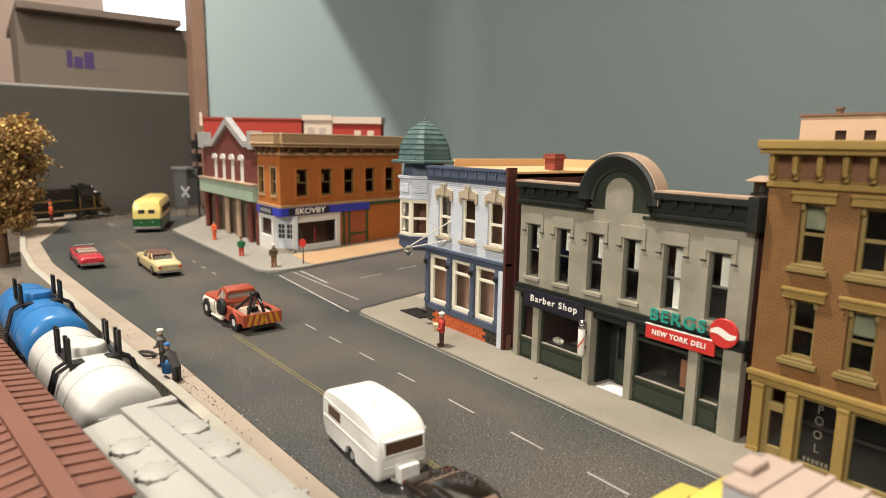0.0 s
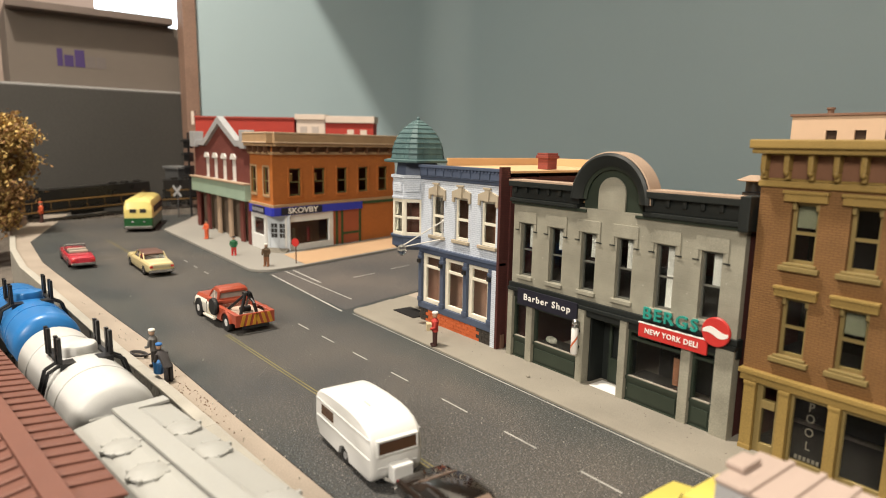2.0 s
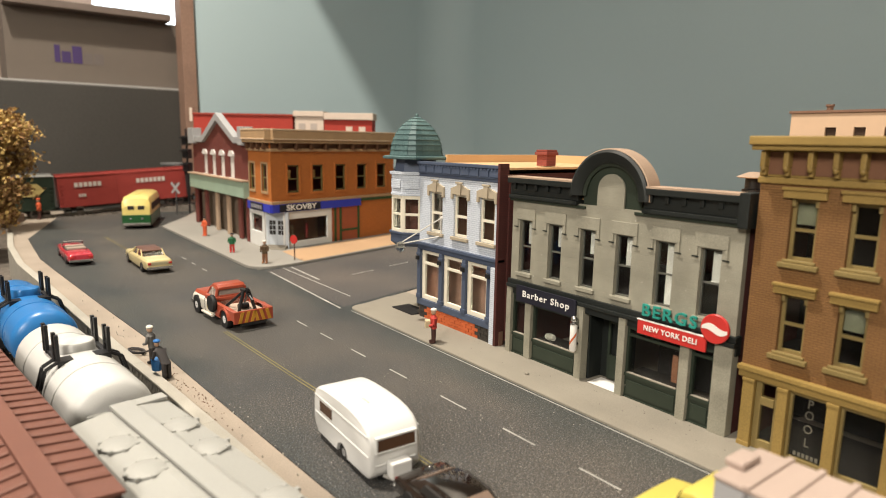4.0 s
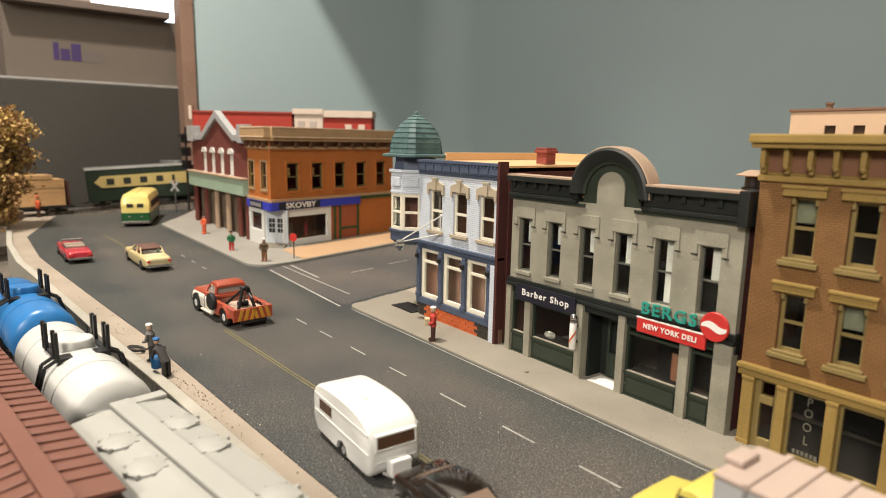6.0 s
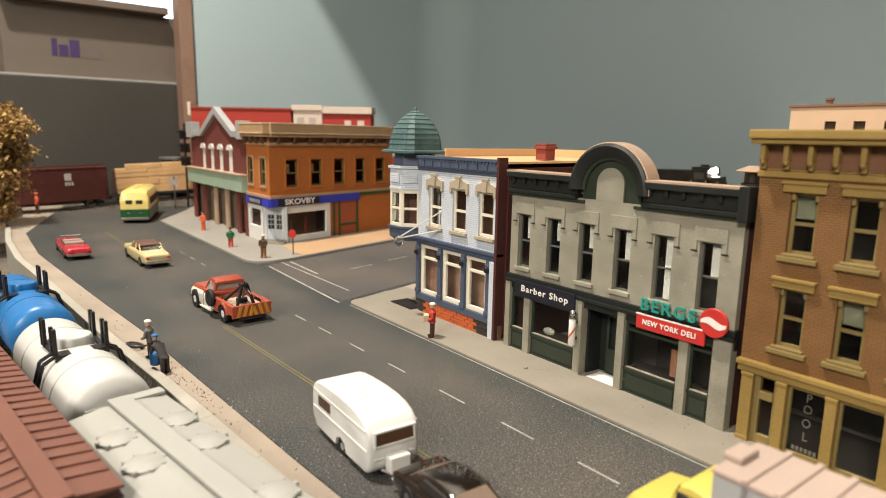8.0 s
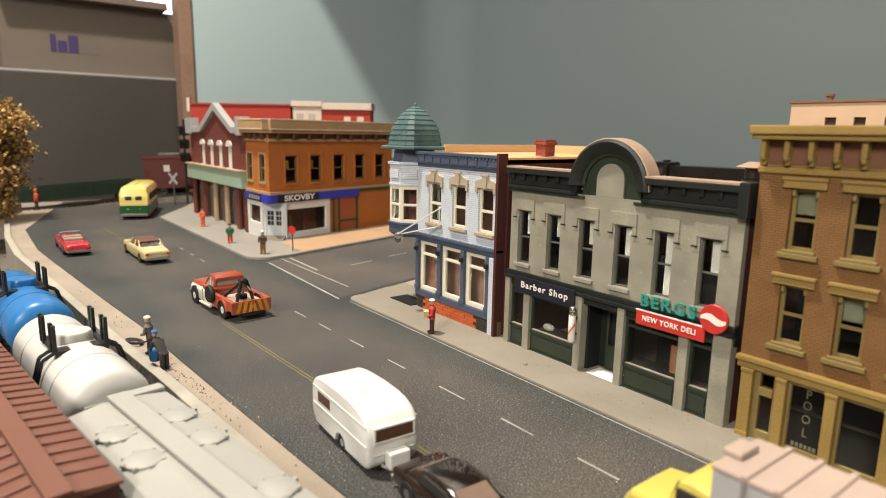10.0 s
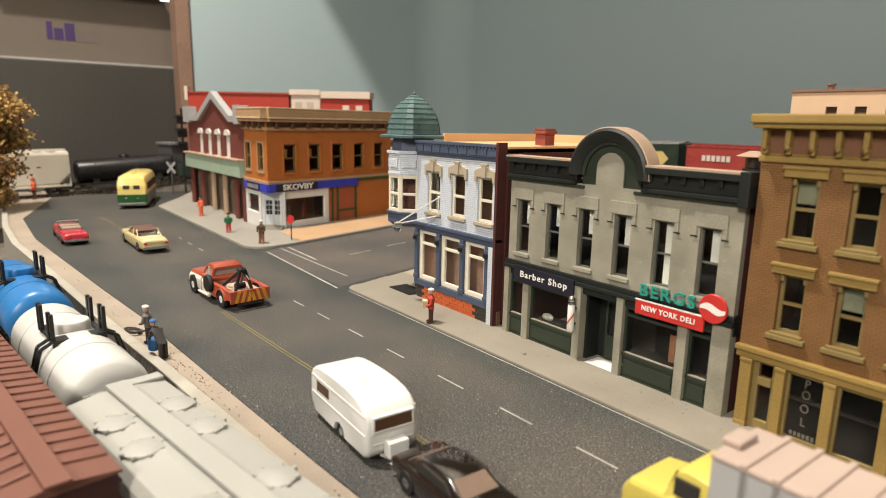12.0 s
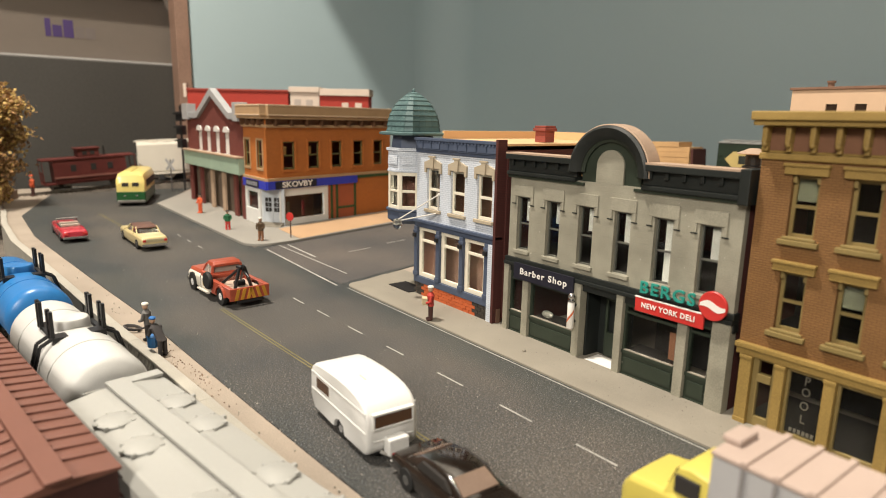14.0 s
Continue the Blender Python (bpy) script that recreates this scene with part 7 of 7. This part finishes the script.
def stop_sign():
    s = thing("stop_sign", -300, 5, 2.6, 30, "small red stop sign on a thin post", "road sign")
    part("post", quick(rod, (0, 0, 0), (0, 0, 24), 0.6, 8), mat("rusty_post", (0.10, 0.05, 0.03), 0.7), s)
    part("plate", quick(lathe, [(4.2, -1.0), (4.2, -0.4)], (0, 0, 20), 8, "y", phase=math.pi / 8), SIGN_RED, s)


def street_lamp():
    l = thing("wall_lamp", -64, -0.2, 62, 0, "clear plastic lantern on a thin wall bracket", "wall lamp")
    CL = mat("clear_sprue", (0.62, 0.60, 0.56), 0.3, var=0.05)
    part("bracket_rod", quick(rod, (0, 0, 6.5), (-18, -18, -10), 0.45, 6), CL, l)
    part("bracket_rod", quick(rod, (0, 0, -5), (-17, -17, -10.6), 0.45, 6), CL, l)
    part("bracket_rod", quick(rod, (0, -0.4, 6.5), (0, -0.4, -5), 0.4, 6), CL, l)
    part("wall_boss", quick(blob, (0, 0, 6.5), 1.1, 0.8, 1.1), CL, l)
    part("wall_boss", quick(blob, (0, 0, -5), 1.1, 0.8, 1.1), CL, l)
    part("lantern", quick(lathe, [(1.2, -9.7), (2.6, -10.7), (3.2, -13.6), (2.0, -15.6), (0.6, -16.6)], (-18.5, -18.5, 0), 10), GLASS, l, smooth=True)
    part("lantern_frame", boxes((-20.8, -16.2, -20.8, -16.2, -13.4, -13.0), (-20.3, -16.7, -20.3, -16.7, -10.8, -10.4)), CL, l)


stop_sign()
street_lamp()


def signal_mast():
    s = thing("crossing_signal", -748, 14, 2, 30, "white railway crossing sign with crossed boards", "crossing sign")
    W = mat("sign_dull_white", (0.30, 0.30, 0.30), 0.7)
    part("post", quick(rod, (0, 0, -2), (0, 0, 46), 0.9, 8), mat("grey_post", (0.08, 0.08, 0.08), 0.7), s)
    for a in (-45, 45):
        bm = boxes((-11, 11, -1.2 - a * 0.006, -0.6 - a * 0.006, -1.8, 1.8))
        bmesh.ops.rotate(bm, cent=(0, 0, 0), matrix=Matrix.Rotation(radians(a), 3, "Y"), verts=bm.verts)
        bmesh.ops.translate(bm, vec=(0, 0, 38), verts=bm.verts)
        part("cross_board", bm, W, s)
    m = thing("signal_mast", -760, 36, 0, 20, "black railway signal mast with stacked heads", "signal")
    part("mast", quick(rod, (0, 0, 0), (0, 0, 128), 1.6, 8), BLACK, m)
    for z in (64, 84, 104):
        part("signal_head", boxes((-7, 7, -4, 4, z, z + 14)), BLACK, m, bevel=1)
        part("signal_hood", boxes((-9, 9, -7, -4, z + 10, z + 12)), BLACK, m, bevel=0.4)
    # made-up box in place of a faint grey shape behind the track
    g = thing("faint_grey_box", -842, 40, 8, 15, "dark grey box added for a faint unidentified shape behind the track", "cabin")
    part("cabin", boxes((-20, 20, -12, 12, 0, 62)), mat("faint_box_grey", (0.06, 0.06, 0.06), 0.7), g, bevel=0.5)
    part("faint_box_top", boxes((-24, 24, -14, 14, 62, 66)), mat("faint_box_top", (0.14, 0.14, 0.14), 0.7), g, bevel=0.5)


signal_mast()


def tree(x, y, z, h, r):
    t = thing("autumn_tree", x, y, z, 0, "bushy model tree with golden brown autumn foliage", "tree")
    BARK = mat("bark", (0.10, 0.055, 0.03), 0.9, var=0.3)
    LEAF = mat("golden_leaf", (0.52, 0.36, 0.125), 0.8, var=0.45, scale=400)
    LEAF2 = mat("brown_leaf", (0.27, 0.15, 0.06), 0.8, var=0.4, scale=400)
    rng = random.Random(5)
    bm = bmesh.new()
    rod(bm, (0, 0, 0), (2, 1, h * 0.35), 5.0, 10, 3.6)
    rod(bm, (2, 1, h * 0.35), (0, 2, h * 0.8), 3.6, 8, 1.0)
    tips = []
    for k in range(46):
        a = rng.uniform(0, 2 * math.pi)
        z0 = h * rng.uniform(0.18, 0.75)
        ln = r * rng.uniform(0.5, 1.0) * (0.72 if z0 < h * 0.45 else 1.0 if z0 < h * 0.68 else 0.7)
        p = Vector((1, 1, z0))
        q = Vector((math.cos(a) * ln, math.sin(a) * ln, min(h * 0.95, z0 + ln * rng.uniform(0.1, 0.8))))
        rod(bm, p, q, 1.2, 6, 0.4)
        tips += [p.lerp(q, f) for f in (0.55, 0.8, 1.0)]
    part("trunk", bm, BARK, t)
    # two leaf sets on the same tips; golden leaves thin out below half height
    for nm, m, seed, share_of in (("crown", LEAF, 1, 0), ("brown_crown", LEAF2, 2, 1)):
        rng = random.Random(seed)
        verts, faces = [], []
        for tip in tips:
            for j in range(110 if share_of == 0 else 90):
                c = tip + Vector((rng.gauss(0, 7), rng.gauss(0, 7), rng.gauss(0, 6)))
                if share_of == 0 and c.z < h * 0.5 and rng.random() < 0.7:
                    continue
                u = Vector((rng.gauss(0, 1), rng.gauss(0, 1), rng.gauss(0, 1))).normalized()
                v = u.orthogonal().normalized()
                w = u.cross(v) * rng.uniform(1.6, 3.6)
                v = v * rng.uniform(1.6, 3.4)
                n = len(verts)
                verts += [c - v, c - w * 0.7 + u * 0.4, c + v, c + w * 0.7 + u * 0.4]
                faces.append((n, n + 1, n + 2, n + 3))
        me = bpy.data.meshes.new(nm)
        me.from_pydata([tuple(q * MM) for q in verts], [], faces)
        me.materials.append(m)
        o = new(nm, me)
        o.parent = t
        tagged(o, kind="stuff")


tree(-662, -220, -34, 200, 50)


def rubble():
    """Loose grit and small stones on the sandy strip and the street."""
    rng = random.Random(3)
    bm = bmesh.new()
    for k in range(520):
        x = rng.uniform(-300, 200)
        y = -157 + (x + 88) * 0.07 - rng.uniform(-1.0, 12) if rng.random() < 0.12 else rng.uniform(-150, -40)
        s = rng.uniform(0.07, 0.24) * (1.0 if y < -140 else 0.75)
        box(bm, x - s, x + s * 0.8, y - s, y + s, -0.7 if y < -150 else -0.1, s * 0.9)
    tagged(part("grit", bm, mat("grit", (0.42, 0.39, 0.34), 0.9, var=0.6)), "loose grit scattered on the street and verge", "grit", kind="stuff")
    bm = bmesh.new()
    for k in range(90):
        x = rng.gauss(-45, 24)
        y = -159.5 + (x + 60) * 0.075 - rng.uniform(0, 7)
        z = rng.uniform(0.1, 0.42)
        blob(bm, (x, y, -0.5), z * 1.3, z, z, seg=5, rings=3)
    tagged(part("crumbs", bm, mat("brown_crumbs", (0.17, 0.105, 0.07), 0.95, var=0.5)), "brown crumbs of scenery ground lying on the verge", "crumbs", kind="stuff")
    bm = bmesh.new()
    for k in range(120):
        x, y = rng.uniform(-110, 180), rng.uniform(-29, -3)
        z = rng.uniform(0.1, 0.3)
        blob(bm, (x, y, 0.86 - 0.022 * (y + 31.2)), z * 1.4, z, z, seg=5, rings=3)
    tagged(part("dust_grains", bm, mat("grey_grains", (0.10, 0.085, 0.07), 0.95, var=0.5)), "dark grains of dust on the grey pavement", "grit", kind="stuff")
    p = tagged(part("pebble", quick(blob, (34, -19, 1.2), 1.3, 1.0, 0.8), CONCRETE, smooth=True), "small pale pebble on the pavement", "pebble")
    h = thing("hose_coil", -112, -170, -0.6, 20, "dark coiled cable beside the workmen", "cable")
    bm = bmesh.new()
    for k in range(18):
        a, b = k * 0.7, (k + 1) * 0.7
        rod(bm, ((5 + k * 0.1) * math.cos(a), 3.2 * math.sin(a), 0.6 + k * 0.08), ((5.1 + k * 0.1) * math.cos(b), 3.2 * math.sin(b), 0.68 + k * 0.08), 0.5, 5)
    rod(bm, (5, 0, 1), (14, 3, 5), 0.5, 5)
    part("coil", bm, C_DARK, h)


rubble()


def back_shelf():
    """Dark panel below a shelf with a parcel box, in the far corner of the room."""
    tagged(part("dark_panel", boxes((-950, -936, -900, 84, -900, 196)), DARK_PANEL, bevel=1), "dark grey hardboard panel behind the layout", "panel", kind="structure")
    tagged(part("shelf_board", boxes((-1300, -937, -900, 80, 196.3, 200)), mat("shelf_grey", (0.30, 0.29, 0.28), 0.6), bevel=0.6), "grey shelf board above the dark panel", "shelf", kind="structure")
    b = thing("parcel_box", -1045, -150, 200, 0, "white cardboard parcel box, colour dimmed for its dark shelf, with a purple mark", "box")
    # white card darkened, so the dim light on the shelf sits in its colour
    CARD = mat("dimmed_white_card", (0.128, 0.105, 0.087), 0.75, var=0.05)
    part("carton", boxes((-90, 90, -22, 232, 0.2, 110)), CARD, b, bevel=0.8)
    PU = mat("purple_mark", (0.045, 0.025, 0.10), 0.7)
    for y0, y1, z1 in ((43, 51, 58), (53, 66, 49), (68, 82, 58)):
        part("brand_bar", boxes((90.1, 90.5, y0, y1, 31, z1)), PU, b)
    for y0, y1, z1 in ((85, 97, 49), (99, 113, 49)):
        part("brand_bar", boxes((90.1, 90.5, y0, y1, 31, z1)), mat("faint_mark", (0.12, 0.10, 0.092), 0.7), b)
    tagged(part("upper_shelf", boxes((-1300, -928, -171, 66, 311, 322)), mat("shelf_brown", (0.13, 0.10, 0.085), 0.6), bevel=0.8), "dark brown shelf above the parcel box", "shelf", kind="structure")
    w = tagged(part("window_1", boxes((-1290, -1284, 4, 176, 350, 720)), glow_mat("window_daylight", (0.80, 0.90, 1.0), 3.0)), "bright daylit window above the shelf", "window", kind="structure")


back_shelf()
motions()
